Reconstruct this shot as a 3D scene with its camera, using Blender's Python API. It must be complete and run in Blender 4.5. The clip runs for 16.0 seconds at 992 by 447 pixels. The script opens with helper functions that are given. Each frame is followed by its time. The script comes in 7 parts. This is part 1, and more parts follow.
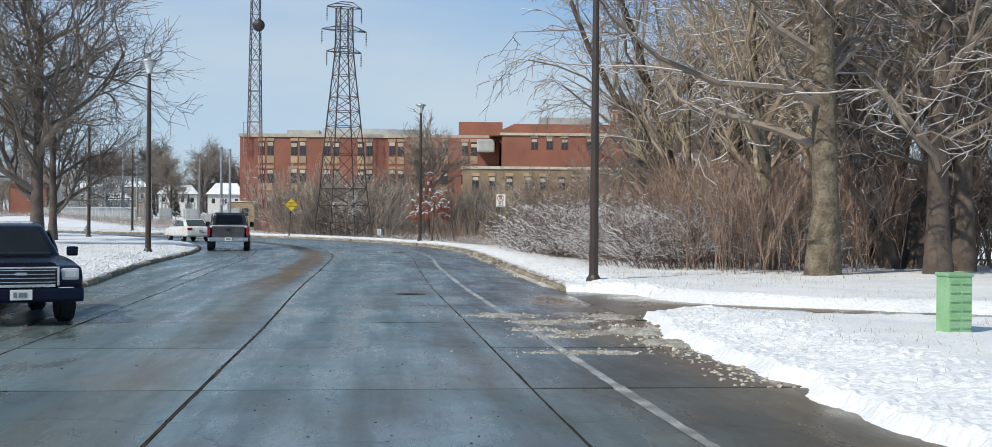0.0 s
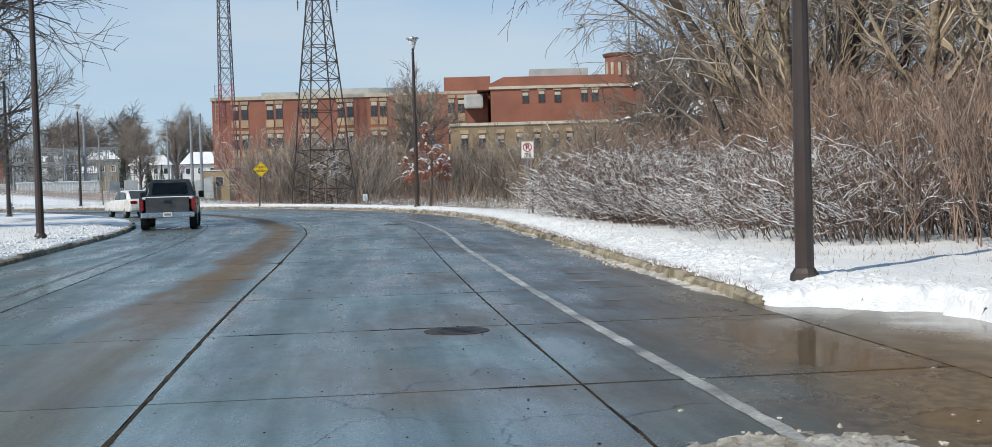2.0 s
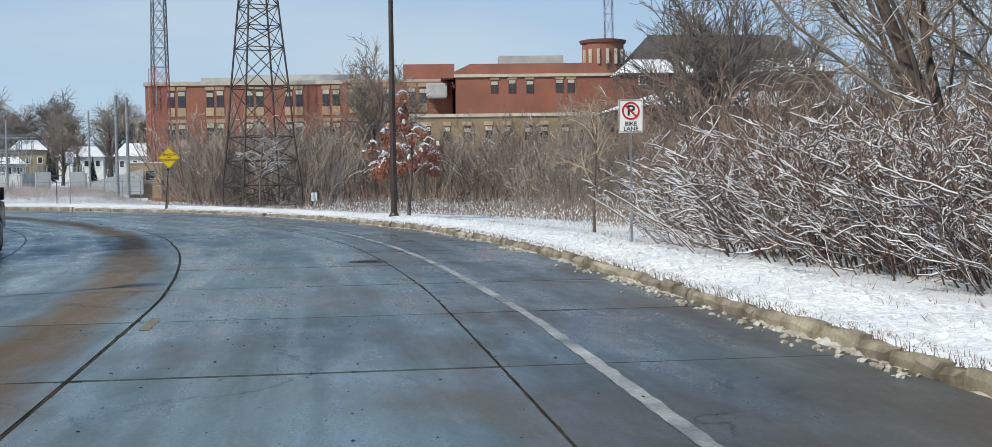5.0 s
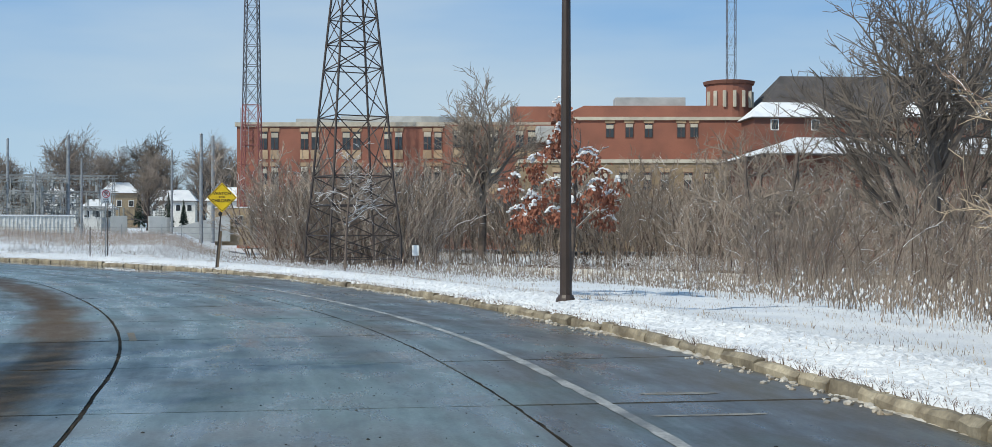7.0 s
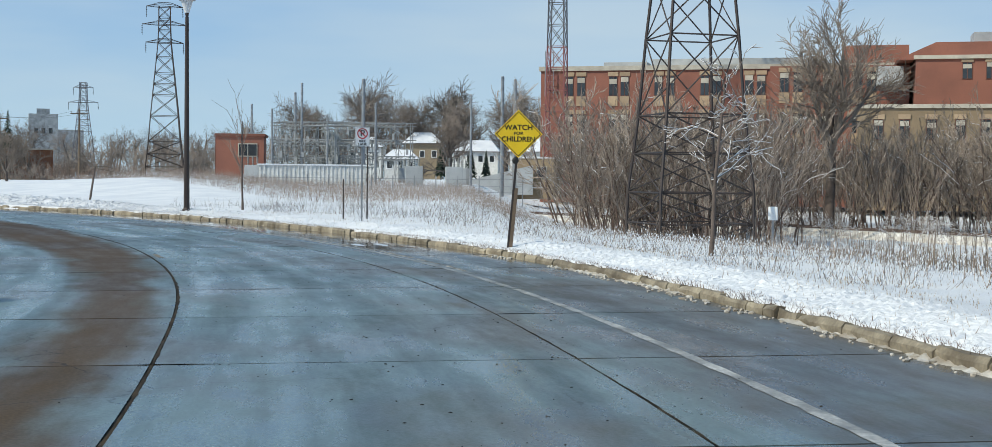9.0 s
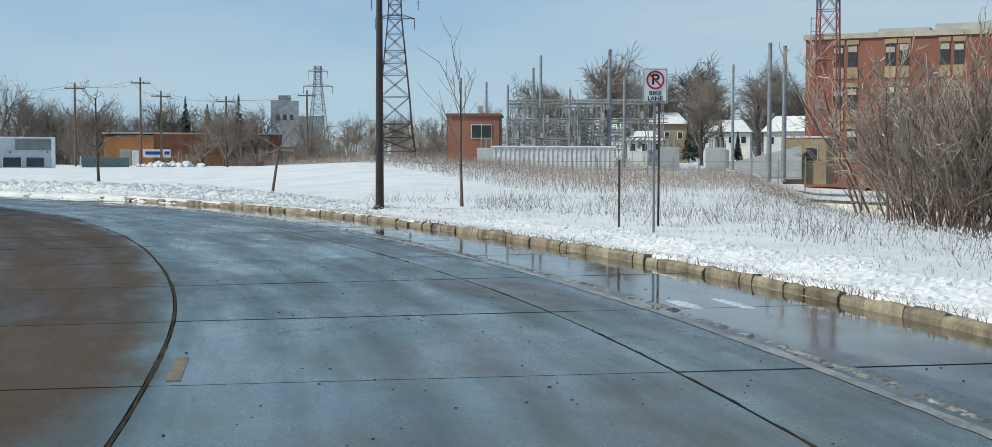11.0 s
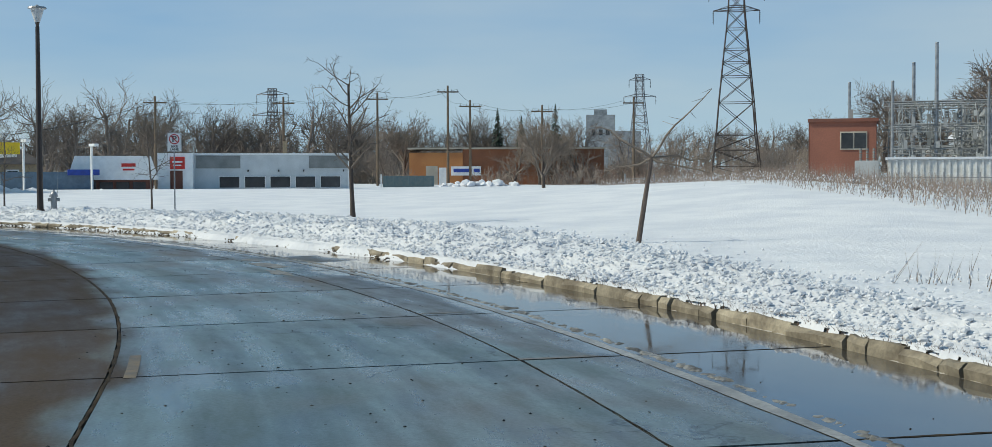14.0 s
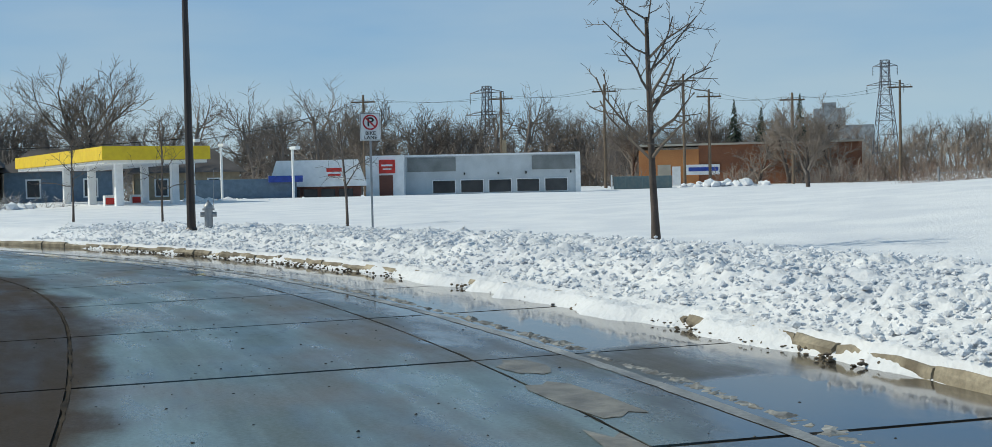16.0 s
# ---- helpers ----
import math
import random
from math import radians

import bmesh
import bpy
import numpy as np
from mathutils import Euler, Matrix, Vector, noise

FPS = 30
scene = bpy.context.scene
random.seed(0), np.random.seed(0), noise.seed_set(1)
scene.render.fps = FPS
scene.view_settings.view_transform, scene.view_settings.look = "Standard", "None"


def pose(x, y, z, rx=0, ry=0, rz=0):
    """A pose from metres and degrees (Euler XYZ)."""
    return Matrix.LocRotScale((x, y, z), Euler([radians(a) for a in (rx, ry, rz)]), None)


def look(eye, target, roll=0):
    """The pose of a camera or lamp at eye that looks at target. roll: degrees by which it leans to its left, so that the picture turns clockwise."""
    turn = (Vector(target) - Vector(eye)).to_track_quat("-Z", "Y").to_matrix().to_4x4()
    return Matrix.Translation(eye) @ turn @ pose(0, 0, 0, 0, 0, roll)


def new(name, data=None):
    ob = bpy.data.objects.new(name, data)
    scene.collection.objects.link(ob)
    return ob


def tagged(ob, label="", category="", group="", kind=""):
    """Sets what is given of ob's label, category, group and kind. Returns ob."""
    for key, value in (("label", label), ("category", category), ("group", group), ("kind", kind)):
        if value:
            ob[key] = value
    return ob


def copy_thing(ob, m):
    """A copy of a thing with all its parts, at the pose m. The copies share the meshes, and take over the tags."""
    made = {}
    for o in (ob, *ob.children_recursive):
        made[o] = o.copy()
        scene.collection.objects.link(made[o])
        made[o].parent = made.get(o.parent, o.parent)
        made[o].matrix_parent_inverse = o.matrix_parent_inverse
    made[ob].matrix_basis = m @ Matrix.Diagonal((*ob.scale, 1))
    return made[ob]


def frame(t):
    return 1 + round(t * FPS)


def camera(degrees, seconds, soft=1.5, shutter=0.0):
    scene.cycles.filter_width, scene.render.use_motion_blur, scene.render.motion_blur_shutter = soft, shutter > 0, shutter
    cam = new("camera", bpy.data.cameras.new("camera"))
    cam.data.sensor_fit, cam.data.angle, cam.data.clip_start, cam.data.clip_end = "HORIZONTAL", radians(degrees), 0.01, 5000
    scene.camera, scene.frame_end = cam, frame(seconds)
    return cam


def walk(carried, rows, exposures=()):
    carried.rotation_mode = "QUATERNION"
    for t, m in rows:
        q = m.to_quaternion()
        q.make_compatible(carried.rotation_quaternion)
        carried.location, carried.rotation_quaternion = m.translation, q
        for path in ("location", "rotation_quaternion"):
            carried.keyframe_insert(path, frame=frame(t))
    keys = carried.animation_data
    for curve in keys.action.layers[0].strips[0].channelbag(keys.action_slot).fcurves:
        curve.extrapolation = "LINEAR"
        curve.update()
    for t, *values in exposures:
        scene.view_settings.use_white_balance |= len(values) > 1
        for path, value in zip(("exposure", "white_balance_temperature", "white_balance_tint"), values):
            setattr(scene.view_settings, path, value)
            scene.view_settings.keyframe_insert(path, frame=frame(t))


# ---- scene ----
cam = camera(42.0, 16.0, soft=0.6)
PATH = [
    (0, (0.0, 0.0, 1.667), (0.0, 2.0, 1.659), 0.5),
    (0.5, (-0.395, 3.545, 1.632), (-0.402, 5.544, 1.59), 0.5),
    (1, (-0.839, 7.457, 1.655), (-0.851, 9.456, 1.595), -0.5),
    (1.5, (-1.201, 11.305, 1.567), (-1.196, 13.304, 1.497), -1.7),
    (2, (-1.57, 15.162, 1.511), (-1.546, 17.161, 1.442), -1.6),
    (2.5, (-1.917, 18.971, 1.44), (-1.86, 20.969, 1.372), -1.5),
    (3, (-2.288, 22.497, 1.42), (-2.195, 24.493, 1.334), -0.5),
    (3.2, (-2.434, 23.972, 1.398), (-2.333, 25.967, 1.309), 0.0),
    (5.3, (-3.699, 41.106, 1.458), (-3.599, 43.103, 1.395), -0.9),
    (5.5, (-3.832, 42.912, 1.457), (-3.739, 44.909, 1.407), -0.7),
    (6, (-4.289, 47.38, 1.468), (-4.248, 49.38, 1.469), -0.9),
    (6.5, (-4.761, 51.7, 1.509), (-4.742, 53.7, 1.518), -0.4),
    (7, (-5.419, 56.327, 1.557), (-5.466, 58.327, 1.563), 0.1),
    (7.5, (-6.138, 60.54, 1.573), (-6.242, 62.538, 1.573), 0.1),
    (8, (-7.034, 64.985, 1.611), (-7.237, 66.975, 1.606), 1.2),
    (8.5, (-8.15, 69.656, 1.626), (-8.492, 71.626, 1.586), 0.7),
    (9, (-9.47, 74.134, 1.626), (-9.974, 76.068, 1.556), 0.6),
    (9.2, (-9.983, 75.688, 1.689), (-10.526, 77.611, 1.614), -0.3),
    (11.3, (-17.647, 92.015, 1.511), (-18.542, 93.801, 1.412), -0.1),
    (11.5, (-18.422, 93.322, 1.533), (-19.35, 95.091, 1.434), -0.5),
    (12, (-20.482, 96.39, 1.564), (-21.488, 98.116, 1.463), -0.2),
    (12.5, (-22.861, 99.639, 1.59), (-23.928, 101.327, 1.479), -0.3),
    (13, (-25.428, 102.831, 1.587), (-26.569, 104.468, 1.458), -0.3),
    (13.5, (-28.252, 106.023, 1.598), (-29.432, 107.635, 1.497), -0.1),
    (14, (-31.047, 108.913, 1.586), (-32.298, 110.471, 1.515), -0.2),
    (14.5, (-33.899, 111.574, 1.546), (-35.195, 113.095, 1.473), -0.9),
    (15, (-36.837, 114.064, 1.511), (-38.189, 115.536, 1.432), -1.4),
    (15.5, (-39.824, 116.309, 1.489), (-41.246, 117.714, 1.412), -1.6),
    (16, (-42.82, 118.351, 1.491), (-44.306, 119.688, 1.428), -1.3),
]
walk(cam, [(t, look(eye, target, roll)) for t, eye, target, roll in PATH], [(0.0, 0.22, 7050, 7), (5.5, 0.18, 6850, 6), (6.0, 0.14, 6750, 5), (9.0, 0.18, 6850, 3), (12.0, 0.05, 7100, 2), (16.0, -0.05, 7000, 1)])

# ---- light ----
SUN = Vector((-0.53, -0.51, 0.67)).normalized()
world = bpy.data.worlds.new("sky")
scene.world = world
world.use_nodes = True
wn, wl = world.node_tree.nodes, world.node_tree.links
sky = wn.new("ShaderNodeTexSky")
sky.sky_type = "NISHITA"
sky.sun_disc = False
sky.sun_elevation = math.asin(SUN.z)
sky.sun_rotation = math.atan2(SUN.x, SUN.y)
sky.air_density, sky.dust_density, sky.ozone_density = 1.0, 0.0, 3.0
haze = wn.new("ShaderNodeMix")
haze.data_type = "RGBA"
way_ = wn.new("ShaderNodeTexCoord")
up_ = wn.new("ShaderNodeSeparateXYZ")
low = wn.new("ShaderNodeMapRange")
for key_, v_ in (("From Min", 0.0), ("From Max", 0.6), ("To Min", 0.97), ("To Max", 0.8)):
    low.inputs[key_].default_value = v_
cloud = wn.new("ShaderNodeTexNoise")
cloud.inputs["Scale"].default_value, cloud.inputs["Detail"].default_value = 1.6, 5.0
flat = wn.new("ShaderNodeMapping")
flat.inputs["Scale"].default_value = (1, 1, 5)
veil = wn.new("ShaderNodeMapRange")
for key_, v_ in (("From Min", 0.42), ("From Max", 0.72), ("To Min", 0.0), ("To Max", 0.5)):
    veil.inputs[key_].default_value = v_
both_ = wn.new("ShaderNodeMath")
both_.operation, both_.use_clamp = "MULTIPLY", True
both_.inputs[1].default_value = 1.0
wl.new(way_.outputs["Generated"], up_.inputs[0])
wl.new(up_.outputs[2], low.inputs["Value"])
wl.new(way_.outputs["Generated"], flat.inputs[0])
wl.new(flat.outputs[0], cloud.inputs["Vector"])
wl.new(cloud.outputs["Fac"], veil.inputs["Value"])
wl.new(low.outputs[0], both_.inputs[0])
wl.new(both_.outputs[0], haze.inputs["Factor"])
wl.new(sky.outputs[0], haze.inputs["A"])
shade = wn.new("ShaderNodeMix")
shade.data_type = "RGBA"
shade.inputs["A"].default_value, shade.inputs["B"].default_value = (4.3, 5.85, 7.45, 1), (0.85, 2.95, 6.8, 1)
rise = wn.new("ShaderNodeMapRange")
rise.inputs["From Max"].default_value = 0.2
wl.new(up_.outputs[2], rise.inputs["Value"])
wl.new(rise.outputs[0], shade.inputs["Factor"])
deep = wn.new("ShaderNodeMix")
deep.data_type = "RGBA"
deep.inputs["B"].default_value = (0.9, 2.15, 3.8, 1)
higher = wn.new("ShaderNodeMapRange")
higher.inputs["From Min"].default_value, higher.inputs["From Max"].default_value = 0.25, 0.8
wl.new(up_.outputs[2], higher.inputs["Value"])
wl.new(higher.outputs[0], deep.inputs["Factor"])
wl.new(shade.outputs["Result"], deep.inputs["A"])
wl.new(deep.outputs["Result"], haze.inputs["B"])
wisps = wn.new("ShaderNodeMix")
wisps.data_type = "RGBA"
wisps.inputs["B"].default_value = (6.1, 6.7, 7.15, 1)
wl.new(veil.outputs[0], wisps.inputs["Factor"])
wl.new(haze.outputs["Result"], wisps.inputs["A"])
wl.new(wisps.outputs["Result"], wn["Background"].inputs[0])
wn["Background"].inputs[1].default_value = 0.10
sun = new("sun", bpy.data.lights.new("sun", "SUN"))
sun.data.energy, sun.data.angle, sun.data.color = 3.5, radians(0.6), (1.0, 0.94, 0.86)
sun.matrix_world = look(SUN * 50, (0, 0, 0))


# ---- materials ----
def material(name, base, second=None, rough=0.7, scale=3.0, fine=40.0, bump=0.2, metal=0.0, dist=0.02, spread=0.12, spec=0.5, coords="Object"):
    """A surface with two scales of variation: broad stains towards the second colour, and fine grain with relief."""
    m = bpy.data.materials.new(name)
    m.use_nodes = True
    n, l = m.node_tree.nodes, m.node_tree.links
    p = n["Principled BSDF"]
    tc = n.new("ShaderNodeTexCoord")
    info = n.new("ShaderNodeObjectInfo")
    broad, grain = n.new("ShaderNodeTexNoise"), n.new("ShaderNodeTexNoise")
    broad.inputs["Scale"].default_value, grain.inputs["Scale"].default_value = scale, fine
    broad.inputs["Detail"].default_value, grain.inputs["Detail"].default_value = 4.0, 6.0
    for t in (broad, grain):
        l.new(tc.outputs[coords], t.inputs["Vector"])
    mix = n.new("ShaderNodeMix")
    mix.data_type = "RGBA"
    second = second or tuple(c * 0.7 for c in base)
    mix.inputs["A"].default_value, mix.inputs["B"].default_value = (*base, 1), (*second, 1)
    ramp = n.new("ShaderNodeMapRange")
    ramp.inputs["From Min"].default_value, ramp.inputs["From Max"].default_value = 0.35, 0.65
    l.new(broad.outputs["Fac"], ramp.inputs["Value"])
    l.new(ramp.outputs["Result"], mix.inputs["Factor"])
    hsv = n.new("ShaderNodeHueSaturation")
    val = n.new("ShaderNodeMapRange")
    val.inputs["To Min"].default_value, val.inputs["To Max"].default_value = 1 - spread * 2, 1 + spread * 2
    l.new(grain.outputs["Fac"], val.inputs["Value"])
    own = n.new("ShaderNodeMapRange")
    own.inputs["To Min"].default_value, own.inputs["To Max"].default_value = 1 - spread, 1 + spread
    l.new(info.outputs["Random"], own.inputs["Value"])
    both = n.new("ShaderNodeMath")
    both.operation = "MULTIPLY"
    l.new(val.outputs[0], both.inputs[0])
    l.new(own.outputs[0], both.inputs[1])
    l.new(both.outputs[0], hsv.inputs["Value"])
    l.new(mix.outputs["Result"], hsv.inputs["Color"])
    l.new(hsv.outputs[0], p.inputs["Base Color"])
    rr = n.new("ShaderNodeMapRange")
    rr.inputs["To Min"].default_value, rr.inputs["To Max"].default_value = max(0.02, rough - 0.1), min(1.0, rough + 0.1)
    l.new(grain.outputs["Fac"], rr.inputs["Value"])
    l.new(rr.outputs[0], p.inputs["Roughness"])
    p.inputs["Metallic"].default_value = metal
    p.inputs["Specular IOR Level"].default_value = spec
    if bump:
        b = n.new("ShaderNodeBump")
        b.inputs["Strength"].default_value, b.inputs["Distance"].default_value = bump, dist
        l.new(grain.outputs["Fac"], b.inputs["Height"])
        l.new(b.outputs[0], p.inputs["Normal"])
    return m


M = {}
M["snow"] = material("snow", (0.73, 0.745, 0.77), (0.62, 0.645, 0.69), 0.6, 0.6, 14.0, 0.6, dist=0.05, spread=0.06, spec=0.3)
M["snow_dirty"] = material("snow_dirty", (0.72, 0.71, 0.69), (0.5, 0.46, 0.4), 0.6, 1.5, 14.0, 0.5, dist=0.05, spread=0.1, spec=0.3)
M["slush"] = material("wet_slush", (0.5, 0.48, 0.44), (0.26, 0.22, 0.17), 0.4, 3.0, 30.0, 0.5, dist=0.02, spread=0.2)
M["ice"] = material("thin_ice", (0.52, 0.56, 0.6), (0.36, 0.4, 0.44), 0.25, 3.0, 20.0, 0.1, spread=0.15)
M["kerb"] = material("kerb_concrete", (0.35, 0.305, 0.225), (0.14, 0.115, 0.08), 0.8, 2.6, 24.0, 0.4, dist=0.02, spread=0.25)
M["earth"] = material("wet_soil", (0.2, 0.152, 0.1), (0.1, 0.076, 0.052), 0.7, 6.0, 40.0, 0.4, spread=0.3)
M["joint"] = material("joint_filler", (0.022, 0.02, 0.018), (0.06, 0.048, 0.036), 0.9, 3.0, spec=0.05)
M["paint"] = material("road_paint", (0.34, 0.34, 0.328), (0.11, 0.11, 0.106), 0.45, 1.6, 22.0, 0.1, spread=0.45)
M["paint_worn"] = material("worn_road_paint", (0.25, 0.25, 0.242), (0.1, 0.1, 0.097), 0.45, 1.3, 24.0, 0.1, spread=0.5)
M["faded_yellow"] = material("faded_yellow_paint", (0.22, 0.155, 0.07), (0.11, 0.085, 0.055), 0.5, 6.0, 30.0, 0.1, spread=0.2)
M["pole"] = material("brown_pole_paint", (0.035, 0.024, 0.02), (0.05, 0.035, 0.03), 0.45, 2.0, 60.0, 0.1)
M["steel"] = material("dull_steel", (0.34, 0.355, 0.36), (0.2, 0.21, 0.215), 0.55, 1.0, 20.0, 0.05, metal=0.15)
M["patch"] = material("pale_concrete_patch", (0.23, 0.215, 0.185), (0.12, 0.11, 0.094), 0.5, 4.0, 25.0, 0.2, spread=0.25)
M["grit"] = material("wet_grit", (0.3, 0.29, 0.265), (0.06, 0.054, 0.046), 0.5, 4.0, 30.0, 0.2, spread=0.35)
M["galv"] = material("galvanised_steel", (0.34, 0.35, 0.36), (0.24, 0.25, 0.26), 0.45, 3.0, 40.0, 0.1, metal=0.6)
M["rust"] = material("dark_weathered_steel", (0.035, 0.03, 0.032), (0.055, 0.04, 0.034), 0.65, 1.0, 30.0, 0.1, metal=0.2)
M["mast"] = material("mast_steel", (0.13, 0.13, 0.15), (0.09, 0.09, 0.1), 0.6, 0.6, 20.0, 0.0, metal=0.2)
M["mast_red"] = material("mast_red_paint", (0.27, 0.085, 0.075), (0.2, 0.075, 0.07), 0.6)
M["white"] = material("white_sheet", (0.82, 0.83, 0.83), (0.72, 0.73, 0.73), 0.5, 2.0, 40.0, 0.03, spread=0.05)
M["yellow"] = material("sign_yellow", (0.84, 0.58, 0.02), (0.76, 0.5, 0.02), 0.45, 2.0, 40.0, 0.02, spread=0.04)
M["black"] = material("black_paint", (0.015, 0.015, 0.015), None, 0.5)
M["sign_red"] = material("sign_red", (0.5, 0.02, 0.03), None, 0.45, spread=0.04)
M["brick"] = material("red_brick", (0.285, 0.112, 0.076), (0.215, 0.088, 0.062), 0.85, 0.25, 9.0, 0.2, spread=0.15)
M["brick_dark"] = material("dark_red_brick", (0.2, 0.075, 0.05), (0.13, 0.06, 0.045), 0.85, 0.3, 9.0, 0.2, spread=0.15)
M["brick_tan"] = material("tan_brick", (0.28, 0.208, 0.128), (0.21, 0.155, 0.098), 0.85, 0.3, 9.0, 0.2, spread=0.12)
M["stone"] = material("pale_stone", (0.5, 0.46, 0.38), (0.38, 0.34, 0.28), 0.8, 0.6, 12.0, 0.1)
M["cap"] = material("buff_stone", (0.4, 0.29, 0.185), (0.3, 0.215, 0.14), 0.8, 0.6, 12.0, 0.1)
M["shingle"] = material("dark_shingle", (0.055, 0.05, 0.05), (0.09, 0.08, 0.08), 0.85, 0.5, 10.0, 0.2)
M["unit"] = material("grey_sheet_metal", (0.42, 0.43, 0.43), (0.32, 0.33, 0.33), 0.5, 0.6, 14.0, 0.05)
M["block"] = material("painted_block", (0.64, 0.68, 0.7), (0.53, 0.57, 0.59), 0.7, 0.8, 16.0, 0.15)
M["block_dark"] = material("grey_painted_panel", (0.23, 0.24, 0.235), (0.16, 0.17, 0.165), 0.7, 0.8, 16.0, 0.1)
M["orange"] = material("orange_brick", (0.5, 0.22, 0.08), (0.4, 0.16, 0.06), 0.85, 0.5, 9.0, 0.2)
M["stem"] = material("dark_wet_stems", (0.15, 0.1, 0.08), (0.09, 0.062, 0.05), 0.85, 1.0, 20.0, 0.0, spread=0.25)
M["bark"] = material("grey_brown_bark", (0.13, 0.1, 0.085), (0.07, 0.056, 0.048), 0.9, 2.0, 25.0, 0.6, spread=0.2)
M["rust_brick"] = material("rust_brick", (0.3, 0.12, 0.06), (0.24, 0.1, 0.055), 0.85, 0.5, 9.0, 0.2, spread=0.15)
M["bark_pale"] = material("pale_willow_bark", (0.3, 0.25, 0.18), (0.13, 0.1, 0.075), 0.9, 3.0, 14.0, 1.0, dist=0.06, spread=0.35)
M["twig"] = material("grey_twigs", (0.27, 0.22, 0.18), (0.16, 0.13, 0.107), 0.9, 0.5, 20.0, 0.0, spread=0.15)
M["twig_red"] = material("reddish_twigs", (0.32, 0.225, 0.175), (0.19, 0.13, 0.104), 0.9, 0.5, 20.0, 0.0, spread=0.15)
M["reed"] = material("dry_reeds", (0.29, 0.225, 0.185), (0.18, 0.14, 0.115), 0.9, 0.5, 20.0, 0.0, spread=0.25)
M["twig_tan"] = material("tan_twigs", (0.4, 0.32, 0.23), (0.3, 0.24, 0.17), 0.9, 0.5, 20.0, 0.0, spread=0.15)
M["twig_grey"] = material("grey_brown_twigs", (0.295, 0.24, 0.196), (0.165, 0.134, 0.112), 0.9, 0.35, 20.0, 0.0, spread=0.3)
M["twig_wood"] = material("far_wood_twigs", (0.23, 0.193, 0.168), (0.145, 0.122, 0.106), 0.9, 0.12, 20.0, 0.0, spread=0.3)
M["twig_dark"] = material("dark_twigs", (0.1, 0.083, 0.072), (0.15, 0.125, 0.105), 0.9, 0.5, 20.0, 0.0, spread=0.15)
M["leaf_dry"] = material("dry_russet_leaves", (0.33, 0.12, 0.07), (0.24, 0.09, 0.06), 0.8, 3.0, 20.0, 0.0, spread=0.2)
M["straw"] = material("dry_straw", (0.36, 0.28, 0.17), (0.24, 0.18, 0.12), 0.9, 1.0, 20.0, 0.0, spread=0.2)
M["needle"] = material("spruce_needles", (0.03, 0.05, 0.035), (0.05, 0.07, 0.05), 0.9, 1.0, 20.0, 0.0)
M["glass"] = material("window_glass", (0.03, 0.035, 0.04), (0.05, 0.055, 0.06), 0.12, 0.6, 3.0, 0.0, spec=0.5)
M["green"] = material("faded_green_plastic", (0.2, 0.4, 0.2), (0.26, 0.45, 0.26), 0.55, 4.0, 40.0, 0.05)
M["tint"] = material("tinted_glass", (0.012, 0.013, 0.015), None, 0.18, spec=0.22, bump=0.0, spread=0.02)
M["rail"] = material("rusty_rail", (0.05, 0.035, 0.03), (0.08, 0.05, 0.04), 0.7)
M["navy"] = material("navy_car_paint", (0.005, 0.008, 0.026), None, 0.22, spec=0.2, bump=0.0, spread=0.02)
M["car_grey"] = material("grey_car_paint", (0.1, 0.1, 0.102), None, 0.24, metal=0.4, bump=0.0, spread=0.02)
M["car_white"] = material("white_car_paint", (0.75, 0.75, 0.74), None, 0.25, bump=0.0, spread=0.02)
M["rubber"] = material("tyre_rubber", (0.015, 0.015, 0.015), (0.03, 0.028, 0.025), 0.85)
M["chrome"] = material("chrome", (0.7, 0.7, 0.72), None, 0.15, metal=1.0, bump=0.0, spread=0.02)
M["trim"] = material("black_plastic", (0.02, 0.02, 0.022), None, 0.6)
M["lamp_clear"] = material("clear_lamp_lens", (0.7, 0.72, 0.74), None, 0.1, bump=0.0, spec=0.8)
M["lamp_red"] = material("red_lamp_lens", (0.35, 0.015, 0.015), None, 0.15, bump=0.0)
M["canopy"] = material("canopy_yellow", (0.78, 0.55, 0.02), (0.7, 0.47, 0.02), 0.5, spread=0.05)
M["red"] = material("red_fascia", (0.6, 0.03, 0.02), None, 0.5)
M["blue"] = material("blue_tarp", (0.02, 0.06, 0.35), None, 0.5)
M["teal"] = material("teal_skip_paint", (0.11, 0.17, 0.18), (0.16, 0.2, 0.2), 0.6)
M["wood"] = material("weathered_wood", (0.18, 0.13, 0.09), (0.12, 0.09, 0.065), 0.9, 2.0, 20.0, 0.3)
M["house"] = material("pale_siding", (0.68, 0.68, 0.66), (0.55, 0.55, 0.53), 0.7)
M["house_tan"] = material("tan_siding", (0.33, 0.26, 0.17), (0.26, 0.2, 0.13), 0.7)
M["house_blue"] = material("blue_grey_siding", (0.13, 0.19, 0.25), (0.1, 0.15, 0.2), 0.7)


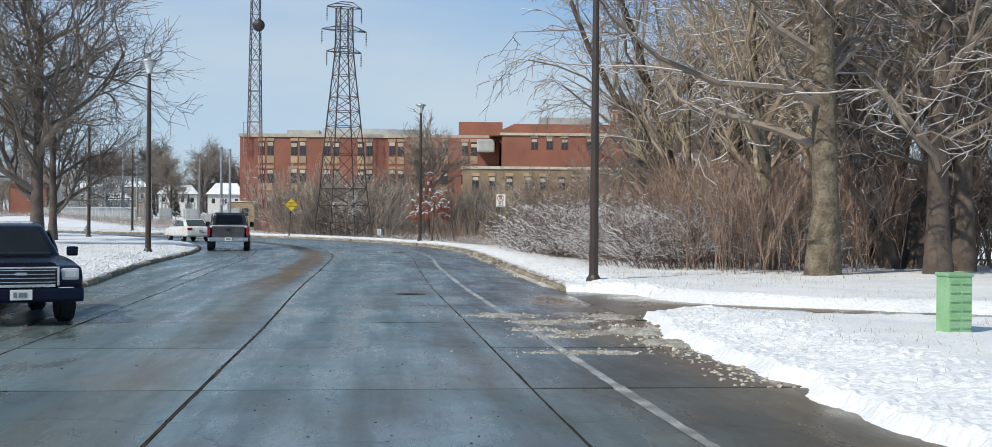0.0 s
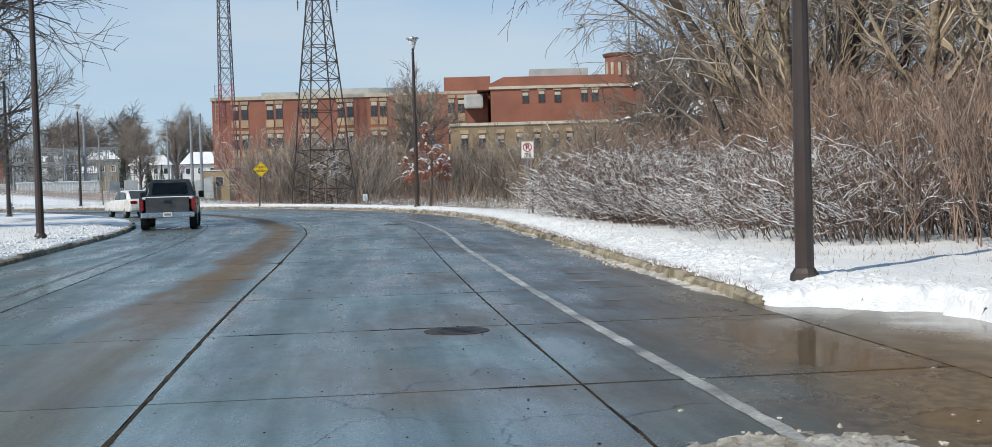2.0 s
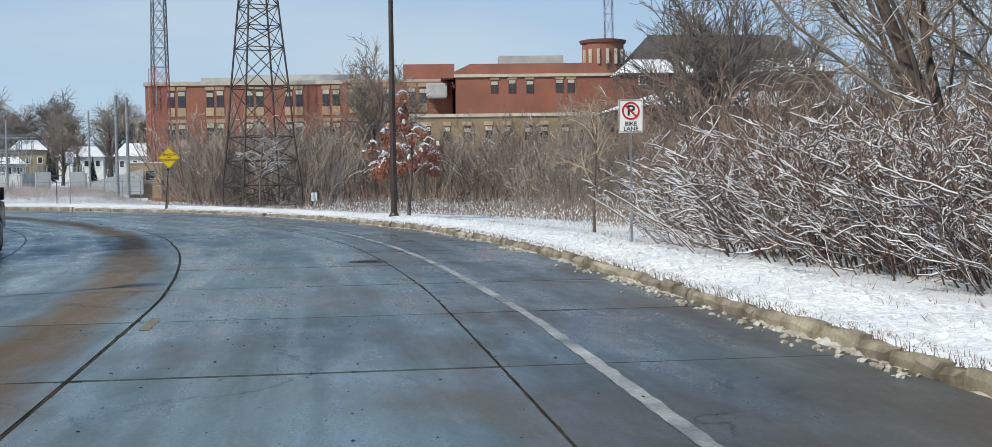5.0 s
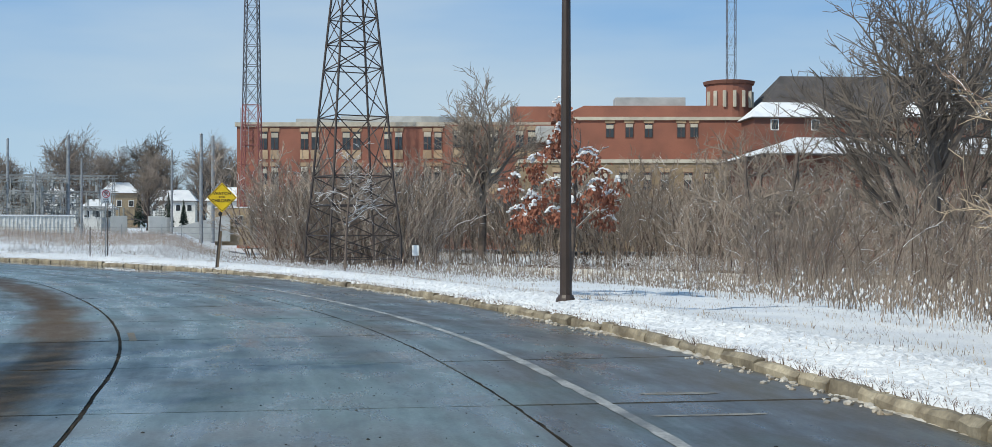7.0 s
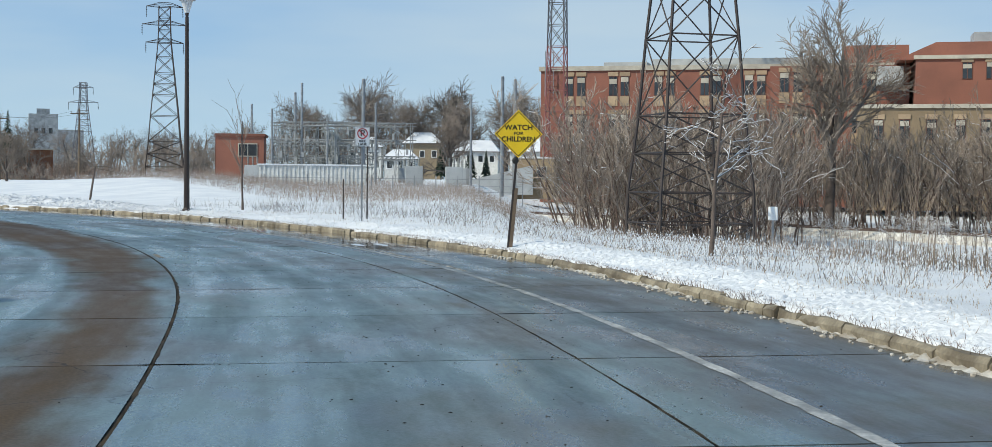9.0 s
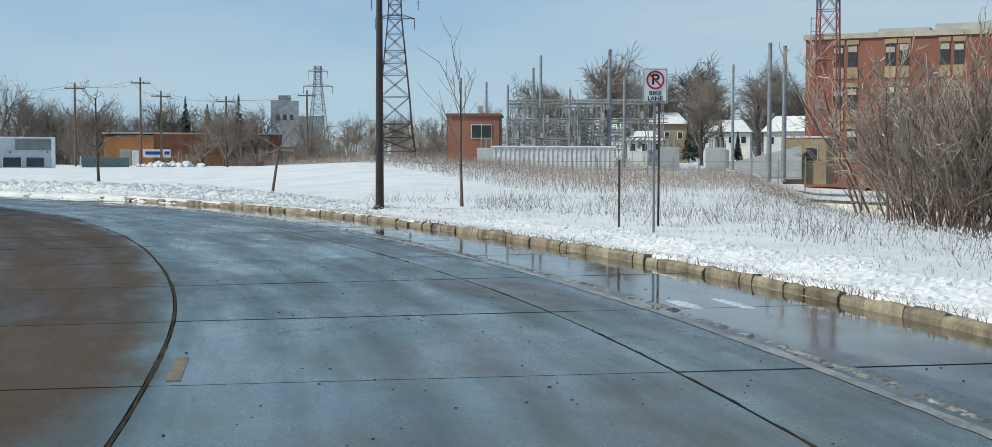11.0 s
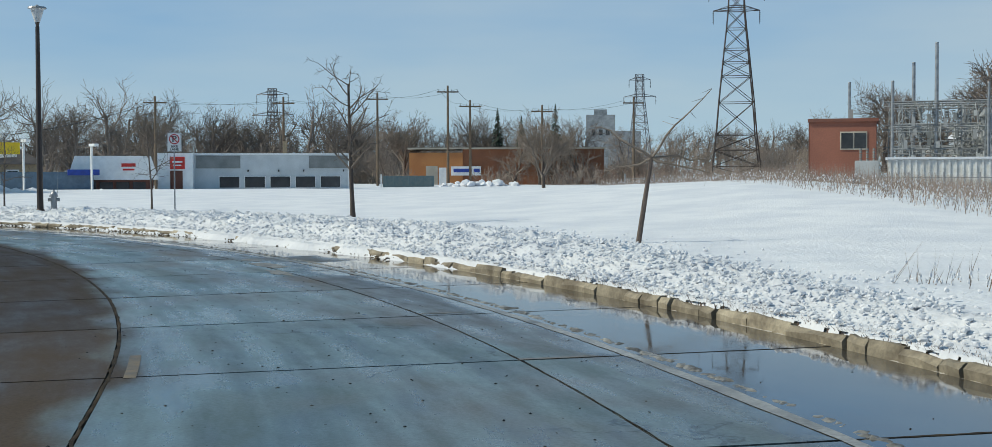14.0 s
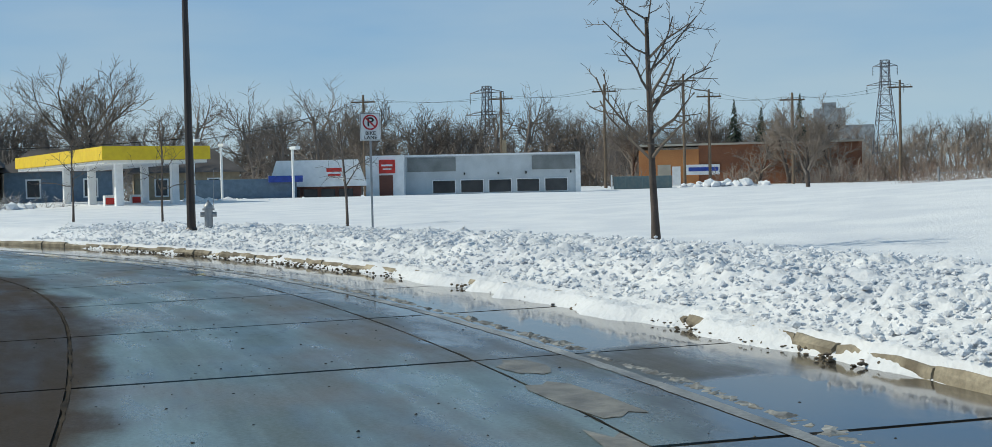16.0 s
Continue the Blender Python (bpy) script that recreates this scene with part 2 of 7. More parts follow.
def slab_material():
    """Wet, stained concrete. The map holds metres along the kerb and across the road."""
    m = bpy.data.materials.new("wet_concrete")
    m.use_nodes = True
    n, l = m.node_tree.nodes, m.node_tree.links
    p = n["Principled BSDF"]
    uv, tc, info = n.new("ShaderNodeUVMap"), n.new("ShaderNodeTexCoord"), n.new("ShaderNodeObjectInfo")
    uv.uv_map = "road"
    sep = n.new("ShaderNodeSeparateXYZ")
    l.new(uv.outputs[0], sep.inputs[0])

    def math_(op, a, b=None, c=None, clamp=False):
        k = n.new("ShaderNodeMath")
        k.operation, k.use_clamp = op, clamp
        for i, v in enumerate((a, b, c)):
            if v is None:
                continue
            if isinstance(v, (int, float)):
                k.inputs[i].default_value = v
            else:
                l.new(v, k.inputs[i])
        return k.outputs[0]

    def span(v, a, b, lo=0.0, hi=1.0):
        k = n.new("ShaderNodeMapRange")
        k.interpolation_type = "SMOOTHSTEP"
        for key, x in (("From Min", a), ("From Max", b), ("To Min", lo), ("To Max", hi)):
            if isinstance(x, (int, float)):
                k.inputs[key].default_value = x
            else:
                l.new(x, k.inputs[key])
        l.new(v, k.inputs["Value"])
        return k.outputs[0]

    def noise_(scale, detail=5.0, stretch=None, rough=0.55):
        k = n.new("ShaderNodeTexNoise")
        k.inputs["Scale"].default_value, k.inputs["Detail"].default_value, k.inputs["Roughness"].default_value = scale, detail, rough
        if stretch:
            mp = n.new("ShaderNodeMapping")
            mp.inputs["Scale"].default_value = stretch
            l.new(uv.outputs[0], mp.inputs[0])
            l.new(mp.outputs[0], k.inputs["Vector"])
        else:
            l.new(uv.outputs[0], k.inputs["Vector"])
        return k.outputs["Fac"]

    def blend(f, a, b):
        k = n.new("ShaderNodeMix")
        k.data_type = "RGBA"
        l.new(f, k.inputs["Factor"])
        for key, v in (("A", a), ("B", b)):
            if isinstance(v, tuple):
                k.inputs[key].default_value = (*v, 1)
            else:
                l.new(v, k.inputs[key])
        return k.outputs["Result"]

    s, d = sep.outputs[0], sep.outputs[1]
    broad, streak, grain = noise_(0.35), noise_(1.0, 4.0, (0.12, 1.6, 1)), noise_(30.0, 6.0)
    patch = noise_(0.9, 6.0, (0.5, 1.0, 1))
    # the teal tint puts the sky's reflected sheen into the concrete's colour
    base = blend(span(streak, 0.35, 0.65), (0.13, 0.177, 0.18), (0.075, 0.106, 0.11))
    base = blend(span(broad, 0.45, 0.7), base, (0.12, 0.122, 0.118))
    brown = math_("MULTIPLY", span(noise_(0.55, 5.0, (0.35, 1.0, 1)), 0.45, 0.6), span(d, -5.5, -3.2))
    base = blend(math_("MULTIPLY", brown, 0.75), base, (0.1, 0.084, 0.066))
    damp = noise_(1.7, 9.0, (0.45, 1.3, 1), 0.68)
    base = blend(span(damp, 0.5, 0.68, 0.0, 0.55), base, (0.045, 0.05, 0.052))
    side_ = math_("MULTIPLY", span(d, -3.4, -1.9), span(noise_(0.6, 5.0), 0.35, 0.55, 0.25, 0.75))
    base = blend(side_, base, (0.062, 0.055, 0.045))
    # dried mud along the middle joint and by the gutter
    mid = span(s, 50, 72, 6.05, 6.95)
    mid = math_("ADD", mid, span(s, 120, 165, 0.0, -1.75))
    off = math_("ABSOLUTE", math_("ADD", math_("ADD", d, mid), math_("ADD", span(s, 85, 115, 0.75, 1.1), span(s, 130, 148, 0.0, 0.7))))
    off = math_("SUBTRACT", off, math_("ADD", span(s, 98, 122, 0.0, 0.4), span(s, 130, 148, 0.0, 0.7)))
    mud = span(math_("ADD", off, math_("MULTIPLY", math_("SUBTRACT", patch, 0.5), 1.6)), span(s, 88, 120, 0.8, 1.15), span(s, 88, 120, 0.1, 0.55))
    mud = math_("MULTIPLY", mud, span(s, 22, 40, 0.35, 1.0))
    gut = span(math_("ADD", d, math_("MULTIPLY", math_("SUBTRACT", patch, 0.5), 2.2)), -1.5, -0.3)
    gut = math_("MULTIPLY", gut, span(s, 50, 20, 0.35, 1.0))
    earth = blend(span(s, 55, 95), (0.14, 0.102, 0.068), (0.08, 0.058, 0.04))
    earth = blend(span(s, 115, 150), earth, (0.042, 0.031, 0.022))
    base = blend(mud, base, earth)
    base = blend(math_("MULTIPLY", gut, 0.8), base, (0.15, 0.115, 0.08))
    # standing water by the kerb further on
    pool = span(math_("ADD", d, math_("MULTIPLY", math_("SUBTRACT", patch, 0.5), 2.4)), -2.45, -1.75)
    pool = math_("MULTIPLY", pool, math_("MULTIPLY", span(s, 101, 107), span(noise_(0.2, 3.0), 0.3, 0.38)))
    apron = math_("MULTIPLY", span(math_("ADD", d, math_("MULTIPLY", math_("SUBTRACT", patch, 0.5), 2.0)), -1.9, -0.9), math_("MULTIPLY", span(s, 14, 20), span(s, 32, 26)))
    pool = math_("MAXIMUM", pool, math_("MULTIPLY", apron, span(noise_(0.8, 4.0), 0.45, 0.6, 0.2, 0.85)))
    base = blend(math_("MULTIPLY", pool, 0.75), base, (0.05, 0.045, 0.04))
    base = blend(math_("MULTIPLY", apron, 0.9), base, (0.17, 0.115, 0.06))
    # grit specks, and hairline cracks here and there
    speck = math_("MULTIPLY", span(noise_(55.0, 2.0), 0.66, 0.72), span(noise_(0.7, 4.0), 0.42, 0.6))
    vor = n.new("ShaderNodeTexVoronoi")
    vor.feature = "DISTANCE_TO_EDGE"
    vor.inputs["Scale"].default_value = 0.33
    bent = n.new("ShaderNodeVectorMath")
    bent.operation = "ADD"
    kink = n.new("ShaderNodeTexNoise")
    kink.inputs["Scale"].default_value, kink.inputs["Detail"].default_value = 1.3, 6.0
    l.new(uv.outputs[0], kink.inputs["Vector"])
    l.new(uv.outputs[0], bent.inputs[0])
    l.new(kink.outputs["Color"], bent.inputs[1])
    l.new(bent.outputs[0], vor.inputs["Vector"])
    crack = math_("MULTIPLY", span(vor.outputs["Distance"], 0.005, 0.002), span(noise_(0.12, 3.0), 0.52, 0.58))
    rim = math_("MULTIPLY", math_("MULTIPLY", math_("MULTIPLY", pool, math_("SUBTRACT", 1.0, pool)), 3.0), span(noise_(9.0, 3.0), 0.42, 0.55), None, True)
    speck = math_("MAXIMUM", speck, rim)
    dark = math_("MAXIMUM", math_("MULTIPLY", speck, 0.8), math_("MULTIPLY", crack, 0.8))
    base = blend(dark, base, (0.02, 0.018, 0.016))
    hsv = n.new("ShaderNodeHueSaturation")
    v = math_("MULTIPLY", span(grain, 0.2, 0.8, 0.72, 1.28), span(info.outputs["Random"], 0, 1, 0.88, 1.12))
    l.new(v, hsv.inputs["Value"])
    l.new(base, hsv.inputs["Color"])
    l.new(hsv.outputs[0], p.inputs["Base Color"])
    wet = math_("ADD", span(streak, 0.3, 0.7, 0.2, 0.4), span(patch, 0.35, 0.65, -0.06, 0.1))
    wet = math_("ADD", wet, span(damp, 0.35, 0.7, 0.08, -0.1))
    wet = math_("ADD", wet, math_("MULTIPLY", mud, 0.3))
    wet = math_("ADD", wet, math_("MULTIPLY", brown, 0.08))
    rough = math_("MULTIPLY", wet, math_("SUBTRACT", 1.0, math_("MULTIPLY", pool, 0.95)))
    l.new(math_("MAXIMUM", rough, span(damp, 0.35, 0.65, 0.03, 0.11)), p.inputs["Roughness"])
    l.new(math_("ADD", math_("SUBTRACT", 0.52, math_("MULTIPLY", mud, 0.4)), math_("MULTIPLY", pool, 0.5)), p.inputs["Specular IOR Level"])
    b = n.new("ShaderNodeBump")
    b.inputs["Distance"].default_value = 0.004
    l.new(math_("MULTIPLY", math_("SUBTRACT", 1.0, pool), 0.45), b.inputs["Strength"])
    l.new(grain, b.inputs["Height"])
    l.new(b.outputs[0], p.inputs["Normal"])
    return m


M["slab"] = slab_material()


# ---- mesh helpers ----
def mesh_of(name, verts, faces, mat, smooth=False):
    me = bpy.data.meshes.new(name)
    me.from_pydata([tuple(v) for v in verts], [], faces)
    me.materials.append(mat)
    if smooth:
        me.polygons.foreach_set("use_smooth", [True] * len(me.polygons))
    me.update()
    return me


def part(name, bm, mat, parent, label="", kind=""):
    """Links a bmesh, or a ready mesh, as one mesh object under a thing or a part."""
    if isinstance(bm, bmesh.types.BMesh):
        me = bpy.data.meshes.new(name)
        bm.to_mesh(me)
        bm.free()
        me.materials.append(mat)
    else:
        me = bm
    ob = new(name, me)
    ob.parent = parent
    return tagged(ob, label, "", "", kind)


def thing(name, m, label, category, group="", kind=""):
    ob = new(name)
    ob.empty_display_size = 0.2
    ob.matrix_basis = m
    return tagged(ob, label, category, group, kind)


def box(bm, cx, cy, cz, sx, sy, sz, bevel=0.0, m=None):
    r = bmesh.ops.create_cube(bm, size=1.0, matrix=(m or Matrix()) @ Matrix.LocRotScale((cx, cy, cz), None, (sx, sy, sz)))
    if bevel:
        edges = list({e for v in r["verts"] for e in v.link_edges})
        bmesh.ops.bevel(bm, geom=edges, offset=bevel, segments=2, affect="EDGES", profile=0.7)
    return r["verts"]


def boxes(*rows, bevel=0.0):
    bm = bmesh.new()
    for row in rows:
        box(bm, *row, bevel=bevel)
    return bm


def cyl(bm, x, y, z0, z1, r0, r1, n=12):
    return bmesh.ops.create_cone(bm, cap_ends=True, segments=n, radius1=r0, radius2=r1, depth=z1 - z0, matrix=Matrix.Translation((x, y, (z0 + z1) / 2)))["verts"]


def rod(bm, a, b, r0, r1=None, n=4):
    a, b = Vector(a), Vector(b)
    r1 = r0 if r1 is None else r1
    d = b - a
    m = Matrix.Translation((a + b) / 2) @ d.to_track_quat("Z", "Y").to_matrix().to_4x4()
    bmesh.ops.create_cone(bm, cap_ends=True, segments=n, radius1=r0, radius2=r1, depth=d.length, matrix=m)


def tube(bm, pts, r, n=5):
    """One unbroken tube through the points."""
    pts = [Vector(p) for p in pts]
    rings = []
    for i, p in enumerate(pts):
        t = (pts[min(i + 1, len(pts) - 1)] - pts[max(i - 1, 0)]).normalized()
        u = t.orthogonal().normalized()
        w = t.cross(u)
        rings.append([bm.verts.new(p + (u * math.cos(2 * math.pi * k / n) + w * math.sin(2 * math.pi * k / n)) * r) for k in range(n)])
    for a, b in zip(rings, rings[1:]):
        for k in range(n):
            bm.faces.new((a[k], a[(k + 1) % n], b[(k + 1) % n], b[k]))
    bm.faces.new(rings[0][::-1])
    bm.faces.new(rings[-1])


def prism(bm, outline, y0, y1):
    """An outline in x and z, drawn out along y."""
    a = [bm.verts.new((x, y0, z)) for x, z in outline]
    b = [bm.verts.new((x, y1, z)) for x, z in outline]
    n = len(a)
    bm.faces.new(a)
    bm.faces.new(b[::-1])
    for i in range(n):
        bm.faces.new((a[i], b[i], b[(i + 1) % n], a[(i + 1) % n]))
    bmesh.ops.recalc_face_normals(bm, faces=bm.faces)


# ---- the line of the kerb ----
KNOTS = [(8.2, -32), (4.75, 0), (3.6, 10), (2.45, 21), (1.4, 31), (0.5, 41), (-0.35, 51), (-1.4, 61.5), (-3.0, 71), (-5.6, 79.5), (-9.2, 88), (-13.4, 96),
         (-18.6, 103.6), (-24.6, 110.3), (-31, 116.3), (-38, 121.6), (-46, 126.1), (-54, 129.5), (-62, 131.8), (-72, 133), (-85, 132.6), (-110, 128), (-150, 112), (-210, 70)]


def kerb_line():
    k = [Vector((*p, 0)) for p in KNOTS]
    pts = []
    for i in range(1, len(k) - 2):
        p0, p1, p2, p3 = k[i - 1:i + 3]
        for j in range(12):
            t = j / 12
            pts.append(0.5 * (2 * p1 + (p2 - p0) * t + (2 * p0 - 5 * p1 + 4 * p2 - p3) * t * t + (3 * p1 - p0 - 3 * p2 + p3) * t ** 3))
    pts = [k[0] + (pts[0] - k[0]) * j / 12 for j in range(12)] + pts
    xy = np.array([p[:2] for p in pts])
    step = np.r_[0, np.cumsum(np.hypot(*np.diff(xy, axis=0).T))]
    zero = np.interp(0, xy[:, 1][:40], step[:40])
    s = np.arange(0, step[-1], 0.5)
    fine = np.stack([np.interp(s, step, xy[:, 0]), np.interp(s, step, xy[:, 1])], 1)
    for _ in range(30):
        fine[1:-1] = (fine[:-2] + 2 * fine[1:-1] + fine[2:]) / 4
    t = np.gradient(fine, axis=0)
    t /= np.hypot(*t.T)[:, None]
    return s - zero, fine, t


LINE_S, LINE_XY, LINE_T = kerb_line()
S0, S1 = LINE_S[0], LINE_S[-1]


def K(s, d):
    """The place s metres along the right kerb and d metres to its right."""
    x, y = np.interp(s, LINE_S, LINE_XY[:, 0]), np.interp(s, LINE_S, LINE_XY[:, 1])
    tx, ty = np.interp(s, LINE_S, LINE_T[:, 0]), np.interp(s, LINE_S, LINE_T[:, 1])
    ext = (s - S1) if s > S1 else (s - S0 if s < S0 else 0.0)
    n = math.hypot(tx, ty)
    tx, ty = tx / n, ty / n
    return x + ext * tx + ty * d, y + ext * ty - tx * d


def along(s):
    tx, ty = np.interp(s, LINE_S, LINE_T[:, 0]), np.interp(s, LINE_S, LINE_T[:, 1])
    return math.degrees(math.atan2(-tx, ty))


def SD(x, y):
    i = int(np.argmin((LINE_XY[:, 0] - x) ** 2 + (LINE_XY[:, 1] - y) ** 2))
    dx, dy = x - LINE_XY[i, 0], y - LINE_XY[i, 1]
    tx, ty = LINE_T[i]
    return LINE_S[i] + dx * tx + dy * ty, dx * ty - dy * tx


def smooth(v, a, b):
    t = min(1.0, max(0.0, (v - a) / (b - a)))
    return t * t * (3 - 2 * t)


DRIVE0, DRIVE1 = 20.6, 29.8
ACROSS = {
    "edge": ((0, -2.0), (45, -2.2), (52, -2.08), (70, -2.33), (80, -2.17), (110, -2.2), (120, -2.1), (133, -2.05), (145, -1.85), (165, -1.7)),
    "right": ((0, -2.95), (45, -2.9), (55, -2.85), (65, -3.05), (72, -3.22), (105, -3.28), (125, -3.25), (133, -3.05), (145, -2.75), (155, -2.5), (165, -2.25)),
    "middle": ((0, -6.3), (20, -6.05), (40, -6.0), (55, -6.15), (70, -6.83), (90, -7.0), (105, -7.0), (115, -6.85), (130, -6.6), (140, -6.15), (150, -5.85), (160, -5.4), (170, -5.1)),
    "left_edge": ((0, -9.3), (30, -9.4), (49, -9.85), (60, -10.3), (72, -10.7), (100, -10.8), (130, -10.4), (150, -9.6), (170, -9.0)),
    "left_kerb": ((0, -10.7), (32, -10.95), (44, -11.9), (60, -12.4), (72, -13.0), (100, -13.1), (130, -12.7), (150, -11.9), (170, -11.3)),
}


def lane(key, s):
    if key == "kerb":
        return -0.02
    if key == "left":
        return lane("left_edge", s) + 0.5
    a = ACROSS[key]
    return float(np.interp(s, [p[0] for p in a], [p[1] for p in a]))



def driveway(x, y):
    """How far a place lies inside the side drive, 0 to 1."""
    u, v = (x - 1.9) * 0.906 - (y - 24.4) * 0.423, (x - 1.9) * 0.423 + (y - 24.4) * 0.906
    wide = 1.7 + 2.6 * math.exp(-max(0.0, u + 0.6) / 1.1)
    return smooth(abs(v) + 0.25 * noise.noise((x * 1.2, y * 1.2, 2)), wide + 0.35, wide) * smooth(u, 15, 12.5)


def height(s, d, x=None, y=None):
    """The snow's height over the road."""
    if x is None:
        x, y = K(s, d)
    rough = noise.noise((x * 0.9, y * 0.9, 0.3)) * 0.035 + noise.noise((x * 2.7, y * 2.7, 1.3)) * 0.02
    if d >= 0:
        drive = driveway(x, y)
        edge = smooth(d, -0.1, 0.5)
        z = 0.14 + 0.1 * smooth(d, 0.2, 1.2) + rough * edge
        z = z * (1 - drive) - 0.03 * drive
        low_ground = smooth(x + 22 + 0.256 * (y - 128), -5, 4)
        east = smooth(s, 40, 62) * low_ground
        z -= (2.6 * smooth(d, 4, 44) + 0.35 * smooth(d, 0.8, 5)) * east
        spur = smooth(-(x + 22.9), 0.3 * (y - 99.6), 0.6 * (y - 99.6)) if y > 101 else 1.0
        field = smooth(s, 120, 148) * (1 - low_ground) * spur
        crest = 1.85 * (1 - 0.75 * smooth(s, 146, 184))
        z += field * (crest * smooth(d, 4, 34) - (crest + 0.2) * smooth(d, 42, 75))
        wide_ = 1.5 + 5.2 * smooth(s, 128, 156)
        plough = smooth(s, 122, 150) * smooth(d, 0.0, 1.2) * smooth(d, wide_, wide_ * 0.45)
        lump = abs(noise.noise((x * 1.7, y * 1.7, 4))) * 0.22 + abs(noise.noise((x * 4.2, y * 4.2, 7))) * 0.1
        z += plough * (0.14 + lump)
        far = smooth(y, 165, 215) * smooth(x, -34, -60)
        z += far * 0.7
        return z
    e = lane("left_kerb", s) - d
    if e <= 0:
        return -0.3
    return 0.13 + 0.12 * smooth(e, 0, 1.5) + rough + 0.2 * smooth(e, 4, 25)


# ---- road ----
road = tagged(new("road"), "wet stained concrete road with dark joints", "road", "", "structure")
COLS = [("kerb", "right"), ("right", "middle"), ("middle", "left"), ("left", "left_kerb")]


def strip(name, s0, s1, ds, d0, d1, nd, z, mat, parent=None, label="", uv=False, kind=""):
    ns = max(1, int(round((s1 - s0) / ds)))
    verts, faces, uvs = [], [], []
    for i in range(ns + 1):
        s = s0 + (s1 - s0) * i / ns
        for j in range(nd + 1):
            da, db = (lane(*(k, s)) + o if isinstance(k, str) else k for k, o in ((d0[0], d0[1]), (d1[0], d1[1])))
            d = da + (db - da) * j / nd
            verts.append((*K(s, d), z))
            uvs.append((s, d))
    for i in range(ns):
        for j in range(nd):
            a = i * (nd + 1) + j
            faces.append((a, a + nd + 1, a + nd + 2, a + 1))
    me = mesh_of(name, verts, [f[::-1] for f in faces], mat)
    if uv:
        lay = me.uv_layers.new(name="road")
        lay.data.foreach_set("uv", [c for lp in me.loops for c in uvs[lp.vertex_index]])
    ob = new(name, me)
    ob.parent = parent
    return tagged(ob, label, "", "", kind)


strip("joint_bed", -30, 215, 2.0, ("kerb", 0), ("left_kerb", 0), 6, -0.012, M["joint"], road, "dark joint filler")


def slabs():
    rnd = random.Random(5)
    for c, (a, b) in enumerate(COLS):
        s = 56.7 - 21 * 3.967
        while s < 205:
            ln = 3.967
            g = 0.014 + 0.03 * rnd.random() ** 2
            e = 0.018
            n = 3
            verts, faces, uvs = [], [], []
            wob = [rnd.uniform(-0.012, 0.012) for _ in range(2)]
            for i in range(n + 1):
                q = s + g + (ln - 2 * g) * i / n
                for d in (lane(a, q) - e * (1.3 if a == "middle" else 0.7), lane(b, q) + e * (1.0 if b == "middle" else 0.7)):
                    k = wob[0] if i == 0 else (wob[1] if i == n else 0)
                    verts.append((*K(q + k, d), 0.0))
                    uvs.append((q, d + 0.0))
            m_ = len(verts)
            for v in verts[:m_]:
                verts.append((v[0], v[1], -0.03))
            for i in range(n):
                p0 = 2 * i
                faces.append((p0, p0 + 2, p0 + 3, p0 + 1)[::-1])
                faces.append((p0, p0 + m_, p0 + 2 + m_, p0 + 2)[::-1])
                faces.append((p0 + 1, p0 + 3, p0 + 3 + m_, p0 + 1 + m_)[::-1])
            faces.append((0, 1, 1 + m_, m_)[::-1])
            faces.append((2 * n, 2 * n + m_, 2 * n + 1 + m_, 2 * n + 1)[::-1])
            me = mesh_of("slab", verts, [f[::-1] for f in faces], M["slab"])
            uvl = me.uv_layers.new(name="road")
            uu = uvs + uvs
            uvl.data.foreach_set("uv", [x for lp in me.loops for x in uu[lp.vertex_index]])
            part("slab", me, None, road)
            s += ln




def ragged(name, key, s0, s1, wide, seed, label, mat, wild=1.0, z=0.003, category="road joint"):
    """A torn line of filler along a joint, wider and narrower from step to step."""
    rnd = random.Random(seed)
    verts, faces = [], []
    n = int((s1 - s0) / 0.22)
    for i in range(n + 1):
        s = s0 + 0.22 * i
        k = max(0.1, 1 - 0.4 * wild + 1.1 * wild * noise.noise((s * 0.45, seed, 0)) + wild * rnd.uniform(-0.35, 0.35))
        o = rnd.uniform(-0.008, 0.008)
        a, b = wide * k * rnd.uniform(1 - 0.4 * wild, 1 + 0.2 * wild), wide * k * rnd.uniform(1 - 0.4 * wild, 1 + 0.2 * wild)
        verts += [(*K(s, lane(key, s) + o - a), z), (*K(s, lane(key, s) + o + b), z)]
        if i:
            j = 2 * i
            faces.append((j - 2, j - 1, j + 1, j))
    tagged(new(name, mesh_of(name, verts, faces, mat)), label, category, "", "structure")


for key, s0_, s1_, seed_, mat_ in (("edge", -26, 96, 4, "paint"), ("edge", 96, 204, 5, "paint_worn"), ("left_edge", -26, 204, 4, "paint_worn")):
    ragged("edge_line", key, s0_, s1_, 0.07, seed_, "worn white painted road edge line", M[mat_], 0.3, 0.004, "road marking")
ragged("joint_filler", "middle", -10, 190, 0.024, 1, "ragged dark filler along the middle road joint", M["joint"])
ragged("joint_filler", "right", -10, 190, 0.014, 2, "ragged dark filler along a lane joint", M["joint"])
ragged("joint_filler", "left", -10, 120, 0.022, 3, "ragged dark filler along the far lane joint", M["joint"])


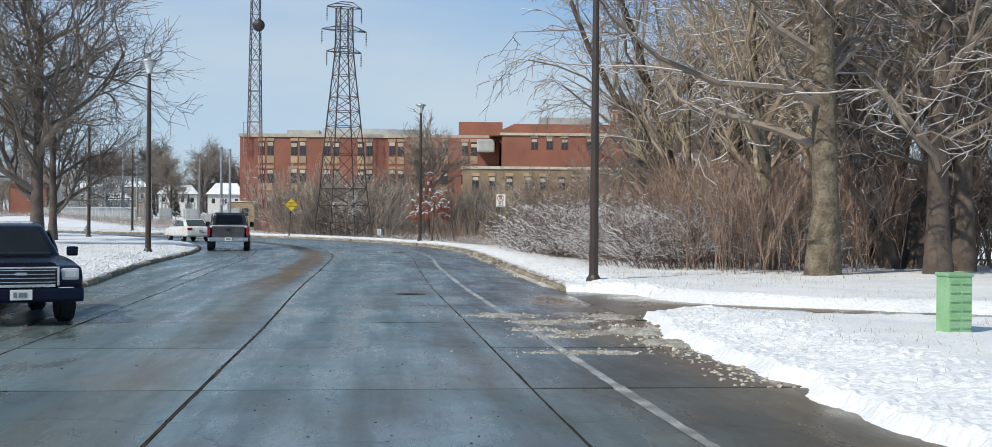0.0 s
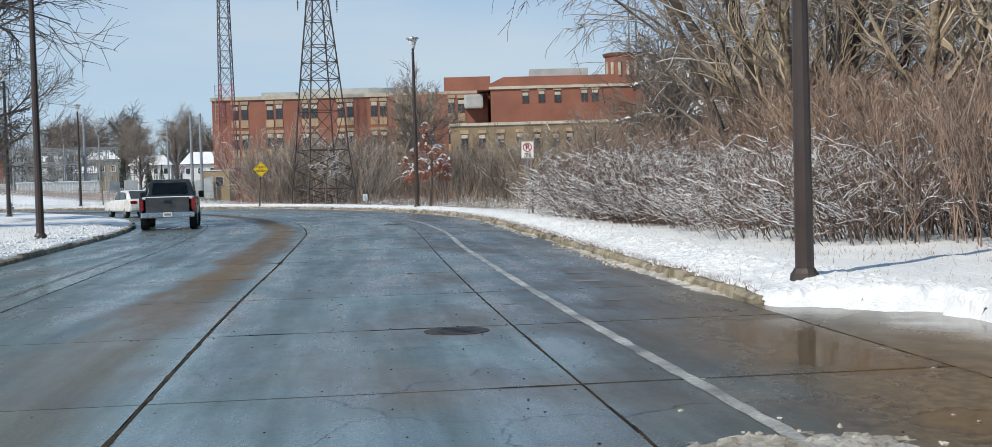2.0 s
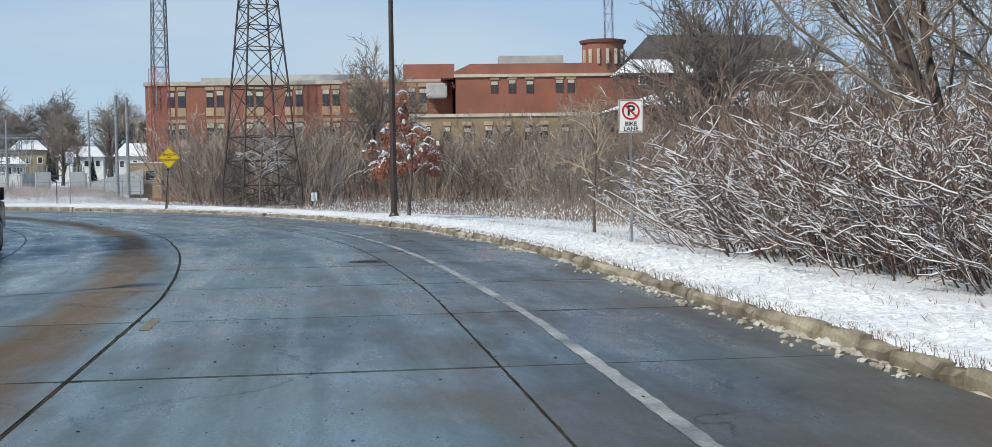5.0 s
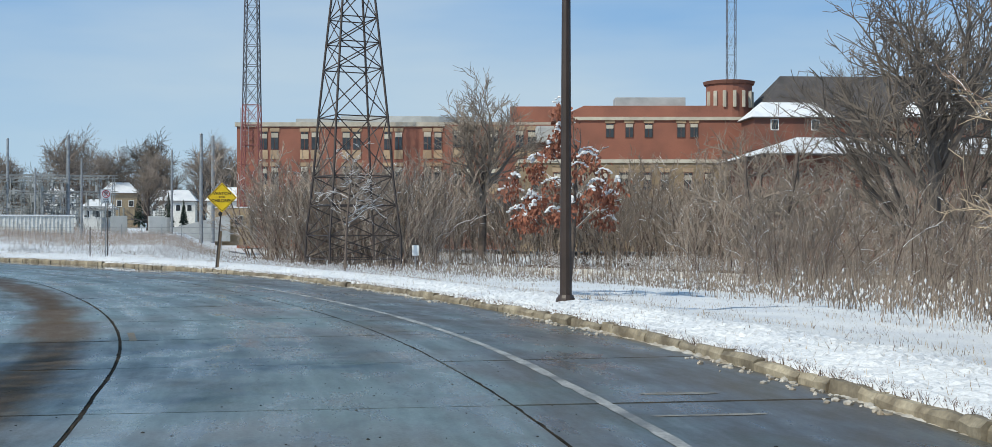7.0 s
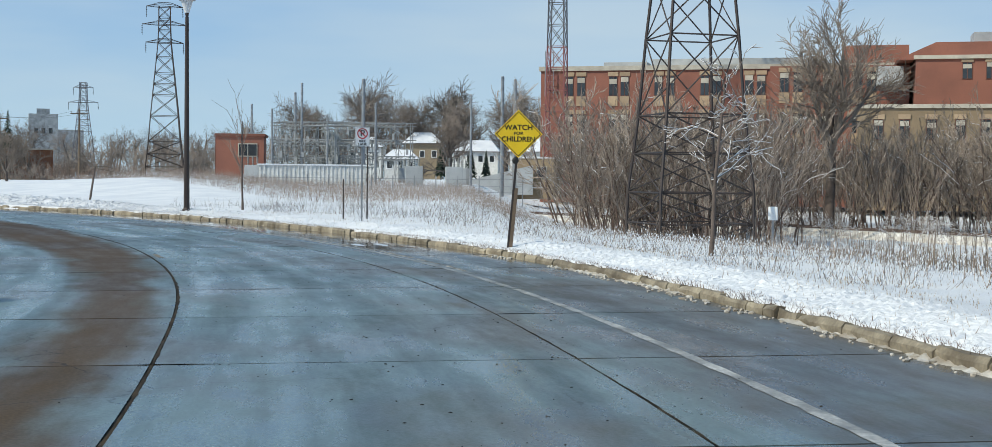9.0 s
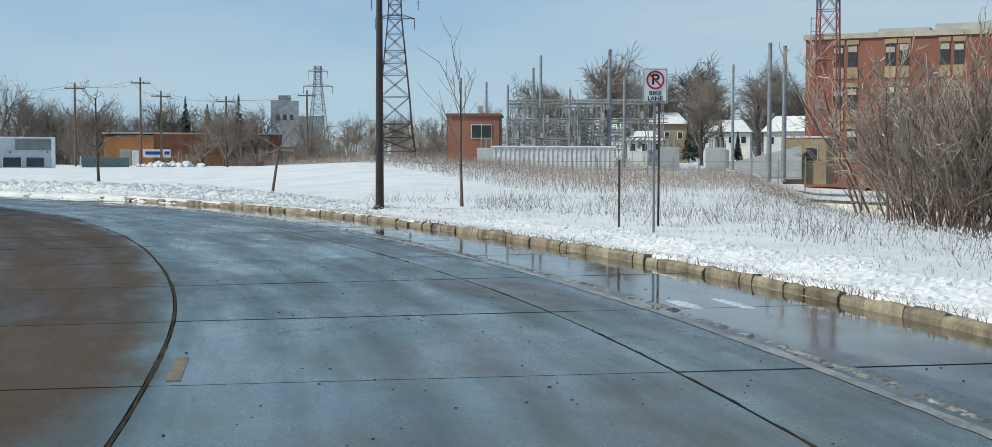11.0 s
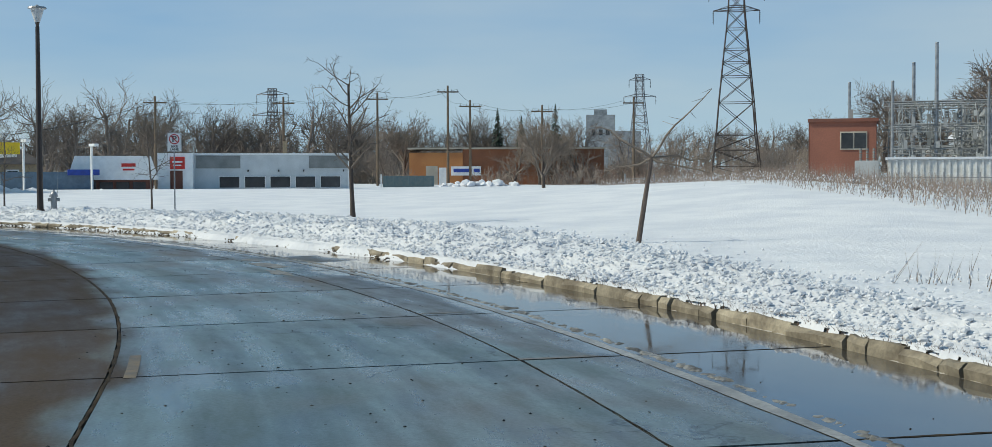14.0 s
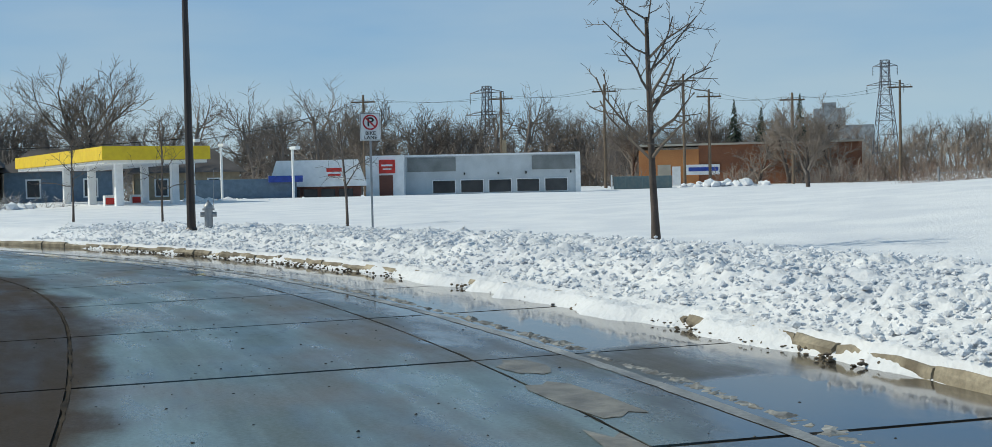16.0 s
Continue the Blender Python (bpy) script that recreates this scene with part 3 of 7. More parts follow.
# ---- ground ----
def ground():
    ss = np.concatenate([np.arange(-420, -40, 20), np.arange(-40, -8, 2), np.arange(-8, 16, 0.5), np.arange(16, 34, 0.2), np.arange(34, 180, 0.5), np.arange(180, 230, 2), np.arange(230, 480, 15)])
    dr = np.concatenate([[0.10, 0.16], np.arange(0.3, 8, 0.2), np.arange(8, 20, 1.0), np.arange(20, 60, 3.0), np.arange(60, 160, 10), np.arange(160, 420, 40), [600, 1200, 2600]])
    dl = -np.concatenate([[0.10, 0.16], np.arange(0.4, 6, 0.5), np.arange(6, 24, 2.0), np.arange(24, 41, 4.0)])
    verts, faces = [], []
    for ds in (dr, dl):
        base = len(verts)
        for s in ss:
            for k, d in enumerate(ds):
                if ds is dl:
                    d = d + lane("left_kerb", s)
                x, y = K(s, d)
                z = height(s, d, x, y) if k else (0.05 if d < 0 else 0.05 - 0.09 * driveway(x, y))
                if d > 160:
                    z = -0.3 if x < -45 else -2.6
                verts.append((x, y, z))
        n = len(ds)
        for i in range(len(ss) - 1):
            for j in range(n - 1):
                a = base + i * n + j
                f = (a, a + 1, a + n + 1, a + n)
                faces.append(f[::-1] if ds is dl else f)
    b = len(verts)
    for x, y in ((-3500, -3500), (3500, -3500), (3500, 3500), (-3500, 3500)):
        verts.append((x, y, -2.9))
    faces.append((b, b + 1, b + 2, b + 3))
    me = mesh_of("ground", verts, faces, M["snow"], True)
    tagged(new("ground", me), "snow-covered grass verge, field and rough ground", "snow", "", "structure")


ground()


def ground_z(x, y):
    s, d = SD(x, y)
    return height(s, d, x, y)


# ---- trees ----
def tree_mesh(seed, tall, trunk_r, lean=(0, 0), stems=1, first=0.25, spread=0.9, levels=4, droop=0.0, kids=(5, 5, 4, 4), twig_r=0.006, snow=0.0, up=0.35, curve=0.25, sides=(8, 5, 4, 3, 3), shrink=0.62, bend=0.35, base=0.0, fan=0.28, thin=0.55, long=1.0):
    """Returns trunk and crown geometry: tapered limbs that fork down to fine twigs, and snow lying on them."""
    rnd = random.Random(seed)
    parts_ = {"trunk": ([], []), "crown": ([], []), "snow": ([], [])}

    def tube(key, pts, radii, n):
        verts, faces = parts_[key]
        base = len(verts)
        for i, (p, r) in enumerate(zip(pts, radii)):
            t = (pts[min(i + 1, len(pts) - 1)] - pts[max(i - 1, 0)]).normalized()
            u = t.orthogonal().normalized()
            w = t.cross(u)
            for k in range(n):
                a = 2 * math.pi * k / n
                verts.append(p + (u * math.cos(a) + w * math.sin(a)) * r)
        for i in range(len(pts) - 1):
            for k in range(n):
                a, b = base + i * n + k, base + i * n + (k + 1) % n
                faces.append((a, b, b + n, a + n))

    def limb(p, way, length, r0, level):
        n = 6 if level == 0 else (2 if level >= levels else (4 if level < 3 else 3))
        pts, q, w = [p.copy()], p.copy(), way.copy()
        for i in range(n):
            w = (w + Vector((rnd.gauss(0, 1), rnd.gauss(0, 1), rnd.gauss(0, 1))) * curve * (bend if level == 0 else 1) * 0.5 + Vector((0, 0, up * 0.25 * (level > 0))) - Vector((0, 0, droop * 0.3 * max(0, level - 1)))).normalized()
            q = q + w * (length / n)
            pts.append(q.copy())
        end = max(twig_r * 0.6, r0 * (0.45 if level < levels else 0.3))
        radii = [r0 + (end - r0) * i / n for i in range(n + 1)]
        if level == 0:
            radii[0] *= 1.35
        tube("trunk" if level == 0 else "crown", pts, radii, sides[level])
        if snow and (level > 0 or stems > 4) and rnd.random() < snow:
            rise_ = abs((pts[-1] - pts[0]).normalized().z)
            if rise_ < 0.92:
                lie = min(1.0, 1.15 - rise_ * rise_)
                lift = [a + Vector((0, 0, r * 0.85 + 0.004)) for a, r in zip(pts, radii)]
                tube("snow", lift, [(min(r * 0.6, 0.011) + 0.004) * lie for r in radii], 4)
        if level >= levels:
            return
        m = kids[level]
        for j in range(m):
            f = first + (1 - first) * (j + rnd.random()) / m if level == 0 else 0.25 + 0.75 * (j + rnd.random()) / m
            f = min(f, 0.99)
            i = min(int(f * n), n - 1)
            at = pts[i].lerp(pts[i + 1], f * n - i)
            t = (pts[i + 1] - pts[i]).normalized()
            u = t.orthogonal().normalized()
            u.rotate(Matrix.Rotation(rnd.uniform(0, 2 * math.pi), 3, t))
            ang = spread * rnd.uniform(0.55, 1.1)
            kid = (t * math.cos(ang) + u * math.sin(ang)).normalized()
            ln = length * shrink * rnd.uniform(0.7, 1.15) * ((1.15 - 0.5 * f) * long if level == 0 else 1.0)
            limb(at, kid, ln, max(twig_r, radii[i] * thin), level + 1)

    for k in range(stems):
        a = 2 * math.pi * k / stems + rnd.random()
        off = Vector((math.cos(a), math.sin(a), 0)) * (0 if stems == 1 else trunk_r * 1.4 + base * rnd.random() ** 0.5)
        tilt = Vector((lean[0] + (0 if stems == 1 else math.cos(a) * fan), lean[1] + (0 if stems == 1 else math.sin(a) * fan), 1)).normalized()
        limb(off + Vector((0, 0, -0.25)), tilt, tall * rnd.uniform(0.9, 1.0), trunk_r * (1 if k == 0 else rnd.uniform(0.6, 0.95)), 0)
    return parts_


def tree_thing(name, m, label, spec, bark, twig, category="tree", group="", leaf=None):
    t = thing(name, m, label, category, group)
    g = tree_mesh(**spec)
    many = spec.get("stems", 1) > 1
    part("stem" if many else "trunk", mesh_of("trunk", *g["trunk"], bark, True), None, t, "", "stuff" if many else "")
    part("crown", mesh_of("crown", *g["crown"], twig), None, t, "bare branches and twigs")
    if g["snow"][0]:
        part("snow_cover", mesh_of("snow_cover", *g["snow"], M["snow"]), None, t, "fresh snow lying along the branches", "stuff")
    return t


def on_ground(x, y, rz=0.0, dz=0.0):
    return pose(x, y, ground_z(x, y) + dz, 0, 0, rz)


# ---- street lamps ----
def lamp_post(tall):
    t = thing("street_lamp", Matrix(), "dark brown tapered steel street lamp with a clear flared lantern", "street lamp", "lamps along the road")
    bm = bmesh.new()
    cyl(bm, 0, 0, -0.15, tall - 0.75, 0.115, 0.07, 10)
    part("pole", bm, M["pole"], t)
    bm = bmesh.new()
    cyl(bm, 0, 0, -0.05, 0.06, 0.19, 0.17, 12)
    cyl(bm, 0, 0, 0.06, 0.12, 0.16, 0.125, 12)
    part("base_plate", bm, M["pole"], t)
    bm = bmesh.new()
    cyl(bm, 0, 0, tall - 0.75, tall - 0.6, 0.05, 0.08, 10)
    part("collar", bm, M["pole"], t)
    bm = bmesh.new()
    cyl(bm, 0, 0, tall - 0.6, tall - 0.12, 0.09, 0.24, 14)
    part("lantern", bm, M["lamp_clear"], t, "clear flared lantern glass")
    bm = bmesh.new()
    cyl(bm, 0, 0, tall - 0.12, tall - 0.06, 0.33, 0.3, 14)
    cyl(bm, 0, 0, tall - 0.06, tall + 0.02, 0.12, 0.02, 10)
    part("cap", bm, M["galv"], t, "flat grey lamp cap")
    return t


for x, y, tall in ((2.33, 30.7, 8.6), (-4.7, 79.9, 8.5), (-33.6, 119.36, 8.2), (-72.3, 134.5, 7.3), (-13.7, 50.9, 7.6), (-26.0, 82.5, 7.6)):
    lamp_post(tall).matrix_basis = on_ground(x, y)


# ---- signs ----
def text_mesh(body, size, mat, name="lettering"):
    cu = bpy.data.curves.new(name, "FONT")
    cu.body, cu.size, cu.align_x, cu.align_y, cu.extrude = body, size, "CENTER", "CENTER", 0.002
    cu.offset = size * 0.018
    ob = bpy.data.objects.new(name, cu)
    scene.collection.objects.link(ob)
    bpy.context.view_layer.update()
    me = bpy.data.meshes.new_from_object(ob.evaluated_get(bpy.context.evaluated_depsgraph_get()))
    bpy.data.objects.remove(ob)
    me.materials.clear()
    me.materials.append(mat)
    return me


UPRIGHT = pose(0, 0, 0, 90)


def upright_text(parent, body, size, mat, x, y, z, sx=1.0, name="lettering"):
    me = text_mesh(body, size, mat, name)
    me.transform(pose(x, y, z) @ UPRIGHT @ Matrix.Diagonal((sx, 1, 1, 1)))
    return part(name, me, None, parent)


def ring_bm(r0, r1, y, x, z, thick=0.004, n=28, bar=None):
    bm = bmesh.new()
    for k in range(n):
        a, b = 2 * math.pi * k / n, 2 * math.pi * (k + 1) / n
        q = [(x + r * math.cos(w), y, z + r * math.sin(w)) for r, w in ((r0, a), (r1, a), (r1, b), (r0, b))]
        bm.faces.new([bm.verts.new(p) for p in q])
    bmesh.ops.remove_doubles(bm, verts=list(bm.verts), dist=1e-5)
    if bar:
        c, s_ = math.cos(radians(135)), math.sin(radians(135))
        q = [(x + c * u - s_ * v, y, z + s_ * u + c * v) for u, v in ((-r0, -bar), (r0, -bar), (r0, bar), (-r0, bar))]
        bm.faces.new([bm.verts.new(p) for p in q])
    bmesh.ops.recalc_face_normals(bm, faces=bm.faces)
    ext = bmesh.ops.extrude_face_region(bm, geom=list(bm.faces))
    bmesh.ops.translate(bm, vec=(0, -thick, 0), verts=[v for v in ext["geom"] if isinstance(v, bmesh.types.BMVert)])
    bmesh.ops.recalc_face_normals(bm, faces=bm.faces)
    return bm


def no_parking(m, zc):
    t = thing("parking_sign", m, "white no-parking bike lane sign on a grey steel post in snow", "road sign", "no-parking signs")
    part("post", boxes((0, 0.03, zc / 2 - 0.1, 0.045, 0.03, zc + 0.45), bevel=0.004), M["galv"], t)
    bm = boxes((0, 0, zc, 0.457, 0.006, 0.61))
    part("plate", bm, M["white"], t, "white sign plate")
    y = -0.005
    part("symbol_ring", ring_bm(0.135, 0.168, y - 0.002, 0, zc + 0.095, bar=0.017), M["sign_red"], t, "red ring with a slash")
    upright_text(t, "P", 0.27, M["black"], 0, y - 0.001, zc + 0.095, 1.1)
    upright_text(t, "BIKE", 0.105, M["black"], 0, y - 0.001, zc - 0.145, 1.1)
    upright_text(t, "LANE", 0.105, M["black"], 0, y - 0.001, zc - 0.24, 1.1)
    bm = bmesh.new()
    for sx, sz, cx, cz in ((0.43, 0.008, 0, 0.29), (0.43, 0.008, 0, -0.29), (0.008, 0.58, 0.212, 0), (0.008, 0.58, -0.212, 0)):
        box(bm, cx, -0.004, zc + cz, sx, 0.004, sz)
    part("border", bm, M["black"], t)
    part("bolt", boxes((0, -0.004, zc + 0.275, 0.014, 0.008, 0.014), bevel=0.003), M["galv"], t)
    return t


no_parking(on_ground(0.22, 62.4, 2), 2.35)
no_parking(on_ground(-23.75, 112.25, 33), 2.65)
no_parking(on_ground(-65.7, 135.3, 60), 2.35)
for x, y, h in ((-24.9, 113.6, 1.3), (-24.3, 114.2, 2.6)):
    t = thing("marker_post", on_ground(x, y), "thin dark steel marker post standing in the snow", "post", "marker posts")
    part("post", boxes((0, 0, h / 2 - 0.1, 0.04, 0.025, h + 0.2), bevel=0.004), M["rust"], t)

sign = thing("warning_sign", on_ground(-16.2, 101.0, 17), "yellow diamond sign reading watch for children on a leaning post", "road sign")
tilt = pose(0, 0, 0, 0, 5, 0)
bm = boxes((0, 0.03, 1.2, 0.05, 0.03, 2.9), bevel=0.004)
bm.transform(tilt)
part("post", bm, M["rust"], sign)
bm = boxes((0.05, 0.06, 0.55, 0.09, 0.09, 1.5), bevel=0.01)
bm.transform(tilt)
part("stake", bm, M["wood"], sign, "dark wooden stake")
bm = bmesh.new()
box(bm, 0, 0, 0, 0.73, 0.006, 0.73, m=pose(0.2, 0, 2.45, 0, 45, 0))
part("plate", bm, M["yellow"], sign, "yellow diamond plate")
bm = bmesh.new()
for sx, sz, cx, cz in ((0.68, 0.014, 0, 0.335), (0.68, 0.014, 0, -0.335), (0.014, 0.68, 0.335, 0), (0.014, 0.68, -0.335, 0)):
    box(bm, cx, -0.005, cz, sx, 0.005, sz, m=pose(0.2, 0, 2.45, 0, 45, 0))
part("border", bm, M["black"], sign)
upright_text(sign, "WATCH", 0.155, M["black"], 0.2, -0.006, 2.585, 1.05)
upright_text(sign, "FOR", 0.085, M["black"], 0.2, -0.006, 2.46, 1.3)
upright_text(sign, "CHILDREN", 0.15, M["black"], 0.2, -0.006, 2.335, 1.0)
bm = bmesh.new()
bmesh.ops.create_uvsphere(bm, u_segments=10, v_segments=8, radius=0.075, matrix=pose(0.14, 0.02, 1.88) @ Matrix.Diagonal((1, 0.5, 1, 1)))
part("reflector", bm, M["black"], sign, "round dark reflector")

hydrant = thing("fire_hydrant", on_ground(-71.6, 134.6, 60), "weathered grey fire hydrant standing in the snow", "fire hydrant")
bm = bmesh.new()
cyl(bm, 0, 0, -0.1, 0.06, 0.16, 0.16)
cyl(bm, 0, 0, 0.06, 0.52, 0.105, 0.1)
cyl(bm, 0, 0, 0.5, 0.55, 0.15, 0.15)
part("barrel", bm, M["galv"], hydrant)
bm = bmesh.new()
cyl(bm, 0, 0, 0.55, 0.6, 0.12, 0.115)
cyl(bm, 0, 0, 0.6, 0.66, 0.115, 0.085)
cyl(bm, 0, 0, 0.66, 0.7, 0.085, 0.04)
cyl(bm, 0, 0, 0.68, 0.75, 0.035, 0.03, 5)
part("bonnet", bm, M["galv"], hydrant)
for a in (0, 90, 180):
    bm = bmesh.new()
    cyl(bm, 0, 0, 0.09, 0.2, 0.065, 0.065, 10)
    bm.transform(pose(0, 0, 0.4, 0, 0, a) @ pose(0, 0, 0, 0, 90, 0))
    part("outlet", bm, M["galv"], hydrant)
bm = bmesh.new()
rod(bm, (0.12, 0.05, 0.5), (0.16, 0.06, 1.5), 0.006)
part("flag_rod", bm, M["galv"], hydrant)

copy_thing(hydrant, on_ground(-27.2, 86.0, 20))

box_ = thing("utility_pedestal", on_ground(6.0, 16.9, 12), "faded green ribbed plastic utility pedestal half sunk in snow", "utility box")
part("body", boxes((0, 0, 0.3, 0.34, 0.3, 0.85), bevel=0.02), M["green"], box_)
part("lid", boxes((0, 0, 0.74, 0.37, 0.33, 0.05), bevel=0.015), M["green"], box_)
for c in range(2):
    for r in range(6):
        part("rib", boxes((-0.085 + 0.17 * c, -0.157, 0.06 + 0.115 * r, 0.13, 0.02, 0.03), bevel=0.006), M["green"], box_)

marker = thing("cable_marker", on_ground(-12.1, 134.1), "white cable marker box on a thin post", "marker post")
part("post", boxes((0, 0, 0.6, 0.09, 0.09, 1.9)), M["galv"], marker)
part("head", boxes((0, 0, 1.75, 0.42, 0.3, 0.62), bevel=0.07), M["white"], marker)


# ---- lattice towers ----
def lattice(levels_, mat, name="leg", r=0.06, brace=0.03, parent=None):
    """Legs, rings and crossed braces between the half-widths and heights given."""
    legs = [bmesh.new() for _ in range(4)]
    braces = bmesh.new()
    corner = lambda w, z, k: Vector(((-1, 1, 1, -1)[k] * w, (-1, -1, 1, 1)[k] * w, z))
    for (w0, z0), (w1, z1) in zip(levels_, levels_[1:]):
        for k in range(4):
            j = (k + 1) % 4
            rod(braces, corner(w1, z1, k), corner(w1, z1, j), brace)
            rod(braces, corner(w0, z0, k), corner(w1, z1, j), brace)
            rod(braces, corner(w0, z0, j), corner(w1, z1, k), brace)
    for k, b in enumerate(legs):
        tube(b, [corner(w, z, k) for w, z in levels_], r)
        part(name, b, mat, parent)
    part("bracing", braces, mat, parent, "crossed steel bracing", "stuff")


def pylon(m, tall, base, arms, label, mat=None, thick=1.0):
    t = thing("power_pylon", m, label, "pylon", "power pylons")
    mat = mat or M["rust"]
    top_w = base * 0.148
    z = [0, 0.052, 0.108, 0.18, 0.25, 0.392, 0.508, 0.57, 0.63, 0.72, 0.8, 0.87, 0.94, 1.0]
    w = [0.5, 0.495, 0.49, 0.45, 0.412, 0.36, 0.306, 0.278, 0.25, 0.205, 0.17, 0.155, 0.148, 0.148]
    lattice([(base * b, tall * a) for a, b in zip(z, w)], mat, "leg", 0.075 * thick, 0.036 * thick, t)
    for f, half in arms:
        bm = bmesh.new()
        h_, w_ = tall * f, top_w
        tube(bm, [(-half, 0, h_), (-w_, -w_, h_), (w_, -w_, h_), (half, 0, h_), (w_, w_, h_), (-w_, w_, h_), (-half, 0, h_ + 0.02), (-w_, -w_, h_ + 0.5), (w_, -w_, h_ + 0.5), (half, 0, h_ + 0.02), (w_, w_, h_ + 0.5), (-w_, w_, h_ + 0.5), (-half, 0, h_ + 0.04)], 0.05 * thick)
        arm = part("crossarm", bm, mat, t)
        for sx in (-1, 1):
            b = bmesh.new()
            for i in range(5):
                cyl(b, sx * half, 0, tall * f - 0.28 - 0.24 * i, tall * f - 0.2 - 0.24 * i, 0.12, 0.05, 8)
            rod(b, (sx * half, 0, tall * f), (sx * half, 0, tall * f - 1.5), 0.03)
            part("insulator", b, M["black"], arm, "dark insulator string")
    return t


near_pylon = pylon(on_ground(-15.9, 134, 28, -0.3), 25.0, 4.5, ((1.0, 1.9), (0.905, 2.45), (0.815, 1.9)), "tall dark steel lattice power pylon beside the railway")
second_pylon = pylon(pose(-102, 241, 0, 0, 0, 30), 25.5, 5.4, ((1.0, 2.5), (0.9, 3.1), (0.8, 2.6)), "dark steel lattice power pylon beyond a snowy field", thick=1.0)
third_pylon = pylon(pose(-160, 312, 0, 0, 0, 20), 20.5, 4.4, ((0.95, 2.0), (0.8, 3.0)), "far grey steel lattice power pylon above the trees", mat=M["mast"], thick=0.9)
fourth_pylon = pylon(pose(-176, 237, -3, 0, 0, 20), 17.8, 3.2, ((0.95, 2.6), (0.78, 3.4), (0.6, 2.8)), "far steel power pylon rising behind bare trees", mat=M["mast"], thick=0.9)

mast = thing("radio_mast", pose(-47, 251, -1), "slender steel lattice radio mast with red lower part", "mast")
lattice([(1.5 - 0.016 * z, z) for z in range(0, 22, 3)], M["mast_red"], "leg", 0.1, 0.05, mast)
lattice([(1.5 - 0.016 * z, z) for z in range(21, 72, 3)], M["mast"], "leg", 0.1, 0.05, mast)
bm = bmesh.new()
bmesh.ops.create_uvsphere(bm, u_segments=14, v_segments=10, radius=1.2, matrix=pose(0.9, -1.6, 39.5) @ Matrix.Diagonal((1, 0.5, 1, 1)))
part("dish", bm, M["black"], mast, "dark round dish antenna")
far_mast = thing("radio_mast", pose(33, 300, -1), "thin twin-legged steel radio mast behind a roof", "mast")
lattice([(0.8, z) for z in range(0, 80, 5)], M["mast"], "leg", 0.07, 0.02, far_mast)


# ---- the brick building ----
def windows_row(parent, xs, y, z, w, h, panel=0.0):
    """Tall windows under pale lintels, with a pale panel below where one is given."""
    for x in xs:
        f = part("window", boxes((x, y - 0.02, z, w + 0.1, 0.1, h + 0.1)), M["brick_dark"], parent)
        part("pane", boxes((x - w * 0.26, y - 0.08, z, w * 0.44, 0.06, h - 0.1), (x + w * 0.26, y - 0.08, z, w * 0.44, 0.06, h - 0.1)), M["glass"], f)
        part("blind", boxes((x, y - 0.12, z + h * 0.36 - 0.2 * ((x * 7 + z) % 2), w - 0.1, 0.03, h * 0.25)), M["stone"], f)
        part("lintel", boxes((x, y - 0.06, z + h / 2 + 0.36, w + 0.34, 0.16, 0.62), bevel=0.02), M["cap"], f, "pale stone lintel")
        if panel:
            part("spandrel", boxes((x, y - 0.06, z - h / 2 - panel / 2 - 0.05, w + 0.2, 0.14, panel)), M["cap"], f, "pale stone panel under the window")


main = thing("brick_building", pose(0, 0, -2), "long red brick institutional building with flat roof", "building")
part("wall", boxes((-26.5, 283, 10.2, 55, 22, 20.4)), M["brick"], main)
part("parapet", boxes((-26.5, 283, 20.75, 55.6, 22.6, 0.7)), M["stone"], main, "pale stone coping")
part("wall", boxes((-9, 274, 10, 19, 22, 20)), M["brick"], main)
part("wall", boxes((15.5, 268, 10.1, 29, 22, 20.2)), M["brick"], main)
part("parapet", boxes((15.5, 268, 20.45, 29.6, 22.6, 0.5)), M["stone"], main)
part("wall", boxes((9, 254, 6.6, 31, 12, 13.2)), M["brick_tan"], main, "lower tan brick front")
part("parapet", boxes((9, 254, 13.4, 31.5, 12.5, 0.5)), M["stone"], main)
bm = bmesh.new()
prism(bm, [(-1.5, 20.2), (3.5, 22.5), (26, 22.5), (26, 20.2)], 257.5, 268)
part("raised_wall", bm, M["brick"], main)
for x, w, z, h, y in ((-42, 7, 21.6, 1.6, 282), (-30, 16, 22.0, 2.0, 284), (-19, 9, 21.8, 1.6, 280)):
    part("roof_unit", boxes((x, y, z, w, 4, h), bevel=0.05), M["unit"], main, "grey rooftop plant housing")
part("penthouse", boxes((-3.5, 284, 22.2, 9.5, 8, 4.6)), M["brick"], main, "brick rooftop penthouse")
part("roof_unit", boxes((14, 262, 23.2, 11, 5, 1.6), bevel=0.05), M["unit"], main)
part("roof_unit", boxes((-2.2, 262, 18.3, 3.6, 4, 2.6), bevel=0.4), M["unit"], main)
for z in (18.0, 12.2, 6.5):
    windows_row(main, (-49.5, -47.6, -42.6, -40.8, -35.6, -33.8, -28.6, -26.8, -22, -20.2), 272, z, 1.25, 3.0, 1.5)
    windows_row(main, (-16.5, -14.6, -10.6, -6.5, -4.6), 263, z - 0.3, 1.25, 2.8, 1.5)
windows_row(main, (7.5, 10.5, 13.5, 18.5, 20.5), 257, 18.6, 1.2, 2.2)
for z in (10.4, 5.6):
    windows_row(main, (-4, -0.8, 2.5, 6, 9, 12.5, 15, 18.5, 21.5), 248, z, 1.2, 2.6)
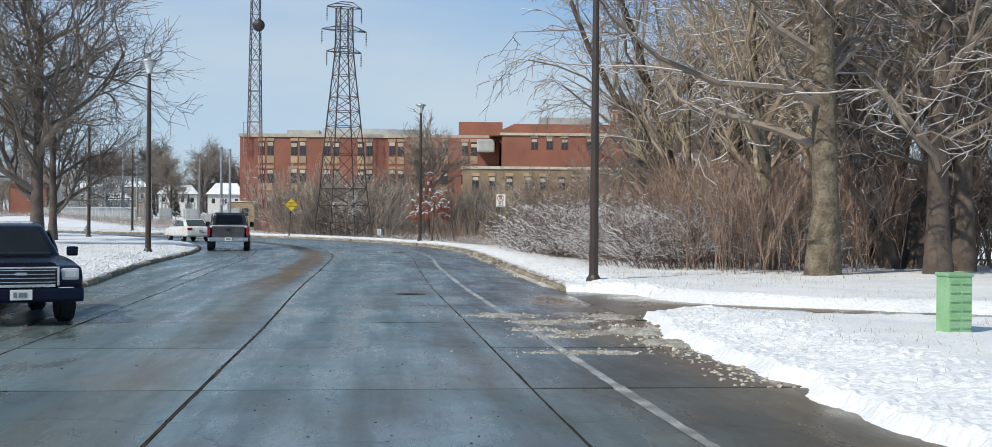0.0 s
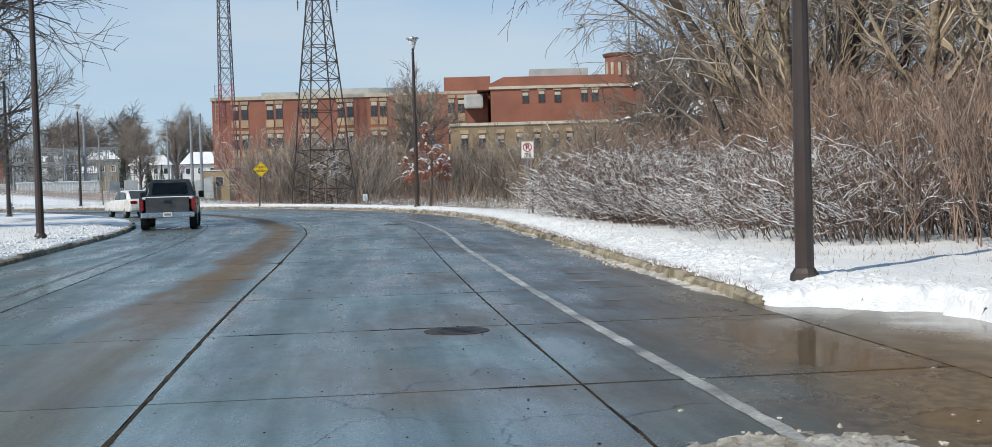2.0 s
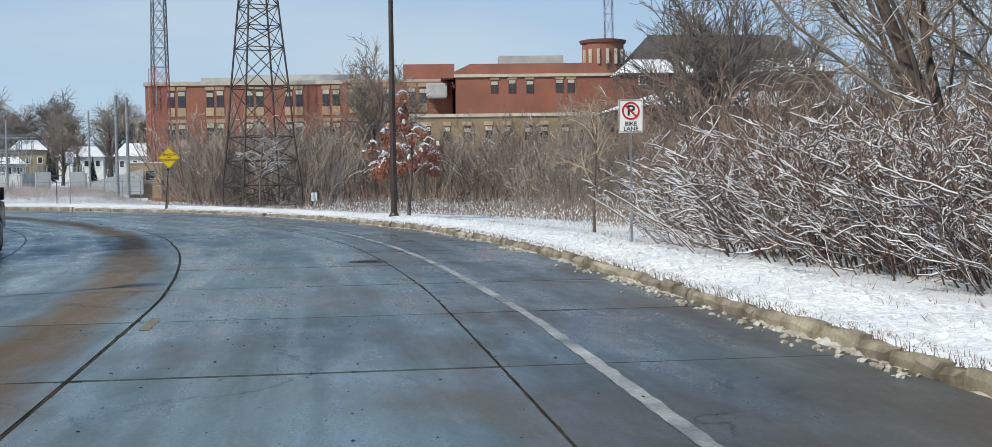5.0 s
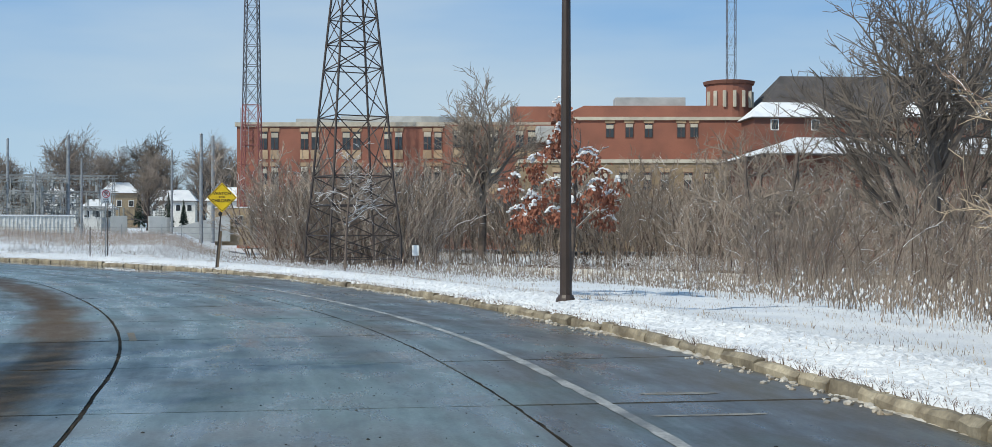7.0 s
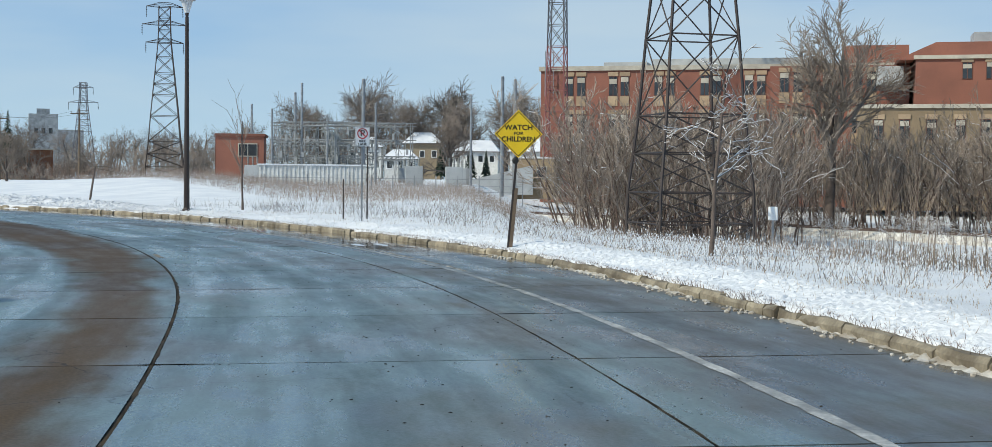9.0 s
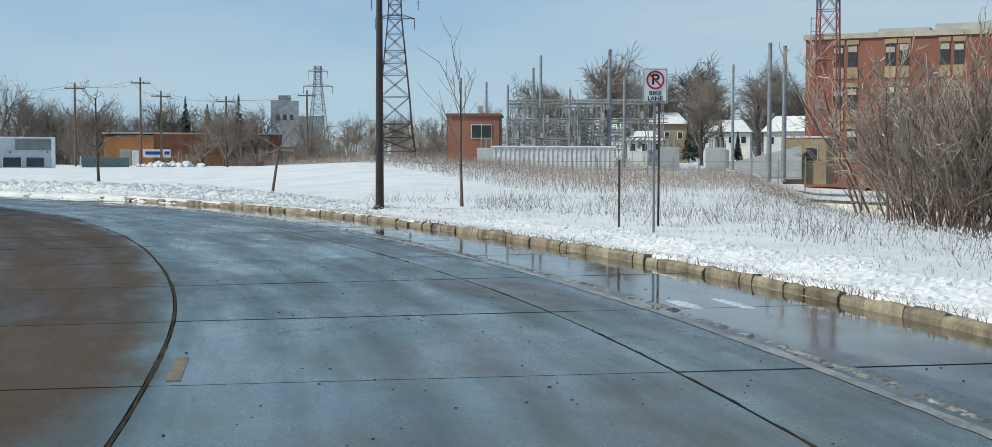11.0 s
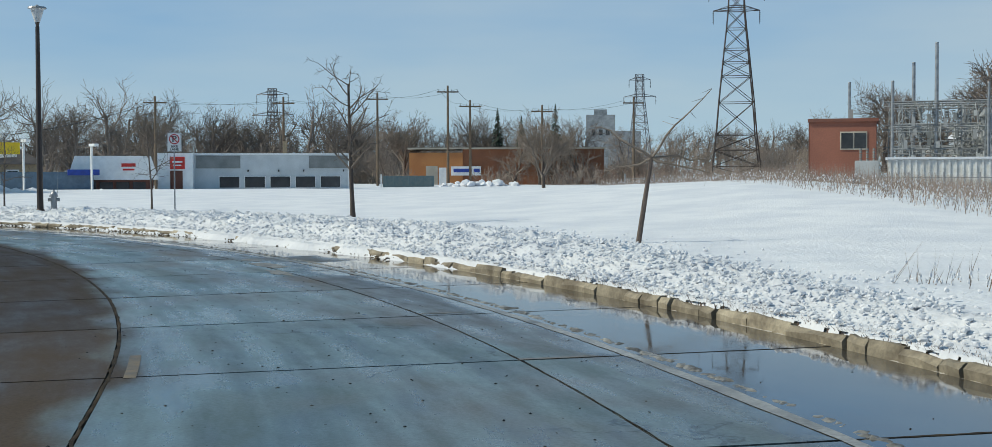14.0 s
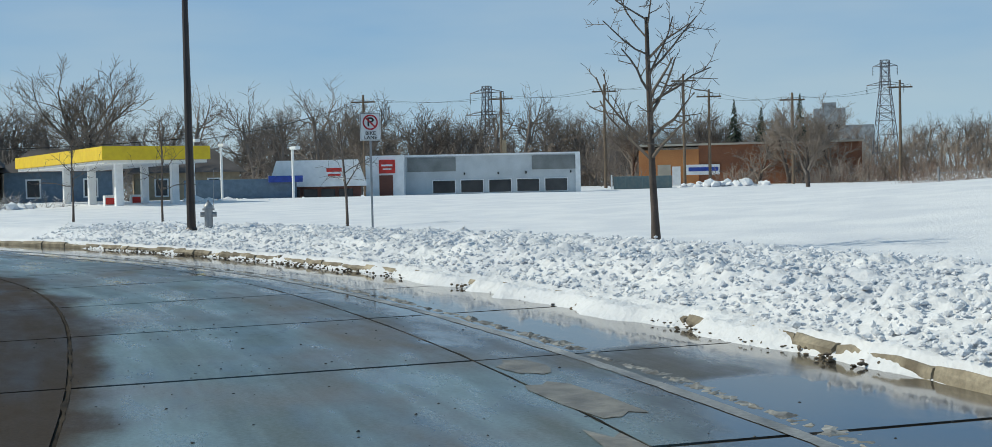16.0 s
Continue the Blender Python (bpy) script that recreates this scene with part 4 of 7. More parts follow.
part("ladder_frame", boxes(*[(-53.2 + 1.3 * i, 271.4, 20, 0.12, 0.12, 7) for i in range(2)], *[(-52.55, 271.4, 17 + 0.9 * i, 1.3, 0.08, 0.08) for i in range(8)]), M["galv"], main, "steel ladder frame at the corner")


turret = thing("turret", pose(26.5, 261, -2), "round brick turret with stone arches and a flat cap", "tower")
bm = bmesh.new()
cyl(bm, 0, 0, 0, 26.6, 3.6, 3.6, 24)
part("drum", bm, M["brick"], turret)
bm = bmesh.new()
cyl(bm, 0, 0, 26.0, 26.5, 3.9, 4.1, 24)
part("cap", bm, M["brick_dark"], turret)
for k in range(8):
    a = radians(200 + 25 * k)
    part("arch", boxes((3.55 * math.cos(a), 3.55 * math.sin(a), 23.6, 0.5, 0.9, 2.6), bevel=0.1), M["stone"], turret)


def hip_house(name, m, sx, sy, wall_h, roof_h, wall, roof, label, category="house", over=0.6, snow_top=True, ridge=0.5, windows=3, group=""):
    t = thing(name, m, label, category, group)
    part("wall", boxes((0, 0, wall_h / 2 - 1, sx, sy, wall_h + 2)), wall, t)

    def hip(z, grow, h):
        bm = bmesh.new()
        a, b = sx / 2 + grow, sy / 2 + grow
        r = max(0.0, sx / 2 - sy / 2 * (1 - ridge) if sx > sy else sx / 2 * ridge)
        base = [bm.verts.new((x, y, z)) for x, y in ((-a, -b), (a, -b), (a, b), (-a, b))]
        top = [bm.verts.new((-r, 0, z + h)), bm.verts.new((r, 0, z + h))]
        bm.faces.new(base[::-1])
        bm.faces.new((base[0], base[1], top[1], top[0]))
        bm.faces.new((base[2], base[3], top[0], top[1]))
        bm.faces.new((base[1], base[2], top[1]))
        bm.faces.new((base[3], base[0], top[0]))
        bmesh.ops.recalc_face_normals(bm, faces=bm.faces)
        return bm

    part("roof", hip(wall_h, over, roof_h), roof, t)
    if snow_top:
        part("roof_snow", hip(wall_h + 0.15, over - 0.1, roof_h * 0.97), M["snow"], t, "snow lying on the roof")
    for i in range(windows):
        x = -sx / 2 + sx * (i + 0.5) / windows
        w = part("window", boxes((x, -sy / 2 - 0.03, wall_h * 0.62, 1.2, 0.1, 1.6)), M["white"], t)
        part("pane", boxes((x, -sy / 2 - 0.09, wall_h * 0.62, 0.95, 0.05, 1.35)), M["glass"], w)
    return t


hip_house("low_building", pose(44, 228, -2, 0, 0, 4), 40, 24, 12.4, 3.0, M["brick_dark"], M["shingle"], "dark brick low building with a snowy hipped roof", "building", over=2.2, windows=7)
hip_house("roof_block", pose(46, 262, -2, 0, 0, 4), 34, 22, 19.5, 8.0, M["brick_dark"], M["shingle"], "old dark-roofed brick building with patches of snow", "building", snow_top=False, windows=5)
for x in (33.5, 56):
    hip_house("dormer", pose(x, 250, 15, 0, 0, 4), 12, 8, 2.6, 2.6, M["brick_dark"], M["shingle"], "lower snowy roof wing of the old brick building", "roof", windows=2)


# ---- trees ----
lib = {}
lib["oak"] = dict(seed=11, tall=9.5, trunk_r=0.3, first=0.2, spread=1.0, levels=4, kids=(15, 8, 7, 5), twig_r=0.012, up=0.22, shrink=0.6, curve=0.35, bend=0.2)
lib["elm"] = dict(seed=12, tall=13.0, trunk_r=0.25, first=0.22, spread=0.75, levels=4, kids=(13, 6, 4, 3), twig_r=0.012, snow=0.15, up=0.3, shrink=0.5, curve=0.4)
lib["fan"] = dict(seed=18, tall=12.0, trunk_r=0.26, stems=5, fan=0.42, base=0.3, first=0.25, spread=0.6, levels=4, kids=(10, 7, 6, 4), twig_r=0.012, up=0.35, shrink=0.48, curve=0.15)
lib["willow"] = dict(seed=13, tall=14.0, trunk_r=0.3, stems=4, first=0.25, spread=0.7, levels=4, kids=(10, 6, 5, 3), thin=0.4, snow=0.15, twig_r=0.012, up=0.2, droop=0.3, curve=0.4, shrink=0.5)
lib["round"] = dict(seed=14, tall=6.0, trunk_r=0.28, first=0.45, spread=0.85, levels=4, kids=(12, 7, 6, 5), twig_r=0.015, up=0.32, shrink=0.52, long=1.9, bend=0.2, curve=0.24, thin=0.6)
lib["hill"] = dict(seed=21, tall=8.5, trunk_r=0.34, first=0.22, spread=1.0, levels=3, kids=(16, 10, 9), twig_r=0.024, up=0.22, shrink=0.6, curve=0.4, bend=0.2, sides=(6, 4, 3, 3))
lib["far"] = dict(seed=15, tall=8.2, trunk_r=0.28, first=0.25, spread=1.05, levels=3, kids=(13, 7, 6), twig_r=0.018, up=0.15, shrink=0.6, curve=0.45, sides=(6, 4, 3, 3))
lib["far2"] = dict(seed=16, tall=9.0, trunk_r=0.26, stems=2, first=0.3, spread=0.95, levels=3, kids=(10, 6, 5), twig_r=0.018, up=0.2, shrink=0.55, curve=0.45, sides=(6, 4, 3, 3))


def plant(key, spots, label, bark, twig, name="bare_tree", category="tree", group="bare trees", grow=1.0, turn=360):
    first_ = None
    rnd = random.Random(hash(len(key) * 31 + len(spots)))
    for x, y, k, *z in spots:
        zz = z[0] if z else ground_z(x, y)
        m = pose(x, y, zz, 0, 0, rnd.uniform(0, turn)) @ Matrix.Diagonal((k * grow, k * grow, k * grow, 1))
        if first_ is None:
            first_ = tree_thing(name, m, label, lib[key], bark, twig, category, group)
        else:
            c = copy_thing(first_, Matrix())
            c.matrix_basis = m


rnd = random.Random(9)
hill = [(-76, 252, 1.35, 0.8), (-100, 375, 1.9, 3), (-86, 385, 1.9, 3), (-110, 384, 1.7, 3), (-66, 262, 0.9, 0.8)] + [(-73 - 10.2 * i + rnd.uniform(-2, 2), 372 - 2.2 * i + rnd.uniform(-10, 6), rnd.uniform(1.25, 1.75), 3) for i in range(7)]
plant("hill", hill, "broad dark bare tree behind snowy houses", M["bark"], M["twig_wood"], "bare_tree", group="oaks on the hill")
plant("oak", ((-21.6, 60.8, 1.15), (-24.5, 71.4, 0.8), (-36, 82, 0.9)), "spreading bare park tree on a snowy verge", M["bark"], M["twig_dark"], "park_tree")
plant("willow", ((9.5, 60, 1.0), (13, 66, 0.95), (19, 56, 1.05), (23, 72, 1.1), (14.5, 49, 1.0), (26, 62, 1.0), (21, 46, 1.05), (30, 52, 1.1), (17, 76, 1.0), (33, 70, 1.1), (27, 38, 1.05), (36, 46, 1.1), (12.5, 40, 0.9), (10.5, 71, 0.8), (20, 96, 0.9)), "tall multi-stemmed bare willow in the roadside wood", M["bark"], M["twig"], "willow_tree", group="roadside wood")
lib["big"] = dict(seed=19, tall=12.5, trunk_r=0.4, first=0.28, spread=1.15, levels=4, kids=(17, 7, 5, 3), thin=0.36, twig_r=0.011, up=0.1, shrink=0.52, curve=0.5, bend=0.12, snow=0.4, sides=(12, 5, 4, 3, 3))
plant("big", ((8.7, 34.4, 1.0),), "big bare tree with a thick rough pale trunk", M["bark_pale"], M["twig"], "wood_tree", group="roadside wood")
plant("big", ((12.2, 35.6, 0.82), (13.8, 38.2, 0.8)), "big bare tree with a thick dark trunk and snowy limbs", M["bark"], M["twig"], "wood_tree", group="roadside wood")
plant("elm", ((7.9, 37.5, 0.8), (15.2, 43.0, 1.0), (18.5, 38, 0.9), (24, 47, 1.0), (21, 30, 1.0), (30, 60, 1.1), (10.8, 43.5, 0.7), (9.4, 47, 0.75), (12.4, 52, 0.8), (16.8, 33.5, 0.7), (19.5, 34.5, 0.75), (8.6, 56, 0.7)), "big bare tree with rough pale bark in the wood", M["bark_pale"], M["twig_tan"], "wood_tree", group="roadside wood")
plant("round", ((-9.8, 182, 1.75, -2.6),), "bare round-crowned tree in front of a brick building", M["bark"], M["twig"], "bare_tree")
plant("round", ((13.8, 118, 1.6, -2.2),), "broad bare tree with a fan of rising limbs", M["bark"], M["twig_dark"], "bare_tree")
plant("fan", ((24, 150, 1.15, -2.0), (31, 142, 1.0, -2.0), (38, 120, 1.0, -2.0)), "tall bare tree with rising limbs by the railway", M["bark"], M["twig_dark"], "bare_tree")


# ---- kerb stones ----
kerb = tagged(new("kerb"), "worn tan concrete kerb along a snowy verge", "kerb", "", "structure")


def kerb_stones(s0, s1, key, side, lo=0.45, hi=1.35, sunk=0.0):
    rnd = random.Random(int(s0 * 10) + (7 if side > 0 else 0))
    s = s0
    while s < s1:
        ln = rnd.uniform(lo, hi)
        n = 2
        verts, faces = [], []
        top, lip = 0.125 - sunk + rnd.uniform(-0.03, 0.015), rnd.uniform(-0.02, 0.025)
        prof = [(0.0 - lip * 0.3, -0.05), (0.0 - lip, top * 0.55), (0.035, top), (0.2, top - 0.01), (0.2, -0.05)]
        for i in range(n + 1):
            q = s + 0.014 + (ln - 0.028) * i / n
            base = 0.0 if side > 0 else lane(key, q)
            j = rnd.uniform(-0.02, 0.02)
            for d, z in prof:
                x, y = K(q, base + side * (d + j))
                verts.append((x, y, z + (rnd.uniform(-0.02, 0.02) if z > 0 else 0)))
        m_ = len(prof)
        for i in range(n):
            for k in range(m_ - 1):
                a = i * m_ + k
                f = (a, a + 1, a + 1 + m_, a + m_)
                faces.append(f if side > 0 else f[::-1])
        faces.append(tuple(range(m_)) if side < 0 else tuple(range(m_))[::-1])
        e = n * m_
        faces.append(tuple(e + k for k in range(m_))[::-1] if side < 0 else tuple(e + k for k in range(m_)))
        part("kerb_stone", mesh_of("kerb_stone", verts, faces, M["kerb"]), None, kerb)
        s += ln


kerb_stones(-20, 17.0, "kerb", 1, sunk=0.07)
kerb_stones(17.0, 20.9, "kerb", 1, sunk=0.12)
kerb_stones(30.0, 172, "kerb", 1, 0.3, 1.1)
kerb_stones(172, 206, "kerb", 1, 0.8, 1.6)
kerb_stones(-20, 90, "left_kerb", -1, 1.0, 2.4)


# ---- loose snow and slush ----
def lumps(name, label, spots, mat, seed, category):
    """Many small broken lumps of snow as one mesh."""
    rnd = random.Random(seed)
    bm = bmesh.new()
    bmesh.ops.create_icosphere(bm, subdivisions=1, radius=1.0)
    base_v = [v.co.copy() for v in bm.verts]
    base_f = [tuple(v.index for v in f.verts) for f in bm.faces]
    bm.free()
    verts, faces = [], []
    for x, y, z, r in spots:
        o = len(verts)
        sx, sy, sz = r * rnd.uniform(0.7, 1.5), r * rnd.uniform(0.7, 1.5), r * rnd.uniform(0.45, 0.95)
        c, s_ = math.cos(a := rnd.uniform(0, 6.3)), math.sin(a)
        for v in base_v:
            k = rnd.uniform(0.72, 1.2)
            px, py = v.x * sx * k, v.y * sy * k
            verts.append((x + c * px - s_ * py, y + s_ * px + c * py, z + v.z * sz * k))
        faces += [tuple(o + i for i in f) for f in base_f]
    ob = new(name, mesh_of(name, verts, faces, mat))
    return tagged(ob, label, category, "", "stuff")


def crust(name, label, s0, s1, d0, d1, step, rise, seed, mat, zero=None, category="snow", soft=True):
    """A crumbled sheet over the ground or the road: rise(s, d) gives how proud its lumps stand, and what would lie under the surface is left out."""
    ns, nd = int((s1 - s0) / step), int((d1 - d0) / step)
    verts, faces, keep = [], [], []
    for i in range(ns + 1):
        for j in range(nd + 1):
            s, d = s0 + (s1 - s0) * i / ns, d0 + (d1 - d0) * j / nd
            x, y = K(s, d)
            up_by = rise(s, d, x, y)
            ground_ = (height(s, d, x, y) if d > 0.1 else 0.0) if zero is None else zero
            verts.append((x + 0.3 * step * noise.noise((x * 23, y * 23, seed)), y + 0.3 * step * noise.noise((x * 23, y * 23, seed + 3)), ground_ + up_by))
            keep.append(up_by > -0.004)
    n = nd + 1
    for i in range(ns):
        for j in range(nd):
            a = i * n + j
            if keep[a] or keep[a + 1] or keep[a + n] or keep[a + n + 1]:
                faces.append((a, a + 1, a + n + 1, a + n))
    used = sorted({v for f in faces for v in f})
    at = {v: k for k, v in enumerate(used)}
    me = mesh_of(name, [verts[v] for v in used], [tuple(at[v] for v in f) for f in faces], mat, soft)
    return tagged(new(name, me), label, category, "", "stuff")


def crumble(x, y, k, seed):
    """Round lumps, 0 to about 1, k to the metre."""
    return 1 - noise.voronoi((x * k, y * k, seed))[0][0] * 1.6


def bank_rise(s, d, x, y):
    w = smooth(s, 126, 156)
    reach = max(0.8, 1.7 + 4.6 * w + 0.8 * noise.noise((s * 0.5, 1, 5)) + 0.5 * noise.noise((s * 1.7, d, 5)))
    over = -0.22 * smooth(s, 138, 148) * (0.6 + 0.8 * noise.noise((s * 0.7, 4, 2))) - (0.2 + 0.3 * noise.noise((s * 1.6, 9, 2))) * smooth(s, 146, 150) * smooth(s, 160, 156)
    inside = smooth(d, over - 0.06, over + 0.25) * smooth(d, reach, reach * 0.6) * smooth(s, 121.5, 126) * smooth(s, 177, 172)
    return inside * (0.01 + 0.12 * smooth(d, over, over + 0.3) * (d <= 0.1) + 0.022 * w * crumble(x, y, 4.0, 1) + 0.026 * crumble(x, y, 11, 2) + 0.022 * crumble(x, y, 19, 3) + 0.014 * noise.noise((x * 37, y * 31, 3))) - 0.03 * (1 - inside)


crust("ploughed_snow", "heap of broken ploughed snow lumps beside the kerb", 121, 178, -0.8, 6.6, 0.045, bank_rise, 22, M["snow"])


def loose_spots():
    rnd = random.Random(21)
    out = []
    for _ in range(15000):
        s = rnd.uniform(124, 178)
        d = 0.1 + abs(rnd.gauss(0, 1)) * (0.8 + 1.8 * smooth(s, 128, 156))
        if d > 6.5 or rnd.random() > smooth(s, 124, 140):
            continue
        x, y = K(s, d)
        r = rnd.choice((0.012, 0.016, 0.02, 0.026, 0.04))
        out.append((x, y, height(s, d, x, y) + 0.04 + r * 0.4, r))
    return out


lumps("loose_snow", "loose lumps of ploughed snow on the bank", loose_spots(), M["snow"], 23, "snow")


def verge_rise(s, d, x, y):
    gone = driveway(x, y)
    reach = 2.6 + 1.0 * noise.noise((s * 0.4, 2, 5))
    over = (-0.42 - 0.35 * noise.noise((s * 0.8, 7, 2))) * smooth(s, 21, 18) + (0.05 + 0.12 * noise.noise((s * 1.1, 3, 2))) * smooth(s, 29, 31)
    inside = smooth(d, over - 0.05, over + 0.22) * smooth(d, reach, reach * 0.5) * smooth(gone, 0.6, 0.25) * smooth(s, 128, 122)
    lip = max(0.0, height(s, 0.16)) * smooth(d, over, over + 0.3) if d <= 0.1 else 0.0
    return inside * (0.005 + lip + 0.018 * crumble(x, y, 3.5, 1) + 0.026 * crumble(x, y, 13, 2) + 0.026 * noise.noise((x * 28, y * 28, 3))) - 0.03 * (1 - inside)


crust("verge_snow", "clumpy snow caught in the grass of the verge", 2, 128.5, -0.85, 3.0, 0.07, verge_rise, 32, M["snow"], soft=False)


rnd = random.Random(36)
soil = [(*K(q_, rnd.gauss(-0.08, 0.07)), rnd.uniform(0.0, 0.05), rnd.uniform(0.01, 0.03)) for q_ in (rnd.uniform(146, 174) for _ in range(700))]
lumps("soil_clods", "dark wet soil clods between the kerb and the snow", soil, M["earth"], 37, "soil")


def park_spots():
    rnd = random.Random(31)
    out = []
    for _ in range(2600):
        s = rnd.uniform(-6, 66)
        e = 0.14 + abs(rnd.gauss(0, 0.9))
        d = lane("left_kerb", s) - e
        x, y = K(s, d)
        r = rnd.uniform(0.02, 0.05)
        out.append((x, y, height(s, d, x, y) + r * 0.2, r))
    return out


lumps("park_snow", "clumpy snow along the edge of the park", park_spots(), M["snow"], 33, "snow")


def gutter_rise(s, d, x, y):
    run = min(1.0, smooth(noise.noise((s * 0.35, 2, 0)), -0.15, 0.15) + smooth(s, 45, 38)) * smooth(s, 30.5, 32) * (1 - 0.75 * smooth(s, 100, 106))
    inside = smooth(d, -0.1 - 0.22 * abs(noise.noise((s * 1.3, 5, 0))) - 0.15 * smooth(s, 45, 38), 0.0) * run
    return inside * (0.012 + 0.05 * crumble(x, y, 7, 4) + 0.02 * noise.noise((x * 30, y * 30, 3))) - 0.012 * (1 - inside)


crust("gutter_slush", "grey slush and ice lumps lying in the gutter", 30.5, 160, -0.6, 0.02, 0.05, gutter_rise, 42, M["slush"], 0.0, "slush")
rnd = random.Random(45)
chunks = [(*K(q_, -0.06 - abs(rnd.gauss(0, 0.13))), 0.006, rnd.uniform(0.012, 0.045)) for q_ in (rnd.uniform(33, 104) for _ in range(800)) if noise.noise((q_ * 0.25, 6, 1)) > -0.15]
lumps("gutter_chunks", "broken lumps of dirty snow lying in the gutter", chunks, M["slush"], 48, "slush")
SLUSH = ((0.15, 22.1, 0.75, 0.4, 0.03), (0.75, 20.7, 0.6, 0.35, 0.028), (1.4, 21.1, 0.4, 0.25, 0.02), (2.0, 22.0, 0.5, 0.5, 0.03), (0.6, 19.4, 0.4, 0.22, 0.02), (1.3, 18.9, 0.6, 0.25, 0.025),
         (0.9, 18.3, 0.5, 0.16, 0.02), (1.15, 16.1, 0.9, 0.2, 0.02), (2.1, 19.2, 0.5, 0.6, 0.035), (2.4, 17.4, 0.5, 0.5, 0.035))


def drive_rise(s, d, x, y):
    best = -0.02
    for cx, cy, lx, ly, h in SLUSH:
        q = ((x - cx) / lx) ** 2 * 1.5 + ((y - cy) / ly / 1.3) ** 2 * 1.5
        best = max(best, h * (1.15 - q) + 0.9 * h * noise.noise((x * 3, y * 3, 2)))
    return best + 0.026 * noise.noise((x * 8, y * 8, 1)) + 0.02 * noise.noise((x * 26, y * 26, 3)) - 0.004


crust("drive_slush", "trampled grey slush at the mouth of the drive", 14, 25, -3.4, 0.3, 0.035, drive_rise, 43, M["slush"], 0.0, "slush", False)
rnd = random.Random(46)
chips = [(cx + rnd.gauss(0, lx * 0.7), cy + rnd.gauss(0, ly), 0.004, rnd.uniform(0.008, 0.026)) for cx, cy, lx, ly, h in SLUSH for _ in range(55)]
chips += [(*K(s_, rnd.gauss(-0.5, 0.22)), 0.004, rnd.uniform(0.01, 0.035)) for s_ in (rnd.uniform(13, 20.5) for _ in range(260))]
lumps("slush_lumps", "small wet slush lumps scattered by the drive", chips, M["slush"], 47, "slush")
ICE = ((-20.45, 103.2, 0.45, 0.1), (-20.0, 103.5, 0.5, 0.09))


def ice_rise(s, d, x, y):
    best = -0.02
    for cx, cy, ls, ld in ICE:
        cs, cd = SD(cx, cy)
        best = max(best, 0.014 * (1 - ((s - cs) / ls) ** 2 - ((d - cd) / ld) ** 2) + 0.01 * noise.noise((x * 6, y * 6, 2)))
    return min(best, 0.008)


crust("ice_sheets", "thin broken ice sheets floating in a roadside puddle", 101, 150, -1.9, -0.1, 0.07, ice_rise, 44, M["ice"], 0.003, "ice")


def grit_rise(s, d, x, y):
    e = d - lane("edge", s)
    inside = smooth(e, 0.08, 0.2) * smooth(e, 0.3 + 0.5 * abs(noise.noise((s * 0.4, 3, 3))), 0.15)
    return inside * (0.006 + 0.03 * noise.noise((x * 6, y * 6, 1)) + 0.03 * noise.noise((x * 19, y * 19, 2))) - 0.014 * (1 - inside)


crust("puddle_grit", "dark crust of grit and broken ice at a puddle's edge", 99, 168, -2.3, -1.0, 0.04, grit_rise, 56, M["grit"], 0.0, "grit", False)


def crumbs():
    rnd = random.Random(51)
    out = []
    for _ in range(2600):
        s = rnd.uniform(0, 165)
        d = lane("right", s) + rnd.gauss(0, 1.6) - 1.2
        if d > -0.2 or d < -8:
            continue
        x, y = K(s, d)
        out.append((x, y, 0.0, rnd.uniform(0.004, 0.013)))
    return out


lumps("road_grit", "dark grit and clods scattered on the wet road", crumbs(), M["black"], 52, "grit")


# ---- reeds, weeds and grass ----
def blades(name, label, spots, mat, seed, category, width=0.012, lean=0.18, snow=None):
    rnd = random.Random(seed)
    verts, faces = [], []
    sv, sf = [], []
    for x, y, z, h in spots:
        a = rnd.uniform(0, math.pi)
        lx, ly = rnd.gauss(0, lean) * h, rnd.gauss(0, lean) * h
        w = width * rnd.uniform(0.6, 1.3)
        c, s_ = math.cos(a) * w, math.sin(a) * w
        o = len(verts)
        verts += [(x - c, y - s_, z - 0.05), (x + c, y + s_, z - 0.05), (x + s_, y - c, z - 0.05), (x + lx, y + ly, z + h)]
        faces += [(o, o + 1, o + 3), (o + 1, o + 2, o + 3), (o + 2, o, o + 3)]
        if snow and rnd.random() < snow:
            f = rnd.uniform(0.05, 0.5)
            px, py, pz = x + lx * f, y + ly * f, z + h * f
            o = len(sv)
            r = w * 2.2
            sv += [(px - r, py, pz), (px + r, py, pz), (px, py - r, pz), (px, py + r, pz), (px, py, pz + r * 2.5), (px, py, pz - r * 2.5)]
            sf += [(o + 4, o, o + 2), (o + 4, o + 2, o + 1), (o + 4, o + 1, o + 3), (o + 4, o + 3, o), (o + 5, o + 2, o), (o + 5, o + 1, o + 2), (o + 5, o + 3, o + 1), (o + 5, o, o + 3)]
    tagged(new(name, mesh_of(name, verts, faces, mat)), label, category, "", "stuff")
    if sv:
        tagged(new(name + "_snow", mesh_of(name + "_snow", sv, sf, M["snow"])), "snow caught on " + label, category, "", "stuff")


def field(n, seed, s0, s1, d0, d1, h0, h1, patch=0.0, scale=0.15):
    rnd = random.Random(seed)
    out = []
    while len(out) < n:
        s, d = rnd.uniform(s0, s1), rnd.uniform(d0, d1)
        x, y = K(s, d)
        if d > 0 and driveway(x, y) > 0.02 or noise.noise((x * scale, y * scale, seed)) < patch + rnd.uniform(-0.25, 0.25):
            continue
        out.append((x, y, height(s, d, x, y), rnd.uniform(h0, h1)))
    return out


